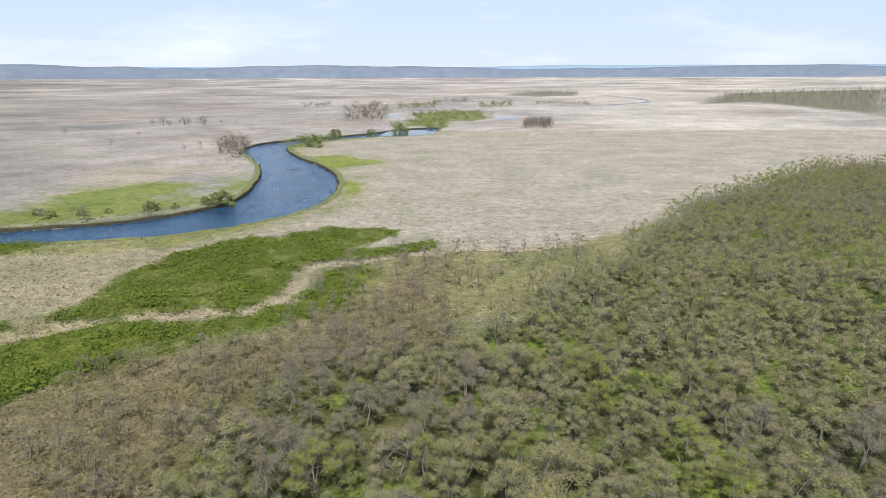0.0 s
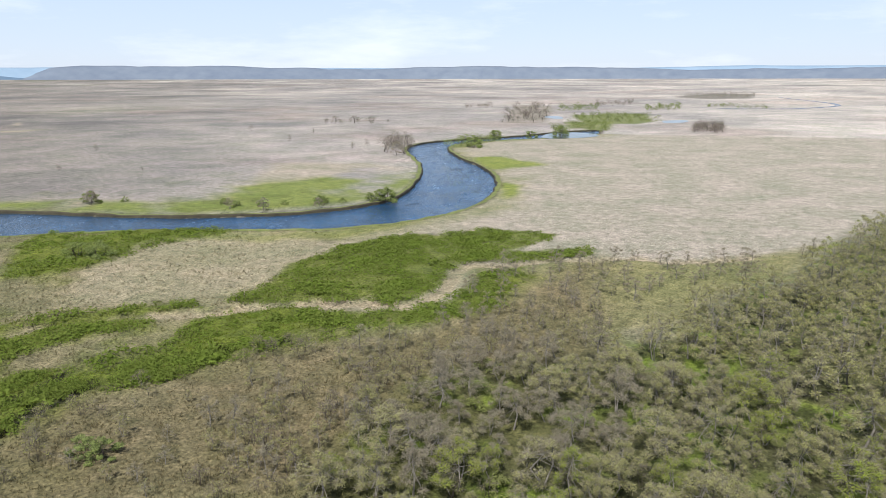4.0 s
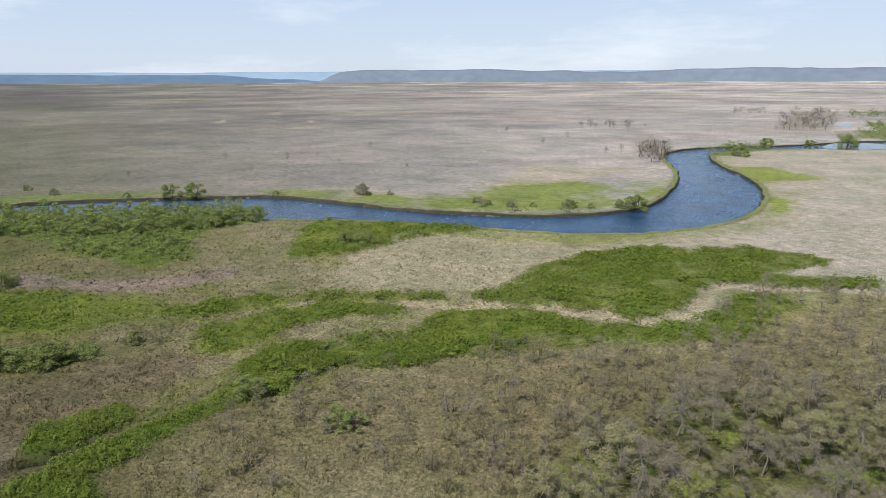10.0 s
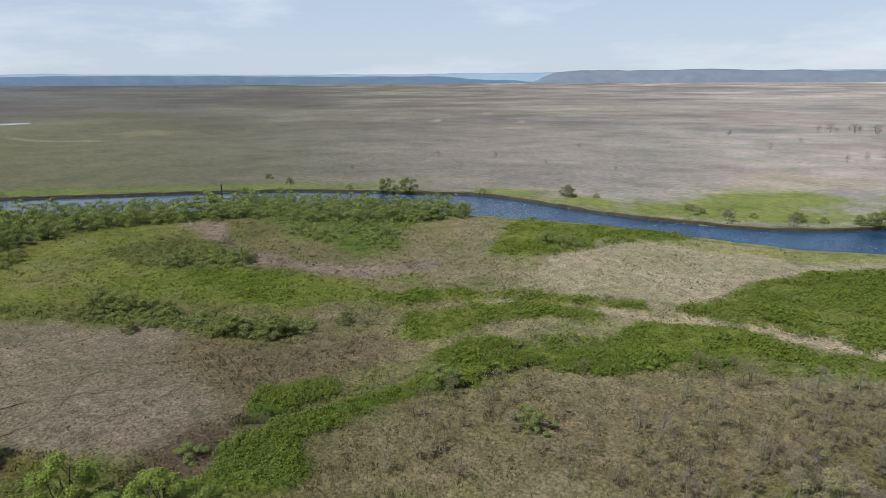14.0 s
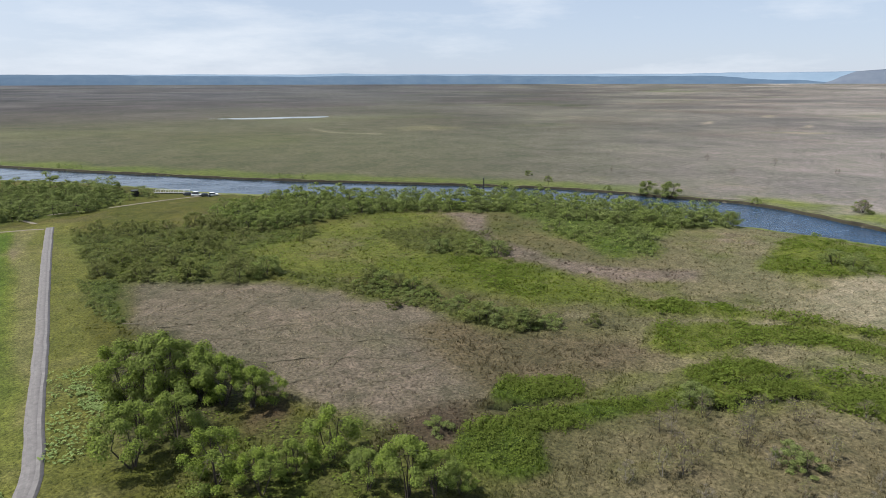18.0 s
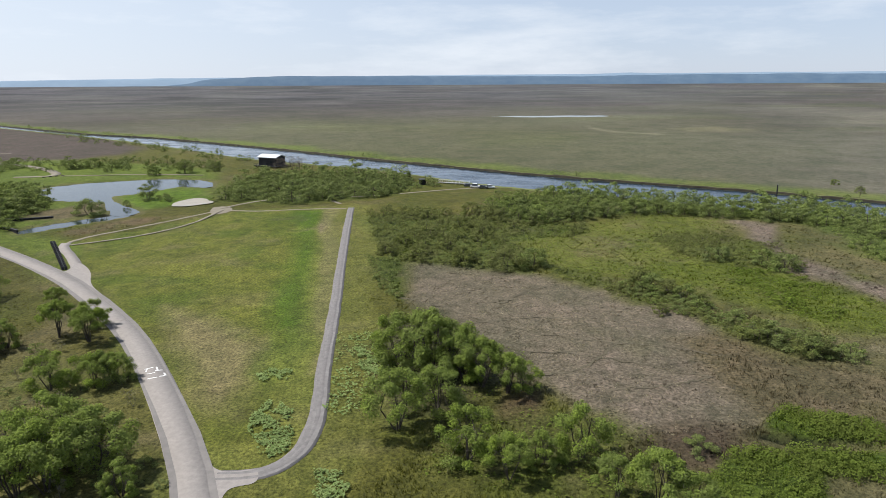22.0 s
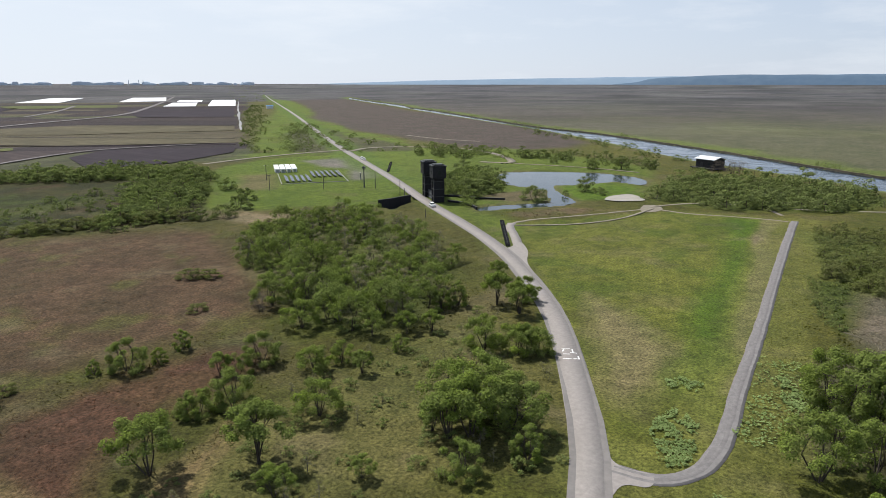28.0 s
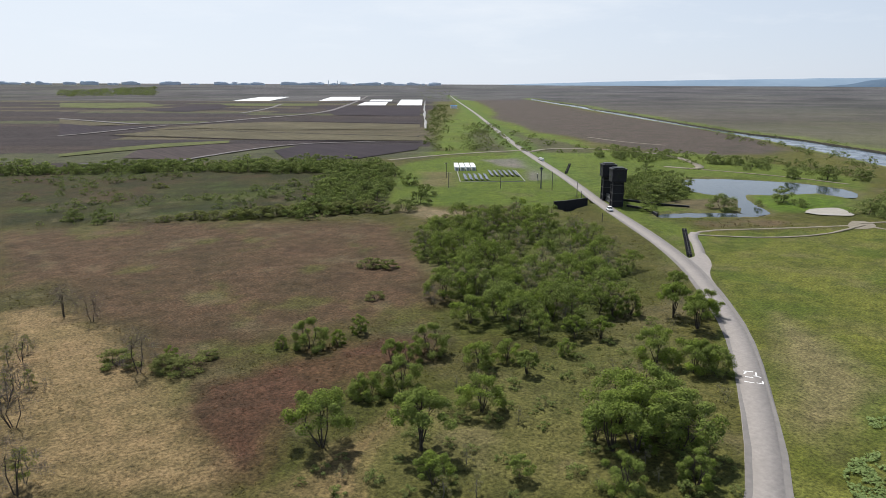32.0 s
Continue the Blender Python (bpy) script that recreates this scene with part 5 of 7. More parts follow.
def lobes(rng, centres, radii, per, size, aspect=0.9, squash=0.8, loose=0.5):
    """Leaves on the outside of rounded lobes, thinner below."""
    c, r = np.repeat(centres, per, 0), np.repeat(radii, per)
    d = rng.normal(size=(len(c), 3))
    d /= np.linalg.norm(d, axis=1)[:, None]
    d[:, 2] = np.where((d[:, 2] < -0.1) & (rng.random(len(c)) < 0.75), -d[:, 2], d[:, 2])
    c = c + d * (r * rng.uniform(0.55, 1.15, len(c)))[:, None] * (1, 1, squash)
    c[:, 2] = np.maximum(c[:, 2], 0.1)
    return shards(rng, c, size, aspect, d + (0, 0, 0.3), loose)


def feathers(rng, centres, radii, per, length, width):
    """Fine twigs spreading out of each lobe."""
    c, r = np.repeat(centres, per, 0), np.repeat(radii, per)[:, None]
    d = rng.normal(size=(len(c), 3)) * (1, 1, 0.7) + (0, 0, 0.55)
    d /= np.linalg.norm(d, axis=1)[:, None]
    a = c + d * r * rng.uniform(0.1, 0.8, (len(c), 1))
    e = a + (d + rng.normal(0, 0.3, d.shape)) * length * rng.uniform(0.5, 1.2, (len(c), 1))
    w = np.cross(d, rng.normal(size=d.shape))
    w *= width / (np.linalg.norm(w, axis=1)[:, None] + 1e-6)
    return np.stack([a - w, a + w, e], 1).reshape(-1, 3), np.arange(3 * len(c), dtype=np.int32).reshape(-1, 3)


def join(*pieces):
    v, f, k, base = [], [], [], 0
    for n, (a, b) in enumerate(pieces):
        v.append(a)
        f.append(b + base)
        k.append(np.full(len(b), n))
        base += len(a)
    return np.vstack(v), np.vstack(f), np.concatenate(k)


def tree_model(kind, seed, light=1.0):
    """Arrays for trunk and crown of one tree of its stated height; light thins it out for the distance."""
    rng = np.random.default_rng(seed)
    full, far = light > 0.9, light < 0.3
    if kind.startswith("budding"):
        h = 8.0
        bv, bt, hub, size = domed(rng, h, 1 + seed % 2, rng.uniform(1.9, 2.6), rng.uniform(4.6, 6.0), 16 if full else 6 if far else 10, -0.2, not far)
        leaf = 0.5 if kind == "budding_grey" else (0.7, 1.15, 1.5)[seed % 3]
        tw = feathers(rng, hub, size, max(8, int(110 * light)), 0.62, 0.022 / light ** 0.6)
        lf = lobes(rng, hub, size, max(5, int(140 * leaf * light)), 0.15 / light ** 0.5, 0.8, 1.0, 0.45)
        mats = [TWIGS, {"budding": BUDS, "budding_grey": BUDS_GREY, "budding_fresh": BUDS_FRESH}.get(kind, BUDS_OLIVE)]
        bark = BARK
    elif kind == "sapling":
        h = 4.0
        bv, bt, hub, size = domed(rng, h, 2 + seed % 3, rng.uniform(1.3, 1.9), rng.uniform(2.0, 2.8), 10, 0.0)
        tw = feathers(rng, hub, size, 40, 0.55, 0.016)
        lf = lobes(rng, hub, size, (10, 22, 34)[seed % 3], 0.14, 0.8, 0.85, 0.5)
        mats = [TWIGS_DARK, BUDS_OLIVE]
        bark = BARK_DARK
    elif kind == "bare":
        h = 6.0
        bv, bt, hub, size = domed(rng, h, 2 + seed % 3, rng.uniform(2.2, 2.9), rng.uniform(3.6, 4.6), 22 if full else 9, -0.2)
        tw = feathers(rng, hub, size, 42 if full else 30, 0.7, 0.016 if full else 0.03)
        lf = lobes(rng, hub, size, 3, 0.16)
        mats = [TWIGS_DARK, BUDS]
        bark = BARK_DARK
    elif kind == "green":
        h = 7.0
        bv, bt, hub, size = domed(rng, h, 3 + seed % 4 if full else 2, rng.uniform(2.4, 3.1), rng.uniform(3.0, 4.0) if seed % 2 else rng.uniform(4.4, 5.6), 26 if full else 14, 0.0 if seed % 2 else -0.45)
        tw = feathers(rng, hub, size, 14 if full else 4, 0.7, 0.014)
        lf = lobes(rng, hub, size, int((350 if full else 260) * light), (0.165 if full else 0.17) / light ** 0.5, 0.8, 1.12, 0.42)
        mats = [TWIGS, GREEN]
        bark = BARK_DARK
    elif kind == "mound":
        h = 1.0
        bv, bt, hub, size = domed(rng, h, 2, 0.95, 0.95, 5, -0.1, False)
        tw = feathers(rng, hub, size, 1, 0.3, 0.02)
        lf = lobes(rng, hub, size * 1.25, int(16 * light), 0.24 / light ** 0.5, 0.7, 0.8, 0.32)
        mats = [HERB, HERB]
        bark = BARK_DARK
    else:
        h = 4.0
        bv, bt, hub, size = domed(rng, h, 4 if full else 1, rng.uniform(1.9, 2.5), rng.uniform(3.0, 3.7), 15 if full else 6 if far else 9, -0.25, full)
        tw = feathers(rng, hub, size, 8 if full else 2, 0.5, 0.016 if full else 0.025)
        lf = lobes(rng, hub, size, 60 if far else int((210 if full else 150) * light), 0.23 if far else (0.17 if full else 0.2) / light ** 0.5, 0.8, 0.85, 0.4)
        mats = [TWIGS, {"willow_fresh": BUDS_FRESH, "sallow": SALLOW}.get(kind, WILLOW)]
        bark = BARK_DARK
    cv, ct, ck = join(tw, lf)
    return dict(h=h, bark=(bv, bt), crown=(cv, ct, ck), mats=mats, bark_mat=bark)


MODELS = {}
for kind, count in (("budding", 8), ("budding_grey", 4), ("budding_fresh", 3), ("bare", 4), ("green", 7), ("willow", 6), ("sallow", 4)):
    MODELS[kind] = []
    for s in range(count):
        md = tree_model(kind, 100 + s)
        md["trunk_mesh"] = mesh_of("trunk", *md["bark"], [md["bark_mat"]])
        md["crown_mesh"] = mesh_of("crown", md["crown"][0], md["crown"][1], md["mats"], md["crown"][2])
        MODELS[kind].append(md)
NAMES = {"budding": ("budding_tree", "tree"), "budding_grey": ("budding_tree", "tree"), "budding_fresh": ("budding_tree", "tree"), "bare": ("bare_tree", "tree"), "green": ("green_tree", "tree"), "willow": ("willow_bush", "bush"), "sallow": ("willow_bush", "bush")}


def plant(kind, x, y, h, label, group, rng, wide=1.0):
    gap = ROAD_LINE - (x, y)
    d = np.hypot(gap[:, 0], gap[:, 1])
    k, clear = int(d.argmin()), 2.6 + h * 0.42 * wide
    if d[k] < clear:
        x, y = np.array((x, y)) - gap[k] / max(d[k], 0.1) * (clear - d[k])
    md = MODELS[kind][int(rng.integers(len(MODELS[kind])))]
    s = h / md["h"]
    ob = new(NAMES[kind][0])
    ob.matrix_basis = Matrix.LocRotScale((x, y, -0.05 if abs(x) < 900 else 0), Euler((0, 0, rng.uniform(0, 6.28))), (s * wide, s * wide, s))
    tagged(ob, label, NAMES[kind][1], group)
    put("trunk", md["trunk_mesh"], ob)
    put("crown", md["crown_mesh"], ob)
    return ob


def scatter(poly, n, gap, rng, ragged=0.0):
    """Places inside an outline, no two nearer than gap."""
    p = np.asarray(poly, float)
    lo, hi = p.min(0), p.max(0)
    c = rng.uniform(lo, hi, (n * 12, 2))
    c = c[inside(c[:, 0] + ragged * fbm(c[:, 0], c[:, 1], 7, 3, 201), c[:, 1] + ragged * fbm(c[:, 0], c[:, 1], 7, 3, 205), p)]
    cells, out = {}, []
    for x, y in c:
        key = (int(x // gap), int(y // gap))
        if any((x - a) ** 2 + (y - b) ** 2 < gap * gap for i in (-1, 0, 1) for j in (-1, 0, 1) for a, b in cells.get((key[0] + i, key[1] + j), ())):
            continue
        cells.setdefault(key, []).append((x, y))
        out.append((x, y))
        if len(out) >= n:
            break
    return np.array(out).reshape(-1, 2)


def bulk(name, kind, places, hs, rng, label, category, light=0.45, count=5, wide=1.0):
    """Many trees past counting, one mesh of real trees."""
    if not len(places):
        return
    mods = [tree_model(kind, 300 + s, light) for s in range(count)]
    V, F, K, base = [], [], [], 0
    for (x, y), h in zip(places, hs):
        md = mods[int(rng.integers(count))]
        v, f, k = join(md["bark"], md["crown"][:2])
        k = np.where(k == 0, 0, np.r_[np.zeros(len(md["bark"][1]), int), md["crown"][2] + 1])
        a, s = rng.uniform(0, 6.28), h / md["h"]
        c, sn = math.cos(a), math.sin(a)
        V.append(np.c_[(v[:, 0] * c - v[:, 1] * sn) * s * wide + x, (v[:, 0] * sn + v[:, 1] * c) * s * wide + y, v[:, 2] * s + far_rise(math.hypot(x, y)) - 0.05])
        F.append(f + base)
        K.append(k)
        base += len(v)
    me = mesh_of(name, np.vstack(V), np.vstack(F), [mods[0]["bark_mat"], *mods[0]["mats"]], np.concatenate(K))
    tagged(put(name, me), label, category, kind="stuff")


rng = np.random.default_rng(21)
wood = scatter(WOOD, 2200, 3.5, rng)
near_first = np.argsort(np.hypot(wood[:, 0], wood[:, 1] - 40))
wood = wood[near_first]
WOOD_KINDS = (("budding_grey", "grey leafless deciduous tree with a haze of twigs"), ("budding", "grey-brown deciduous tree with young olive leaves"), ("budding_fresh", "deciduous tree with fresh yellow-green leaves"))
for x, y in wood[:290]:
    kind, words = WOOD_KINDS[int(np.searchsorted((-0.3, 0.5), fbm(np.array([x]), np.array([y]), 22, 3, 66)[0] + rng.normal(0, 0.4)))]
    plant(kind, x, y, rng.uniform(3.4, 7.8), words, "budding wood", rng, rng.uniform(0.95, 1.5))
middle, rest = wood[290:700], wood[700:]
bulk("mixed_wood", "budding", middle, rng.uniform(4.0, 7.6, len(middle)), rng, "dense wood of olive and grey budding crowns", "wood", 0.45, 9, 1.25)
tone = fbm(rest[:, 0], rest[:, 1], 35, 3, 66) + rng.normal(0, 0.45, len(rest))
for kind, name, label, keep in (
        ("budding_grey", "grey_wood", "dense wood of grey leafless crowns", tone < -0.35),
        ("budding_olive", "olive_wood", "dense wood of olive budding crowns", (tone >= -0.35) & (tone < 0.45)),
        ("budding_fresh", "fresh_wood", "dense wood of yellow-green budding crowns", tone >= 0.45)):
    bulk(name, kind, rest[keep], rng.uniform(4.8, 8.0, keep.sum()), rng, label, "wood", 0.22)
under = scatter(WOOD, 360, 5.0, rng)
low = scatter(WOOD[:-1] + [(120, 140)], 320, 4.0, rng)
bulk("understorey", "sapling", low, rng.uniform(1.6, 3.4, len(low)), rng, "low olive and grey understorey between the trees", "undergrowth", 1.0, 6, 1.3)
bulk("undergrowth", "sallow", under, rng.uniform(1.0, 2.4, len(under)), rng, "bright green undergrowth between the trees", "undergrowth", 0.36, 5, 1.5)
brush = np.vstack([scatter(SCRUB, 620, 2.6, rng), scatter(SCRUB2, 220, 2.8, rng), scatter(GRASSEDGE, 70, 4.0, rng)])
d_b = signed(brush[:, 0], brush[:, 1], FOREST, 90)
brush = brush[(d_b > 1.0) & (rng.uniform(0, 1, len(brush)) < 0.55 * np.exp(-np.maximum(d_b, 0) / 24))]
bulk("brushwood", "budding_grey", brush[::3], rng.uniform(2.5, 6.0, len(brush)), rng, "grey leafless brushwood at the edge of the wood", "brushwood", 0.5)
bulk("young_wood", "budding_olive", np.delete(brush, np.s_[::3], 0), rng.uniform(1.6, 4.5, len(brush)), rng, "low budding brushwood at the edge of the wood", "brushwood", 0.4)

edge = scatter(EASTGRASS, 42, 5.5, rng)
bulk("edge_trees", "budding_grey", edge, rng.uniform(3.0, 5.6, len(edge)), rng, "scattered grey budding trees in pale grass at the wood's edge", "trees", 0.7, 6, 1.2)
sap = np.vstack([scatter(SCRUB, 300, 3.4, rng), scatter(SCRUB2, 40, 4.8, rng)])
sap = sap[(fbm(sap[:, 0], sap[:, 1], 14, 3, 151) > 0.12) | (signed(sap[:, 0], sap[:, 1], FOREST, 90) < 13)]
sap = sap[(signed(sap[:, 0], sap[:, 1], FOREST, 90) > 1.0) & ((sap[:, 1] < 112) | (rng.uniform(0, 1, len(sap)) < 0.25))]
bulk("saplings", "sapling", sap, rng.uniform(2.0, 4.6, len(sap)), rng, "small dark-stemmed saplings budding olive in tussock grass", "saplings", 1.0, 9)
for x, y, h in [(-21, -118, 3.3), (-27, -112, 2.8), (-29, -110, 2.9), (-34, -113, 1.9), (-86, -149, 2.9), (-89, -146, 2.6), (-74, -126, 1.9), (-138, -189, 2.3), (-69, -238, 3.7), (-80, -233, 3.8), (-88, -230, 4.5), (-76, -321, 2.9), (-58, -240, 2.6), (-64, -240, 3.0), (-74, -236, 3.4), (-84, -232, 3.8), (-94, -231, 4.3), (-99, -229, 4.0), (-107, -228, 4.5), (-114, -224, 4.5), (-119, -222, 4.5), (-125, -220, 4.5)]:
    plant("sallow", x, y, h, "low dark green bush standing in brown reed", "bushes in the brown reed", rng, 1.9)
for x, y, h in GREEN_TREES_SOUTH + GREEN_TREES_SOUTH2:
    plant("green", x, y, min(h, rng.uniform(7.2, 9.0)), "fresh green young tree in rough grass", "green trees by the road", rng, 1.2)
for x, y, h in GREEN_TREES_MID:
    plant("green", x, y, h, "fresh green alder tree beside the cut reed field", "green trees by the path", rng, 1.1)
for x, y, h in BARE_TREES:
    plant("bare", x, y, min(h, 8.5), "bare dark-branched tree with few buds", "bare trees", rng)
for k, (x, y, h) in enumerate(BANK_BUSHES):
    bare = k in (0, 1, 2, 4, 5, 16, 17, 18, 19)
    plant(("bare" if k > 15 else "budding_grey") if bare else "willow", x, y, min(h, 9), "grey budding shrub on the far bank" if bare else "green willow bush on the river bank", "river bank bushes", rng, 1.5 if bare else 1.2)
for x, y, h in LONE_BUSHES:
    plant("willow", x, y, min(h, 5), "rounded green willow bush in the sedge meadow", "meadow bushes", rng, 1.3)
for x, y, h in HEDGE_BUSHES:
    plant("willow", x, y, h, "rounded grey-green bush in rough meadow before the fields", "bushes before the fields", rng, 1.25)
for x, y, h in YELLOW_TREES:
    plant("budding_fresh", x, y, h, "small tree with yellow-green spring leaves in dry straw", "trees in the straw", rng, 1.0)
for x, y, h in WILLOW_FRONT:
    plant("sallow" if y < 3 or -160 < x < -110 else "willow", x, y, h, "rounded olive sallow bush at the meadow's edge" if y < 3 else "rounded green willow bush at the meadow's edge", "willows round the meadow", rng, 1.15)
for x, y, h in POND_BUSHES:
    plant("willow", x, y, min(h, 9), "rounded willow bush by the pond", "pond bushes", rng, 1.2)
for poly, n, gap, lo, hi, name, label in (
        (THICKET, 250, 3.8, 4.5, 9.0, "thicket", "thicket of green young trees beside the levee road"),):
    q = scatter(poly, n, gap, rng)
    bulk(name, "green", q[::2], rng.uniform(lo, hi, len(q)), rng, label, "thicket", 0.85, 6, 1.1)
    q = q[1::3]
    bulk("thicket_bushes", "willow", q, rng.uniform(1.6, 4.2, len(q)), rng, "rounded green bushes in the thicket by the levee road", "thicket", 0.7, 6, 1.25)
pale = scatter(THICKET, 46, 7.0, rng)
bulk("pale_thicket_trees", "budding_olive", pale, rng.uniform(4.5, 7.5, len(pale)), rng, "pale grey-green budding trees among the thicket", "thicket", 0.7, 6, 1.2)
southern = scatter(SOUTHFIELD, 190, 3.0, rng)
bulk("south_bushes", "willow", southern[:70], rng.uniform(0.6, 1.9, 70), rng, "small green bushes in rough grass by the road", "bushes", 0.5, 5, 1.3)
bulk("south_saplings", "budding_olive", southern[120:], rng.uniform(1.0, 3.2, len(southern)), rng, "olive saplings in rough grass by the road", "saplings", 0.5)
for x, y, h in BANK_BUSHES2:
    plant("willow", x, y, min(h, 5), "small green willow bush on the far bank", "far bank bushes", rng, 1.2)
for x, y, h in SNAGS:
    plant("bare", x, y, min(h, 8), "small dead tree standing in the reed plain", "dead trees on the plain", rng, 0.7)
for poly, n, gap, lo, hi, name, label in (
        (FBAND, 110, 1.6, 1.0, 2.3, "sedge_shrubs", "band of low dark green shrubs in the sedge"),
        (WILLOWS, 300, 4.2, 2.6, 5.6, "willow_belt", "belt of green willows along the river"),
        (WILLOWS2, 120, 5.6, 3.5, 7.5, "willow_grove", "grove of green willows between meadow and river"),
        (SHRUBSIDE, 210, 3.2, 1.2, 3.4, "shrub_belt", "low green shrubs beside the gravel path"),
        (G6, 150, 3.4, 1.5, 3.6, "river_shrubs", "low green shrubs on the river bank"),
        (S1, 130, 2.2, 0.9, 2.0, "shrub_island", "low green shrub island in the meadow"),
        (SHRUBCLUMP, 130, 4.2, 2.2, 6.5, "shrub_clump", "clump of rounded green shrubs beside the lawn"),
        (PATHSHRUB, 60, 2.0, 0.8, 1.9, "path_shrubs", "low dark green shrubs beside the gravel path"),
        (S2, 120, 1.7, 0.7, 1.7, "shrub_line", "line of low green shrubs along a ditch"),
        (SHRUBLAND, 420, 5.0, 0.8, 3.6, "shrubland", "rough green shrubland beyond the brown reed"),):
    q = scatter(poly, n, gap, rng)
    if name == "shrubland":
        q = q[fbm(q[:, 0], q[:, 1], 40, 3, 88) > 0.05]
    bulk(name, "sallow" if name in ("shrub_belt", "shrub_island", "shrub_line") else "willow", q, rng.uniform(lo, hi, len(q)) * rng.choice([0.75, 1.0, 1.25], len(q)), rng, label, "shrubs", 0.35 if name == "shrubland" else 0.6 if name == "willow_belt" else 0.45, 6, 1.3)


line = resample(BANK_E, 700, 1)
line = line[line[:, 1] < -170]
gone = fbm(line[:, 0], line[:, 1], 60, 3, 251) > 0.25
line = np.repeat(line[gone], 2, 0)
line = line + np.array((0.82, -0.57)) * rng.uniform(1, 9, (len(line), 1)) + rng.normal(0, 2.0, line.shape)
bulk("far_bank_shrubs", "willow", line, rng.uniform(0.7, 2.6, len(line)), rng, "low green willows scattered along the far river bank", "shrubs", 0.28, 5, 1.5)
line = resample(BANK_W, 700, 1)
line = line[(line[:, 1] < 60) & (fbm(line[:, 0], line[:, 1], 45, 3, 255) > 0.25)]
line = line + np.array((-0.82, 0.57)) * rng.uniform(2, 7, (len(line), 1))
bulk("west_bank_shrubs", "willow", line, rng.uniform(0.8, 3.4, len(line)), rng, "low grey-green shrubs on the western river bank", "shrubs", 0.28, 5, 1.4)


# ---- tufts ----
def tufts(name, polys, density, lo, hi, width, mat, label, avoid=()):
    V, F, base = [], [], 0
    for poly in polys:
        p = np.asarray(poly, float)
        a = p.max(0) - p.min(0)
        c = rng.uniform(p.min(0), p.max(0), (int(a[0] * a[1] * density), 2))
        wx, wy = c[:, 0] + fbm(c[:, 0], c[:, 1], 9, 3, 1) * 2.5, c[:, 1] + fbm(c[:, 0], c[:, 1], 9, 3, 5) * 2.5
        thin = rng.random(len(c)) < 0.55 + 0.9 * fbm(c[:, 0], c[:, 1], 7, 3, 77)
        keep = inside(wx, wy, p) & thin
        for q in avoid:
            keep &= ~inside(wx, wy, np.asarray(q, float))
        c = c[keep]
        if not len(c):
            continue
        z = land(c[:, 0], c[:, 1])[1]
        c3 = np.repeat(np.c_[c, z - 0.05], 3, 0) + rng.normal(size=(3 * len(c), 3)) * (0.18, 0.18, 0)
        n = len(c3)
        ang = rng.uniform(0, math.pi, n)
        w = np.c_[np.cos(ang), np.sin(ang), 0 * ang] * width * rng.uniform(0.6, 1.3, n)[:, None]
        tip = c3 + np.c_[rng.normal(0, 0.25, n), rng.normal(0, 0.25, n), rng.uniform(lo, hi, n)]
        V.append(np.stack([c3 - w, c3 + w, tip], 1).reshape(-1, 3))
        F.append(np.arange(3 * n).reshape(-1, 3) + base)
        base += 3 * n
    me = mesh_of(name, np.vstack(V), np.vstack(F), [mat])
    tagged(put(name, me), label, "grass", kind="stuff")


tufts("cut_reed_stubble", (P1,), 0.8, 0.1, 0.25, 0.12, REED, "pale cut reed stubble")


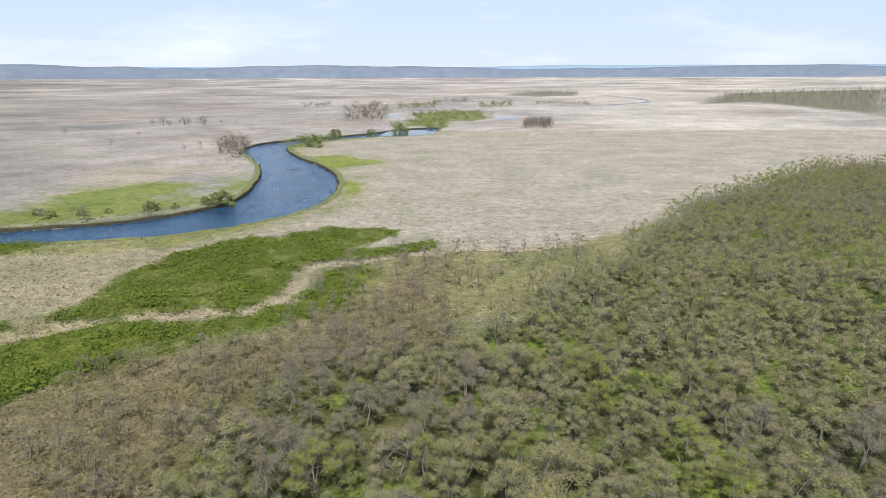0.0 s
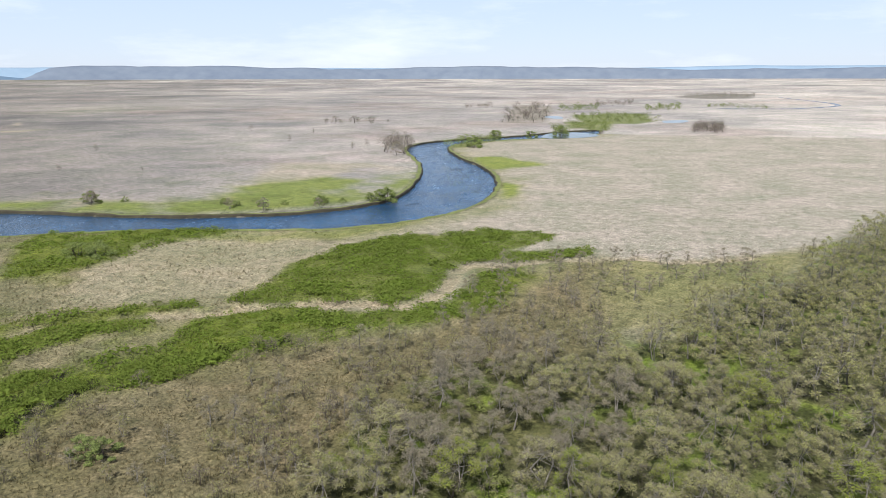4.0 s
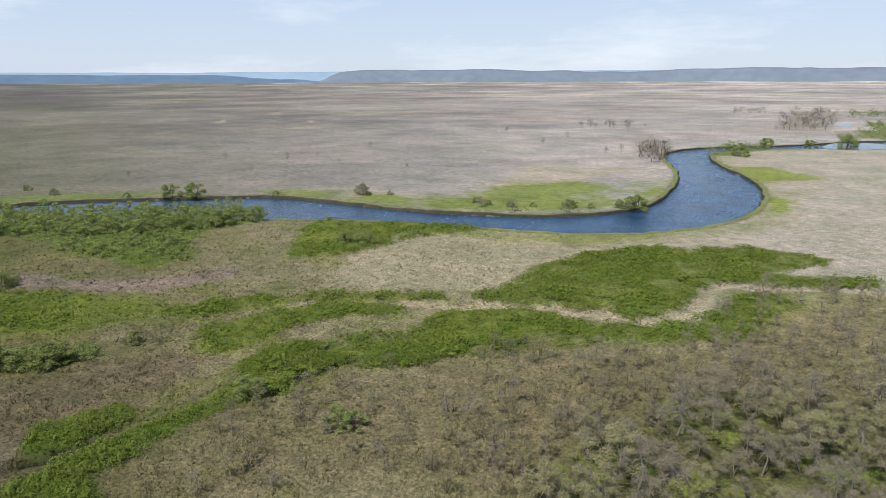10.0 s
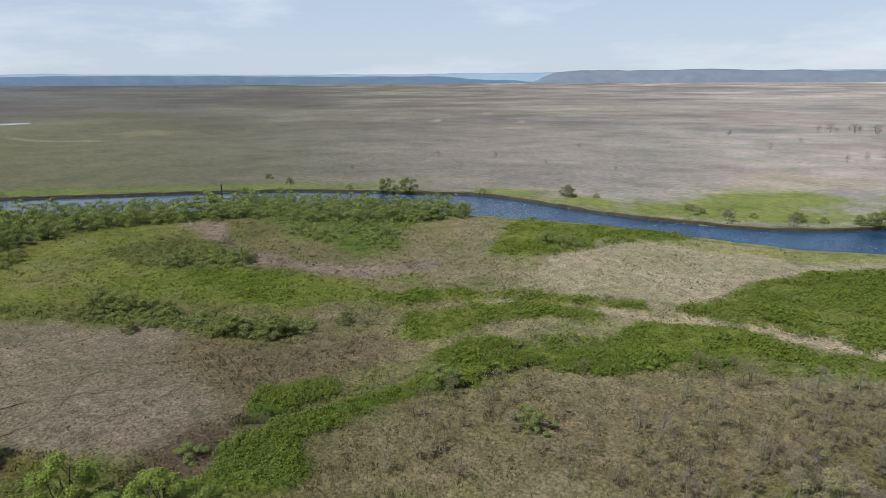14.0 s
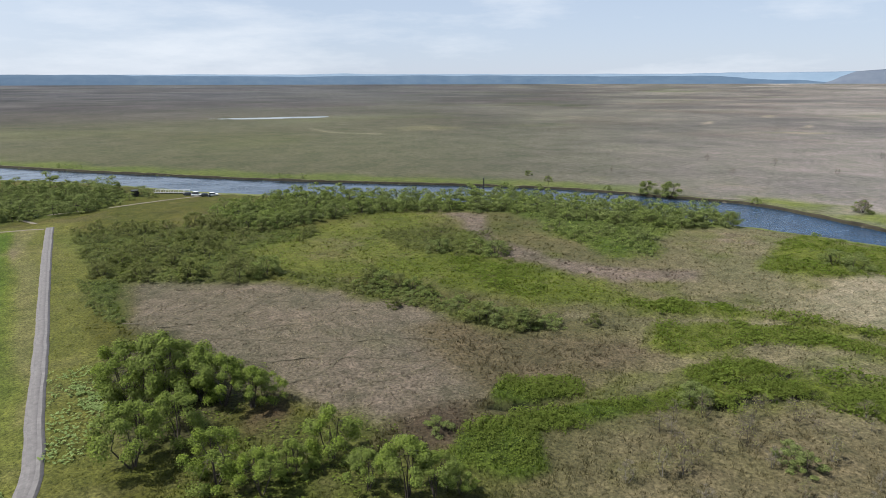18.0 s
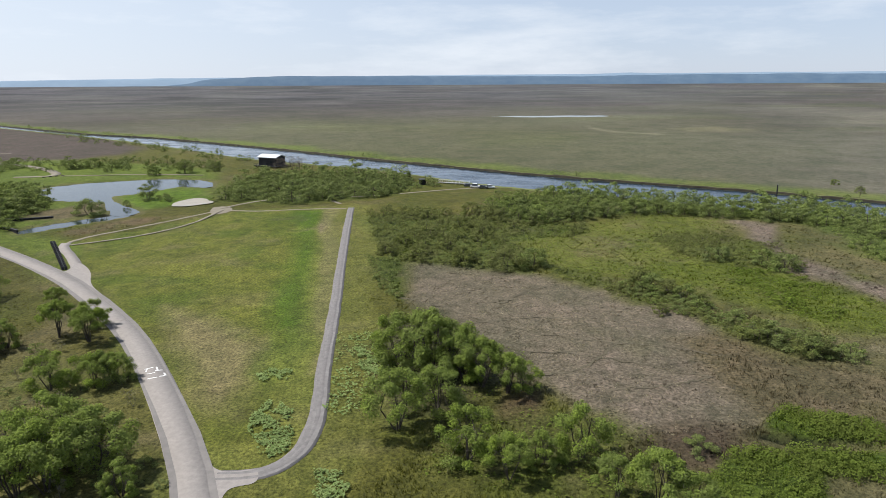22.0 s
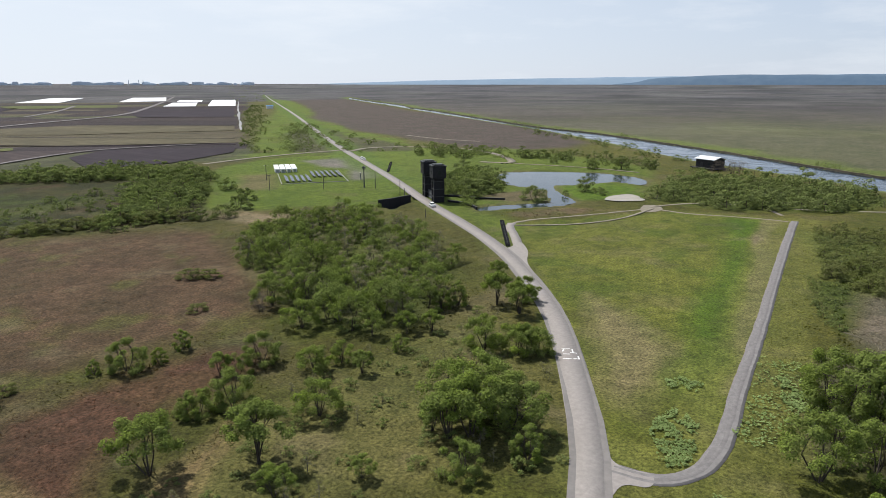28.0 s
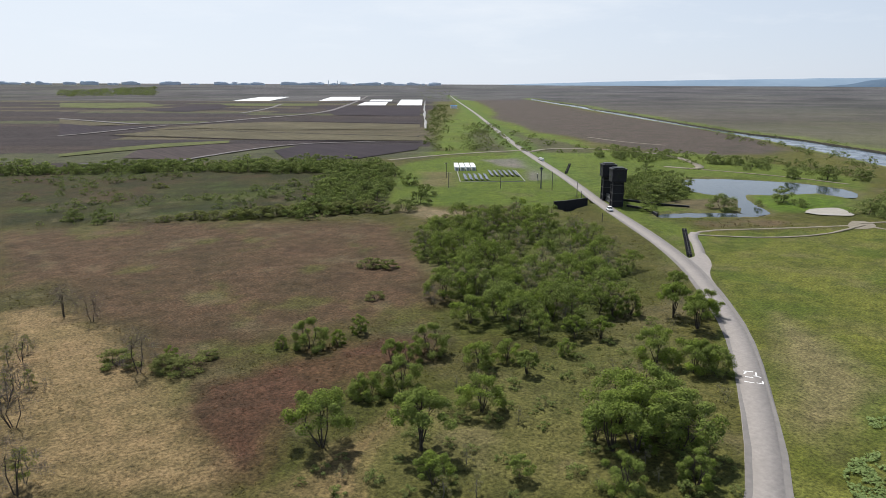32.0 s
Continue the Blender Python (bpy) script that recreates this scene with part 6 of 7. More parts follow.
def marsh_grass(count=86000, blades=4):
    """Standing grass and reed over the near marsh, each tuft of its ground's own colour."""
    r = 48 * np.exp(rng.uniform(0, np.log(260 / 48), count))
    a = np.radians(rng.uniform(-14, 186, count))
    x, y = -np.sin(a) * r, np.cos(a) * r
    c, z, river = land(x, y)
    keep = (river > 1.2) & (along(x, y, ROAD_LINE, 20) > 3.4) & (along(x, y, PATH_LINE, 20) > 1.9) & (along(x, y, SPUR_LINE, 20) > 2.2)
    for poly in (LAWN, SAND, POND, POND2, CUT, PATHMOUTH, JUNCTION):
        keep &= ~inside(x, y, np.asarray(poly, float))
    short = inside(x, y, np.asarray(P1, float)) | inside(x, y, np.asarray(SOUTHFIELD, float)) | inside(x, y, np.asarray(BROWN, float)) | inside(x, y, np.asarray(STRAW, float))
    short = short | inside(x, y, np.asarray(RED, float)) | inside(x, y, np.asarray(GATEGREEN, float))
    keep &= ~(inside(x, y, np.asarray(BROWN, float)) | inside(x, y, np.asarray(GATEGREEN, float))) | (rng.random(len(x)) < 0.2)
    x, y, z, r, c, short = x[keep], y[keep], z[keep], r[keep], c[keep], short[keep]
    tall = np.where(short | (along(x, y, PATH_LINE, 40) < 13) | (along(x, y, ROAD_LINE, 40) < 16), 0.22, 0.5) * (0.75 + 0.6 * fbm(x, y, 5, 3, 121))
    bearing = np.degrees(np.arctan2(-x, y)) % 360
    tall = tall * (0.4 + 0.6 * smooth(8, 30, bearing)) * (1 - 0.5 * smooth(120, 140, bearing))
    n = len(x) * blades
    c3 = np.repeat(np.c_[x, y, z - 0.06], blades, 0) + rng.normal(size=(n, 3)) * (0.22, 0.22, 0)
    ang = rng.uniform(0, math.pi, n)
    w = np.c_[np.cos(ang), np.sin(ang), 0 * ang] * (np.minimum(np.repeat(r, blades) * 0.00085, 0.12) * rng.uniform(0.6, 1.5, n))[:, None]
    t = np.repeat(np.clip(tall, 0.15, 1.1), blades) * rng.uniform(0.6, 1.3, n)
    tip = c3 + np.c_[rng.normal(0.12, 0.3, n) * t, rng.normal(-0.05, 0.3, n) * t, t]
    me = mesh_of("marsh_grass", np.stack([c3 - w, c3 + w, tip], 1).reshape(-1, 3), np.arange(3 * n).reshape(-1, 3), [GRASS])
    c = np.repeat(c * rng.uniform(0.75, 1.4, (len(c), 1)), blades * 3, 0)
    at = me.color_attributes.new("cover", "FLOAT_COLOR", "POINT")
    at.data.foreach_set("color", np.c_[c, np.ones(len(c))].astype(np.float32).ravel())
    tagged(put("marsh_grass", me), "standing dry reed and sedge over the near marsh", "grass", kind="stuff")


marsh_grass()
mounds = np.vstack([scatter(p, int(n), 1.15, rng, 2.2) for p, n in ((G1, 1300), (G2, 420), (G2b, 300), (G2d, 100), (G11, 300), (G5, 380), (G10, 150), (M2, 120), (MIDGREEN, 160))])
mounds = mounds[(fbm(mounds[:, 0], mounds[:, 1], 6, 3, 131) > -0.55) & (np.minimum(along(mounds[:, 0], mounds[:, 1], CREEK, 20), along(mounds[:, 0], mounds[:, 1], CREEK_EAST, 20)) > 1.8)]
bulk("sedge_mounds", "mound", mounds, np.clip(1.1 + 0.85 * fbm(mounds[:, 0], mounds[:, 1], 5, 3, 133) + rng.normal(0, 0.2, len(mounds)), 0.35, 2.2), rng, "lush green rounded sedge and meadowsweet clumps", "sedge", 1.0, 8, 1.25)

close = np.vstack([scatter(p, int(n), 0.85, rng, 1.2) for p, n in ((G2c, 620), (G2a, 230), (G3, 330), (G4, 100))])
bulk("near_sedge_mounds", "mound", close, np.clip(1.25 + 0.6 * fbm(close[:, 0], close[:, 1], 4, 3, 137) + rng.normal(0, 0.15, len(close)), 0.6, 2.1), rng, "tall lush green sedge and herb clumps in winding strands", "sedge", 1.7, 8, 1.0)


def leaf_bed(name, polys, density, size, mat, label):
    """Broad leaves lying flat over a patch."""
    c = []
    for poly in polys:
        p = np.asarray(poly, float)
        a = p.max(0) - p.min(0)
        q = rng.uniform(p.min(0), p.max(0), (int(a[0] * a[1] * density), 2))
        wx, wy = q[:, 0] + fbm(q[:, 0], q[:, 1], 4, 3, 1) * 1.2, q[:, 1] + fbm(q[:, 0], q[:, 1], 4, 3, 5) * 1.2
        c.append(q[inside(wx, wy, p) & (fbm(q[:, 0], q[:, 1], 1.6, 2, 9) > -0.25)])
    c = np.vstack(c)
    z = land(c[:, 0], c[:, 1])[1] + rng.uniform(0.12, 0.4, len(c))
    v, f = shards(rng, np.c_[c, z], size, 1.1, np.array((0, 0, 1.0)), 0.28)
    tagged(put(name, mesh_of(name, v, f, [mat])), label, "herbs", kind="stuff")


leaf_bed("butterbur", (BUR1, BUR2, BUR3, BUR4), 26, 0.29, BUTTERBUR, "broad pale green butterbur leaves")
leaf_bed("meadow_herbs", (M1, M3, TREEGRP2, TREEGRP), 1.6, 0.3, HERB, "low green meadow herbs")


def trail(line, width, mat, label):
    """A narrow beaten track that follows the ground."""
    n = 70
    p = resample(line, n)
    p = p + np.c_[fbm(np.arange(n), 0 * np.arange(n), 4, 3, 161), fbm(np.arange(n), 0 * np.arange(n), 4, 3, 165)] * 0.5
    t = np.gradient(p, axis=0)
    t /= np.linalg.norm(t, axis=1)[:, None]
    side = np.c_[-t[:, 1], t[:, 0]] * (width / 2 * (1 + 0.4 * fbm(np.arange(n), 0 * np.arange(n), 2, 2, 167)))[:, None]
    rows = [np.c_[q, land(q[:, 0], q[:, 1])[1] + 0.07] for q in (p + side, p - side)]
    i = np.arange(n - 1)
    me = mesh_of("trail", np.vstack(rows), np.stack([i, n + i, n + i + 1, i + 1], -1), [mat])
    tagged(put("trail", me), label, "track", kind="structure")


MUD = surface("dark_mud", (0.062, 0.055, 0.034), (0.12, 0.1, 0.066), 0.7, 0.95)
for line in (CUTLINE, CUTLINE2, CUTLINE3, CUTLINE4, CUTLINE5, CUTLINE6, CUTLINE7):
    trail(line, 0.42, MUD, "dark beaten track through the cut reed")
leaf_bed("path_butterbur", (BUR5, BUR3), 4.5, 0.34, BUTTERBUR, "scattered pale green butterbur leaves by the path")

# ---- far woods and shrubs ----
for poly, n, gap, lo, hi, kind, name, label, light in (
        (UPWOOD, 90, 6, 4, 8, "bare", "upper_bare_wood", "grey leafless swamp wood by the upper river", 0.4),
        (UPWOOD2, 26, 6, 4, 7, "bare", "bare_grove", "grey leafless grove on the plain", 0.4),
        (UPWOOD3, 40, 8, 4, 8, "bare", "far_bare_wood", "grey leafless wood behind the river islands", 0.4),
        (UPISLAND, 150, 7, 1.5, 5.0, "willow", "island_willows", "green willows on a long river island", 0.28),
        (UPISLAND2, 60, 6, 1.5, 5.0, "willow", "bend_willows", "lush green willows at the upper river bend", 0.28),
        (UPSHORE, 70, 5, 0.8, 5.0, "willow", "shore_willows", "green willows on the shore of the bend", 0.28),
        (UPSHORE2, 12, 5, 3.0, 6.0, "willow", "shore_clump", "rounded green willow clump on the shore", 0.28),
        (UPBACK, 60, 9, 3.0, 6.5, "willow", "far_willows", "green willows by the far channel", 0.28),
        (UPBACK2, 50, 9, 3.0, 6.5, "willow", "channel_willows", "green willows along the far channel", 0.28),
        (UPLINE, 60, 9, 2.0, 5.0, "willow", "stream_willows", "low willows along the marsh stream", 0.28),
        (GREYBUSH, 60, 4, 5, 8, "bare", "grey_copse", "grey leafless copse on pale reed", 0.4),
        (BARESHORE, 40, 5, 6, 10, "bare", "shore_copse", "grey leafless copse on the river bend", 0.4),
        (LEVEESHRUB, 420, 4.6, 2.2, 4.6, "willow", "levee_shrubs", "green shrubs along the levee ditch", 0.34),
        (LEVEESHRUB3, 200, 9, 3.0, 4.5, "willow", "ditch_shrubs", "far green shrubs along the levee ditch", 0.25),
        (LEVEESHRUB2, 130, 5, 2.5, 4.5, "willow", "levee_copse", "green shrubs beside the levee", 0.28),
        (DARKYARD, 60, 6, 1.5, 4.5, "willow", "yard_shrubs", "green shrubs on rough ground beside the levee", 0.3),
        (PONDSIDE, 110, 3.6, 2.5, 6, "willow", "gate_willows", "green willows between gate and pond", 0.5),
        (PONDNORTH, 90, 5, 2.5, 5, "willow", "pond_willows", "green willows beyond the pond", 0.5),
        (BANKROW, 45, 6, 2, 4.5, "willow", "bank_willows", "row of green willows along the river bank", 0.5),
        (FIELDEDGE, 220, 4, 3, 6.5, "willow", "field_hedge", "hedge of green shrubs at the edge of the fields", 0.34)):
    q = scatter(poly, n, gap, rng, 10 if name in ("levee_shrubs", "levee_copse", "island_willows") else 4)
    bulk(name, kind, q, rng.uniform(lo, hi, len(q)) * rng.choice([0.7, 1.0, 1.2], len(q)), rng, label, "shrubs", light, 5, 1.4)
tl = scatter(FAR_TREELINE, 260, 18, rng)
bulk("far_treeline", "willow", tl, rng.uniform(8, 13, len(tl)), rng, "dark shelter belt of trees behind the far fields", "wood", 0.25, 4, 2.1)
for poly, n, gap, lo, hi, name, label in (
        (FARWOOD, 520, 22, 8, 12, "plain_wood", "wide leafless wood on the plain"),
        (GREYSTRIP, 180, 14, 5, 9, "wood_strip", "strip of leafless wood far out on the plain")):
    q = scatter(poly, n, gap, rng)
    bulk(name, "budding_grey", q, rng.uniform(lo, hi, len(q)) * 1.1, rng, label, "wood", 0.16)


# ---- the water gate ----
GATE_A, GATE_B, GATE_TURN = (-208.5, -174.6), (-216.2, -187.4), math.degrees(math.atan2(-0.824, -0.566))


def water_gate():
    cx, cy = (GATE_A[0] + GATE_B[0]) / 2, (GATE_A[1] + GATE_B[1]) / 2
    half = math.dist(GATE_A, GATE_B) / 2
    g = thing("water_gate", cx, cy, 0, GATE_TURN, "tall black twin-towered water gate beside the levee road", "water gate")
    for s in (-1, 1):
        x = s * half
        shaft = part("tower", box(3.3, 3.5, 10.6, x, 0, -1.2, 0.08), BLACK_WOOD, g, "black timber-clad tower")
        for a in (-1.75, 1.75):
            for b in (-1.85, 1.85):
                part("column", box(0.5, 0.5, 11.0, x + a, b, -1.4, 0.05), BLACK_WOOD, shaft)
        for zz in (2.2, 5.2, 8.2):
            part("band", box(4.1, 4.3, 0.28, x, 0, zz, 0.04), CONCRETE_DARK, shaft)
        part("cabin", box(5.2, 5.4, 4.6, x, 0, 9.6, 0.12), BLACK_WOOD, shaft)
        part("roof", box(5.7, 5.9, 0.45, x, 0, 14.2, 0.1), ROOF_DARK, shaft)
        part("roof_cap", box(4.0, 4.2, 0.5, x, 0, 14.6, 0.15), ROOF_DARK, shaft)
        for a in (-1, 1):
            part("window", box(1.1, 0.12, 1.3, x, a * 2.72, 11.2, 0.02), GLASS_DARK, shaft, "dark window")
            part("window", box(0.12, 1.1, 1.3, x + a * 2.62, 0, 11.2, 0.02), GLASS_DARK, shaft, "dark window")
    part("gate_leaf", box(2 * half - 3.6, 0.5, 4.6, 0, 0.4, -1.4, 0.05), STEEL_DARK, g, "grey steel lifting gate")
    for a in (-1.5, 0.0, 1.5):
        part("girder", box(2 * half - 3.6, 0.35, 0.3, 0, 0.8, a + 0.4, 0.03), STEEL_DARK, g)
    part("footbridge", box(2 * half - 3.4, 1.6, 0.35, 0, -1.0, 9.9, 0.04), BLACK_WOOD, g)
    part("footbridge", box(2 * half - 3.4, 1.4, 0.3, 0, -0.8, 0.3, 0.04), CONCRETE, g, "concrete sill walk")
    for b in (-1.7, -0.3):
        part("handrail", box(2 * half - 3.4, 0.06, 0.06, 0, b, 11.2), STEEL_DARK, g)
    for a in np.linspace(-half + 2.2, half - 2.2, 6):
        part("rail_post", box(0.06, 0.06, 1.0, a, -1.7, 10.2), STEEL_DARK, g)


def wall_run(name, line, h, label, mat, thick=0.5, sink=1.6):
    """A wall along a line, one panel for each stretch, with a coping."""
    x0, y0 = line[0]
    g = thing(name, x0, y0, 0, 0, label, "retaining wall")
    for (ax, ay), (bx, by) in zip(line, line[1:]):
        ln, turn = math.dist((ax, ay), (bx, by)), math.degrees(math.atan2(by - ay, bx - ax))
        mx, my = (ax + bx) / 2 - x0, (ay + by) / 2 - y0
        part("panel", box(ln, thick, h + sink, mx, my, -sink, 0.03, turn), mat, g)
        part("coping", box(ln + 0.1, thick + 0.16, 0.14, mx, my, h + 0.004, 0.02, turn), CONCRETE_DARK, g)


CONCRETE_DARK = surface("dark_concrete", (0.04, 0.04, 0.042), (0.08, 0.08, 0.08), 1.5, 0.85)
STEEL_DARK = surface("dark_steel", (0.09, 0.095, 0.1), (0.15, 0.155, 0.16), 2.0, 0.5, 0.6)
ROOF_DARK = surface("dark_sheet_roof", (0.016, 0.016, 0.02), (0.035, 0.035, 0.04), 2.0, 0.45)
GLASS_DARK = surface("dark_glass", (0.02, 0.025, 0.03), (0.035, 0.04, 0.045), 0.5, 0.08, relief=0.0, spec=0.5)
RUBBER = surface("black_rubber", (0.012, 0.012, 0.012), (0.025, 0.025, 0.025), 8.0, 0.8)
PANEL_BLUE = surface("dark_blue_panel", (0.02, 0.025, 0.04), (0.05, 0.058, 0.075), 1.0, 0.25, spec=0.5)
BLUE_ROOF = surface("blue_roof", (0.05, 0.2, 0.42), (0.09, 0.28, 0.52), 1.0, 0.5)
POLE_WOOD = surface("grey_pole", (0.07, 0.065, 0.06), (0.14, 0.13, 0.12), 2.0, 0.8)
VINYL = surface("white_field_sheet", (0.6, 0.6, 0.6), (0.78, 0.78, 0.78), 0.05, 0.5)
CAR_GREY = surface("dark_grey_car_paint", (0.05, 0.055, 0.06), (0.08, 0.085, 0.09), 2.0, 0.3, 0.3, relief=0.0, spec=0.5)
RED_MAT = surface("faded_red", (0.3, 0.05, 0.04), (0.4, 0.08, 0.06), 2.0, 0.6)
# town walls brightened and blued in their colour to stand in for haze
CITY_MAT = surface("haze_tinted_city_wall", (0.62, 0.7, 0.78), (0.7, 0.77, 0.82), 0.02, 0.9, relief=0.0)

water_gate()
wall_run("wing_wall", [(-185, -185), (-190, -184), (-196, -184), (-202, -184)], 2.6, "tall black timber wing wall beside the levee road", BLACK_WOOD)
wall_run("canal_wall", [(-211, -172), (-211, -166), (-209, -159), (-205.5, -153.5)], 0.7, "low black wall along the canal", BLACK_WOOD)
wall_run("canal_wall", [(-219, -185), (-222, -177), (-224, -166), (-229, -157)], 0.7, "low black wall along the canal", BLACK_WOOD)


def post_row(line, n, h, label):
    (ax, ay), (bx, by) = line
    turn = math.degrees(math.atan2(by - ay, bx - ax))
    g = thing("post_row", ax, ay, 0, turn, label, "post row", "post rows")
    ln = math.dist(*line)
    shared = None
    for k in range(n):
        x = ln * k / (n - 1)
        for yy in (-0.36, 0.36):
            if shared is None:
                shared = part("post", rod(0.34, 0.3, h + 0.15, 0, 0, -0.15, 8), BLACK_WOOD, g, m=pose(x, yy, 0))
            else:
                put("post", shared.data, g, m=pose(x, yy, 0, RNG.normal(0, 3), RNG.normal(0, 3), 0))
    part("rail", box(ln, 0.16, 0.16, ln / 2, 0, h * 0.7, 0.02), BLACK_WOOD, g)


post_row(((-190.5, -131.5), (-163, -110)), 17, 0.9, "double row of short black timber posts by the junction")
post_row(((-294, -284), (-264, -257)), 15, 0.9, "double row of short black timber posts by the levee")


def car(x, y, turn, paint, label, ln=4.3, h=1.5):
    g = thing("parked_car", x, y, 0.06, turn, label, "car", "cars")
    bm = box(ln, 1.72, 0.62, 0, 0, 0.32, 0.14)
    part("body", bm, paint, g)
    cab = box(ln * 0.62, 1.56, h - 0.92, -ln * 0.08, 0, 0.92, 0.1)
    for v in cab.verts:
        if v.co.z > 1.2:
            v.co.x = (v.co.x + ln * 0.08) * 0.8 - ln * 0.08
            v.co.y *= 0.86
    part("cabin", cab, GLASS_DARK, g, "dark car windows")
    part("roof", box(ln * 0.46, 1.3, 0.06, -ln * 0.08, 0, h - 0.01, 0.02), paint, g)
    for a in (-ln * 0.31, ln * 0.31):
        for b in (-0.8, 0.8):
            tyre = rod(0.32, 0.32, 0.22, 0, 0, -0.11, 14)
            bmesh.ops.transform(tyre, matrix=pose(a, b, 0.32, 90, 0, 0), verts=tyre.verts)
            w = part("wheel", tyre, RUBBER, g)
            rim = rod(0.19, 0.19, 0.24, 0, 0, -0.12, 10)
            bmesh.ops.transform(rim, matrix=pose(a, b, 0.32, 90, 0, 0), verts=rim.verts)
            part("rim", rim, STEEL, w)
    for b in (-0.62, 0.62):
        part("headlight", box(0.06, 0.3, 0.14, ln / 2 + 0.005, b, 0.62, 0.02), WHITE, g)
        part("taillight", box(0.06, 0.26, 0.18, -ln / 2 - 0.005, b, 0.66, 0.02), RED_MAT, g)


ROAD_TURN = math.degrees(math.atan2(0.824, 0.566))
car(-198.5, -169.5, ROAD_TURN, WHITE, "white hatchback standing on the levee road by the gate")
car(-311.9, -14.2, 80, CAR_GREY, "dark car parked on the river landing")
car(-309.5, -11.0, 75, WHITE, "white van parked on the river landing", 4.6, 1.9)
car(-306.7, -7.4, 80, CAR_GREY, "dark car parked on the river landing")
car(-307.8, -4.4, 95, WHITE, "pale car parked on the river landing")
car(-296, -309, ROAD_TURN, WHITE, "white car parked in the yard beside the levee")
car(-299, -314, ROAD_TURN, WHITE, "white car parked in the yard beside the levee")


# ---- the boathouse and the landing ----
def boathouse():
    g = thing("boathouse", -385, -130.5, 0, 66, "dark timber boathouse with a pale metal roof on the river", "boathouse")
    part("deck", box(17, 11, 0.4, 0, 0.5, 0.6, 0.05), BLACK_WOOD, g)
    for a in np.linspace(-7.5, 7.5, 5):
        for b in (-4, 5):
            part("pile", rod(0.22, 0.22, 3.2, a, b, -2.2, 8), BLACK_WOOD, g)
    part("wall", box(13.0, 7.6, 4.6, 0, 1.0, 1.0, 0.05), BLACK_WOOD, g, "dark plank walls")
    for a in np.linspace(-6.2, 6.2, 14):
        part("plank", box(0.09, 0.06, 4.5, a, -2.83, 1.05), ROOF_DARK, g)
    bm = bmesh.new()
    pts = [(-7.2, -3.6, 5.45), (7.2, -3.6, 5.45), (7.2, 1.0, 6.9), (-7.2, 1.0, 6.9), (7.2, 5.6, 5.45), (-7.2, 5.6, 5.45)]
    vs = [bm.verts.new(p) for p in pts] + [bm.verts.new((p[0], p[1], p[2] + 0.18)) for p in pts]
    for f in ((0, 3, 2, 1), (3, 5, 4, 2), (6, 7, 8, 9), (9, 8, 10, 11), (0, 1, 7, 6), (5, 11, 10, 4), (1, 2, 8, 7), (2, 4, 10, 8), (3, 0, 6, 9), (5, 3, 9, 11)):
        bm.faces.new([vs[k] for k in f])
    roof = part("roof", bm, ROOF_PALE, g, "pale ribbed metal roof")
    for a in np.linspace(-7, 7, 15):
        rib = box(0.08, 4.85, 0.06, 0, 0, 0)
        bmesh.ops.transform(rib, matrix=pose(a, -1.3, 6.36, math.degrees(math.atan2(1.45, 4.6)), 0, 0), verts=rib.verts)
        part("rib", rib, ROOF_PALE, roof)
    for a in (-1, 1):
        part("gable", box(0.12, 5.2, 0.9, a * 6.45, 1.0, 5.6, 0.02), BLACK_WOOD, g)
    part("door", box(2.2, 0.12, 2.6, -2.5, -2.86, 1.0, 0.02), ROOF_DARK, g)
    part("window", box(1.6, 0.1, 1.0, 3.0, -2.86, 2.6, 0.02), GLASS_DARK, g)
    for b in (-5.0, 6.0):
        part("handrail", box(17, 0.08, 0.08, 0, b, 1.95), BLACK_WOOD, g)
    for a in np.linspace(-8.4, 8.4, 9):
        part("rail_post", box(0.1, 0.1, 1.0, a, -5.0, 1.0), BLACK_WOOD, g)


boathouse()


def jetty():
    g = thing("jetty", -321, -21.5, 0, math.degrees(math.atan2(14.1, 4.8)), "pale railed jetty on the river bank", "jetty")
    part("deck", box(15.5, 2.0, 0.25, 0, 0, 0.35, 0.03), CONCRETE, g)
    for b in (-0.9, 0.9):
        part("handrail", box(15.5, 0.1, 0.1, 0, b, 1.6, 0.02), WHITE, g)
    for a in np.linspace(-7.5, 7.5, 8):
        for b in (-0.9, 0.9):
            part("rail_post", box(0.12, 0.12, 1.9, a, b, -0.25, 0.02), WHITE, g)


jetty()
hut = thing("bank_hut", -317.7, -35.9, 0, 20, "small black hut under the willows", "hut")
part("wall", box(3.4, 2.6, 2.4, 0, 0, 0, 0.04), BLACK_WOOD, hut)
part("roof", box(4.0, 3.2, 0.3, 0, 0, 2.4, 0.06), ROOF_DARK, hut)
part("door", box(0.9, 0.1, 1.9, 0.4, -1.32, 0.05, 0.02), ROOF_DARK, hut)
for x, y, h in ((-281, 103, 2.6), (-278.4, 107.7, 6.6), (-276, 111.5, 1.6)):
    g = thing("river_post", x, y, -0.8, 0, "dark timber mooring post standing in the river", "post", "river posts")
    part("shaft", rod(0.3, 0.24, h + 0.8, 0, 0, 0, 9), BLACK_WOOD, g)
    part("cap", rod(0.32, 0.28, 0.12, 0, 0, h + 0.78, 9), STEEL_DARK, g)
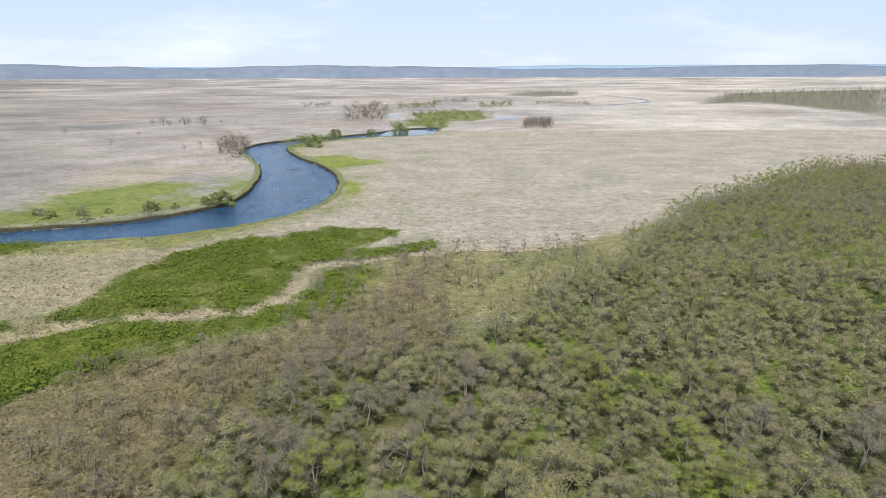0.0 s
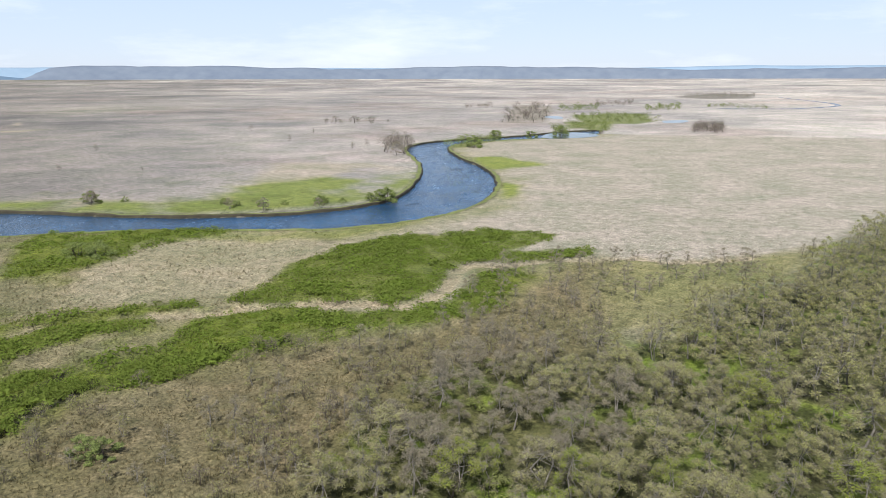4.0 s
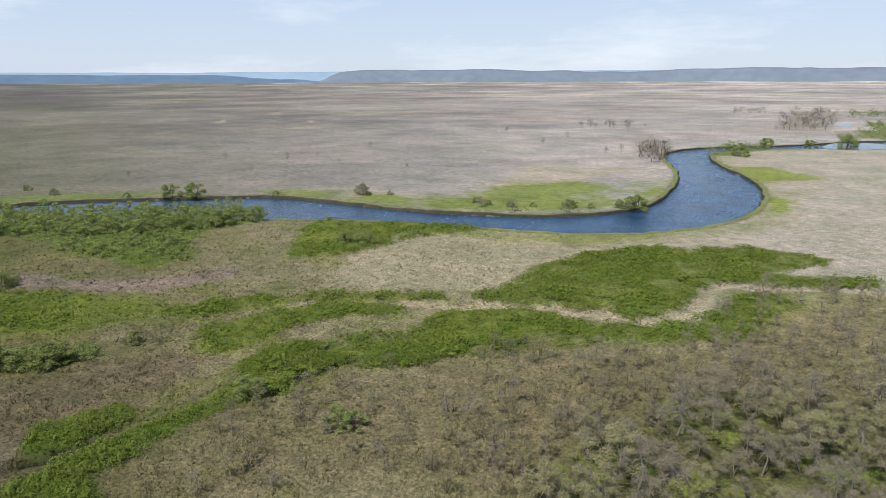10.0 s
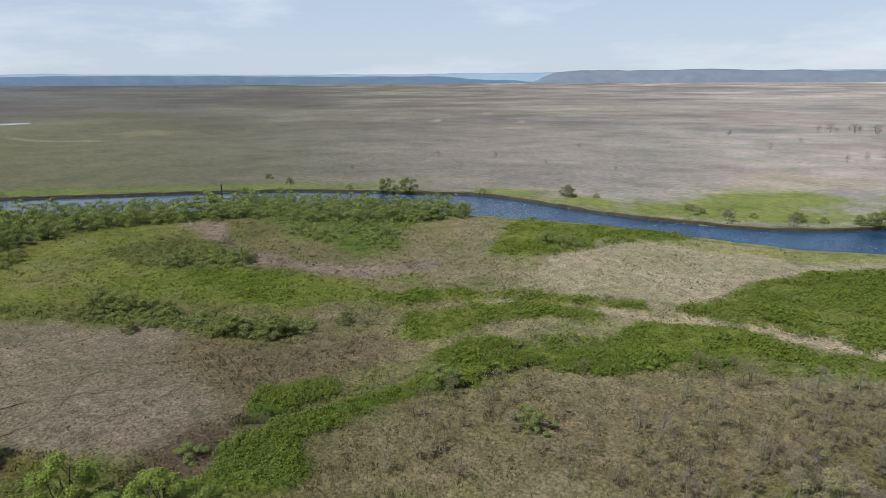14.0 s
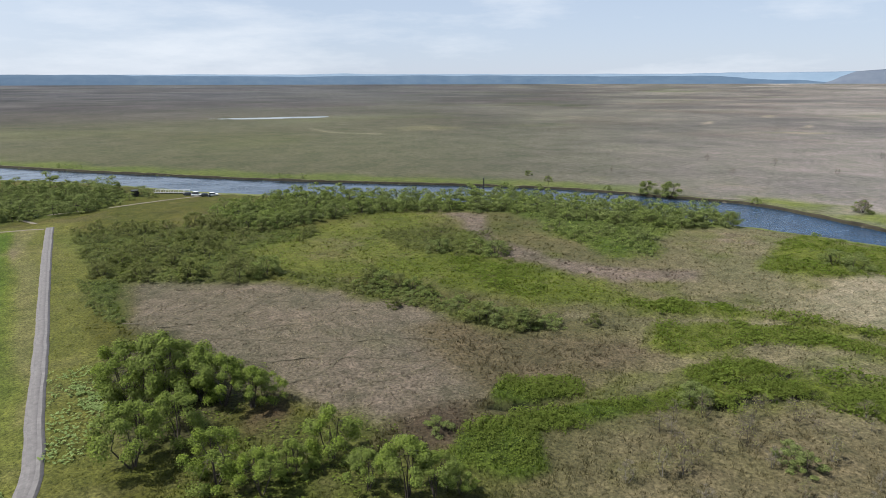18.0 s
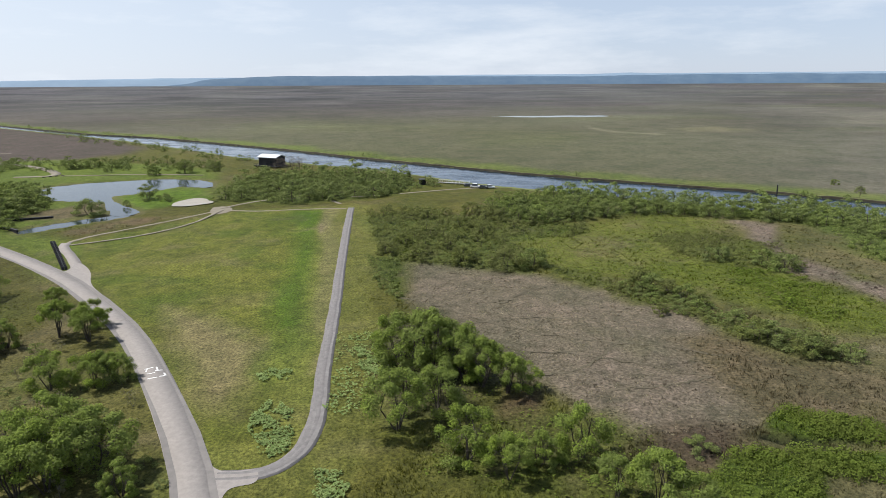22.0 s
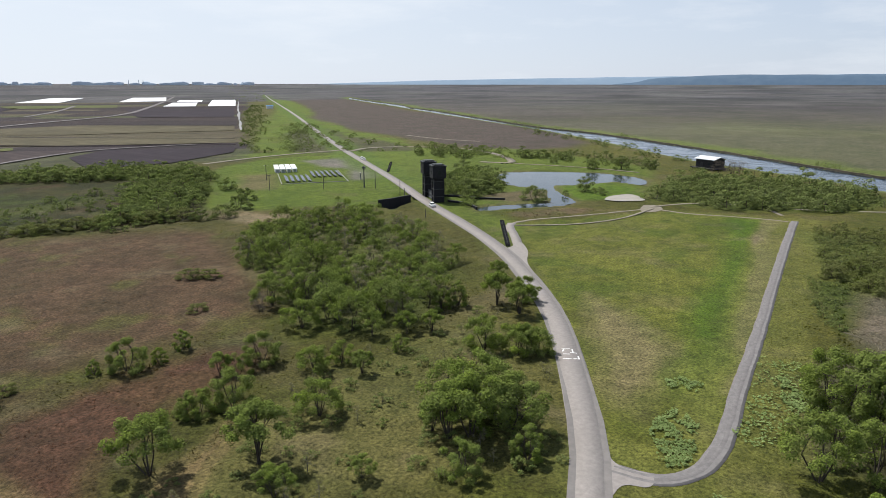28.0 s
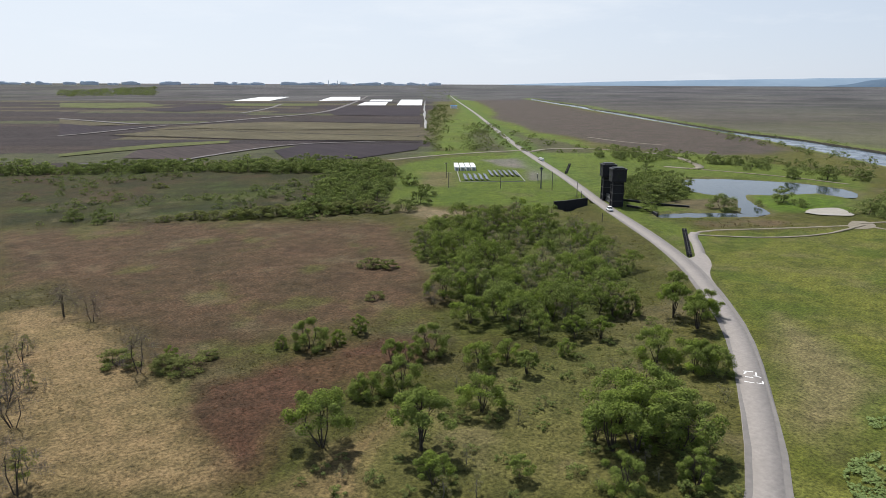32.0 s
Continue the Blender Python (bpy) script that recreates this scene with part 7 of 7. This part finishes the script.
for (ax, ay), (bx, by), n in (((-291, -70), (-298, -55), 9), ((-333.5, -232), (-340.5, -226.5), 4)):
    turn = math.degrees(math.atan2(by - ay, bx - ax))
    for k in range(n):
        s = k / (n - 1)
        g = thing("wheel_stop", ax + (bx - ax) * s, ay + (by - ay) * s, 0, turn, "dark timber wheel stop on the turning place", "wheel stop", "wheel stops")
        part("beam", box(1.5, 0.35, 0.4, 0, 0, 0.12, 0.04), BLACK_WOOD, g)
        for a in (-0.5, 0.5):
            part("foot", box(0.2, 0.4, 0.2, a, 0, -0.06, 0.02), BLACK_WOOD, g)

# ---- the yard by the levee ----
for k in range(4):
    p = np.array([-223.3, -298.3]) + np.array([-2.6, 1.55]) * k
    c = p + np.array([-0.565, -0.825]) * 10.5
    g = thing("white_shed", c[0], c[1], 0, math.degrees(math.atan2(-0.825, -0.565)), "long low white shed with a pale roof on the lawn", "shed", "white sheds")
    part("wall", box(21, 2.2, 1.7, 0, 0, 0, 0.04), WHITE, g)
    part("roof", box(21.3, 2.5, 0.35, 0, 0, 1.7, 0.12), WHITE, g)
    for a in (-10.53, 10.53):
        part("door", box(0.08, 1.4, 1.6, a, 0, 0.05, 0.01), STEEL, g)
for x0, y0, n, ln in ((-203.5, -264.0, 5, 22), (-223.5, -268.5, 6, 22)):
    for k in range(n):
        p = np.array([x0, y0]) + np.array([-0.83, 0.56]) * 2.6 * k
        c = p + np.array([-0.565, -0.825]) * ln / 2
        g = thing("panel_row", c[0], c[1], 0, math.degrees(math.atan2(-0.825, -0.565)), "long dark blue panel row on low steel legs", "panel row", "panel rows")
        tilt = box(ln, 1.7, 0.08, 0, 0, 0, 0.01)
        bmesh.ops.transform(tilt, matrix=pose(0, 0, 0.75, 18, 0, 0), verts=tilt.verts)
        top = part("panel", tilt, PANEL_BLUE, g)
        for a in np.linspace(-ln / 2 + 1, ln / 2 - 1, 7):
            part("leg", box(0.1, 0.1, 0.95, a, 0.4, -0.05), STEEL_DARK, g)
            part("leg", box(0.1, 0.1, 0.6, a, -0.5, -0.05), STEEL_DARK, g)
kerb = [(-243, -327), (-198.5, -262), (-225.5, -246), (-251, -282.5)]
g = thing("kerb", kerb[0][0], kerb[0][1], 0, 0, "low pale concrete kerb round the panel lawn", "kerb")
for (ax, ay), (bx, by) in zip(kerb, kerb[1:]):
    ln, turn = math.dist((ax, ay), (bx, by)), math.degrees(math.atan2(by - ay, bx - ax))
    part("kerb_stone", box(ln, 0.35, 0.4, (ax + bx) / 2 - kerb[0][0], (ay + by) / 2 - kerb[0][1], -0.1, 0.03, turn), CONCRETE, g)


def pole(x, y, h, arms, label):
    g = thing("utility_pole", x, y, -0.3, ROAD_TURN + 90, label, "pole", "utility poles")
    part("shaft", rod(0.17, 0.11, h + 0.3, 0, 0, 0, 9), POLE_WOOD, g)
    for k in range(arms):
        part("crossarm", box(1.8, 0.12, 0.14, 0, 0, h - 0.35 - 0.8 * k, 0.02), POLE_WOOD, g)
        for a in (-0.75, 0.75):
            part("insulator", rod(0.06, 0.05, 0.22, a, 0, h - 0.21 - 0.8 * k, 8), WHITE, g)


for x, y, h, arms in ((-218, -220, 8.1, 0), (-201.4, -235.7, 8.6, 1), (-183, -250, 7.3, 1), (-202.4, -279, 7.6, 1), (-213.4, -200.5, 5.9, 0), (-204.5, -189.5, 4.6, 0), (-180.5, -157, 3.0, 0)):
    pole(x, y, h, arms, "slim grey utility pole beside the levee" if arms else "plain grey post beside the levee road")
g = thing("siren_mast", -216.4, -225.5, -0.3, 20, "dark mast with a crown of horn loudspeakers", "mast")
part("shaft", rod(0.32, 0.2, 10.0, 0, 0, 0, 10), STEEL_DARK, g)
part("platform", rod(0.8, 0.8, 0.15, 0, 0, 8.6, 12), STEEL_DARK, g)
for k in range(4):
    hn = rod(0.45, 0.12, 0.9, 0, 0, 0, 10)
    bmesh.ops.transform(hn, matrix=pose(0.75 * math.cos(k * 1.571), 0.75 * math.sin(k * 1.571), 9.3, 0, -90, math.degrees(k * 1.571)), verts=hn.verts)
    part("horn", hn, STEEL_DARK, g)
g = thing("notice_board", -233, -245.7, 0, 52, "dark blue notice board on two posts in the yard", "sign")
part("board", box(2.8, 0.15, 2.2, 0, 0, 1.2, 0.03), PANEL_BLUE, g)
part("frame", box(3.0, 0.1, 0.15, 0, 0, 3.42, 0.02), WHITE, g)
for a in (-1.2, 1.2):
    part("post", box(0.16, 0.16, 3.4, a, 0.18, -0.1, 0.02), STEEL, g)

# painted marks on the road
PAINT = surface("worn_road_paint", (0.55, 0.55, 0.54), (0.78, 0.78, 0.77), 3.0, 0.7, relief=0.05)
mark = thing("road_marking", -102.7, -55.3, 0.066, 0, "worn white painted bars on the asphalt", "road marking")
for (ax, ay), (bx, by) in (((-103.8, -57.6), (-104.8, -56.5)), ((-102.9, -56.9), (-103.9, -57.2)), ((-102.0, -56.2), (-102.7, -55.2)), ((-103.4, -55.6), (-103.8, -54.5)),
                           ((-104.9, -56.1), (-103.6, -55.2)), ((-100.2, -55.2), (-101.0, -54.0)), ((-101.3, -53.8), (-101.7, -52.9)), ((-102.7, -53.7), (-101.7, -52.9))):
    part("bar", box(math.dist((ax, ay), (bx, by)), 0.24, 0.008, (ax + bx) / 2 + 102.7, (ay + by) / 2 + 55.3, 0, 0, math.degrees(math.atan2(by - ay, bx - ax))), PAINT, mark)

# ---- far fields, roofs and the town on the rim ----
for k, quad in enumerate((((-808, -1314), (-857, -1287), (-1170, -1756), (-1113, -1785)), ((-733, -1356), (-787, -1326), (-942, -1575), (-891, -1602)),
                          ((-928, -1650), (-981, -1622), (-1090, -1797), (-1034, -1826)), ((-838, -1769), (-969, -1777), (-1174, -2150), (-1085, -2192)),
                          ((-636, -1875), (-720, -1830), (-957, -2254), (-874, -2294)))):
    bm = bmesh.new()
    top = [bm.verts.new((x, y, 0.5 + far_rise(math.hypot(x, y)))) for x, y in quad]
    low = [bm.verts.new((x, y, -0.3 + far_rise(math.hypot(x, y)))) for x, y in quad]
    bm.faces.new(top[::-1])
    for i in range(4):
        bm.faces.new((top[i], top[(i + 1) % 4], low[(i + 1) % 4], low[i]))
    bmesh.ops.recalc_face_normals(bm, faces=bm.faces[:])
    tagged(part("field_sheet", bm, VINYL, None), "white sheeting spread over a far field", "field sheet", "field sheets")


def soil(name, dark, light):
    """Ploughed ground, its furrows running with the levee."""
    m, nt, b = material(name, 0.95, 0.0, 0.15)
    furrow = noise_node(nt, 0.35, 4.0, 0.6, stretch=(1.0, 0.06, 1.0))
    c = mix(nt, span(nt, furrow, 0.35, 0.65, 0, 1), dark, light)
    c = mix(nt, span(nt, noise_node(nt, 0.02, 4.0), 0.4, 0.65, 0, 0.5), c, tuple(0.7 * v for v in dark))
    nt.links.new(c, b.inputs["Base Color"])
    return m


SOIL_DARK, SOIL_BROWN = soil("wet_dark_soil", (0.018, 0.013, 0.018), (0.034, 0.025, 0.03)), soil("brown_soil", (0.034, 0.025, 0.025), (0.06, 0.045, 0.042))
STUBBLE, YOUNG = soil("olive_stubble", (0.062, 0.054, 0.03), (0.105, 0.09, 0.052)), soil("young_crop", (0.06, 0.07, 0.02), (0.1, 0.108, 0.036))
for poly, mat, words, z in ((OLIVE_FIELD, STUBBLE, "pale olive stubble field", 0.42), (OLIVE_FIELD2, STUBBLE, "pale olive stubble field", 0.42), (LIME_FIELD, YOUNG, "narrow field of young green crop", 0.46),
                            (GREEN_FIELD, YOUNG, "far field of young green crop", 0.42), (GREEN_FIELD2, YOUNG, "far field of young green crop", 0.42), (DARK_FIELD, SOIL_DARK, "freshly ploughed dark purple field", 0.42),
                            (DARK_FIELD2, SOIL_DARK, "freshly ploughed dark purple field", 0.44), (DARK_FIELD3, SOIL_DARK, "freshly ploughed dark field beside the hedge", 0.44), (DARK_FIELD4, SOIL_DARK, "ploughed dark field below the white sheeting", 0.42),
                            (BROWN_FIELD, SOIL_BROWN, "harrowed brown field", 0.4), (PALE_FIELD, STUBBLE, "pale stubble strip between lanes", 0.46)):
    bm = bmesh.new()
    bm.faces.new([bm.verts.new((a, b, z)) for a, b in poly])
    bmesh.ops.triangulate(bm, faces=bm.faces[:])
    if sum(f.normal.z for f in bm.faces) < 0:
        bmesh.ops.reverse_faces(bm, faces=bm.faces[:])
    tagged(part("field", bm, mat, None), words, "field", kind="structure")
for line, width, words in ((LANE_A, 9.0, "pale gravel farm lane between the fields"), (LANE_B, 6.0, "pale gravel farm lane"), (LANE_C, 3.5, "pale farm lane along the near fields"), (LANE_D, 8.0, "pale farm lane far out in the fields"), (FIELD_ROAD, 3.2, "pale road behind the hedge")):
    way("farm_lane", line, width, LANE_MAT, words, "lane", 0.56, 60, width * 0.15)
for line in (FIELD_DITCH, FIELD_DITCH2, FIELD_DITCH3):
    way("drain", line, 3.0, SOIL_DARK, "dark drain between fields", "ditch", 0.5, 40, 0.5)
way("field_ditch", [(-411, -609), (-700, -1043), (-1061, -1580)], 2.6, CONCRETE, "pale ditch at the edge of the fields", "ditch", 0.12, 40, 1.5)
g = thing("far_shed", -810, -1104, 0, 56, "far blue-roofed shed beside the levee", "shed")
part("wall", box(26, 12, 4.5, 0, 0, -0.2, 0.1), WHITE, g)
part("roof", box(27, 13, 1.2, 0, 0, 4.3, 0.4), BLUE_ROOF, g)
for k in range(64):
    az = radians(144 + 34 * RNG.random() if k > 6 else 150 + 10 * RNG.random())
    d = 4560 + 60 * RNG.random()
    w, h = RNG.uniform(20, 80), RNG.uniform(3, 15)
    g = thing("far_building", -math.sin(az) * d, math.cos(az) * d, 36, math.degrees(az), "town building on the horizon, pale blue with painted haze", "building", "town on the horizon")
    part("wall", box(w, 18, h + 8, 0, 0, -4), CITY_MAT, g)
    part("roof", box(w * 0.5, 12, 3, 0, 0, h + 4), CITY_MAT, g)
for az in (153.2, 153.9, 152.9):
    d, a = 4560, radians(az)
    g = thing("far_chimney", -math.sin(a) * d, math.cos(a) * d, 36, az, "slim chimney on the horizon, pale blue with painted haze", "chimney", "chimneys on the horizon")
    part("shaft", rod(2.4, 1.6, 30, 0, 0, 0, 10), CITY_MAT, g)
    part("rim", rod(2.0, 2.0, 1.5, 0, 0, 29, 10), CITY_MAT, g)
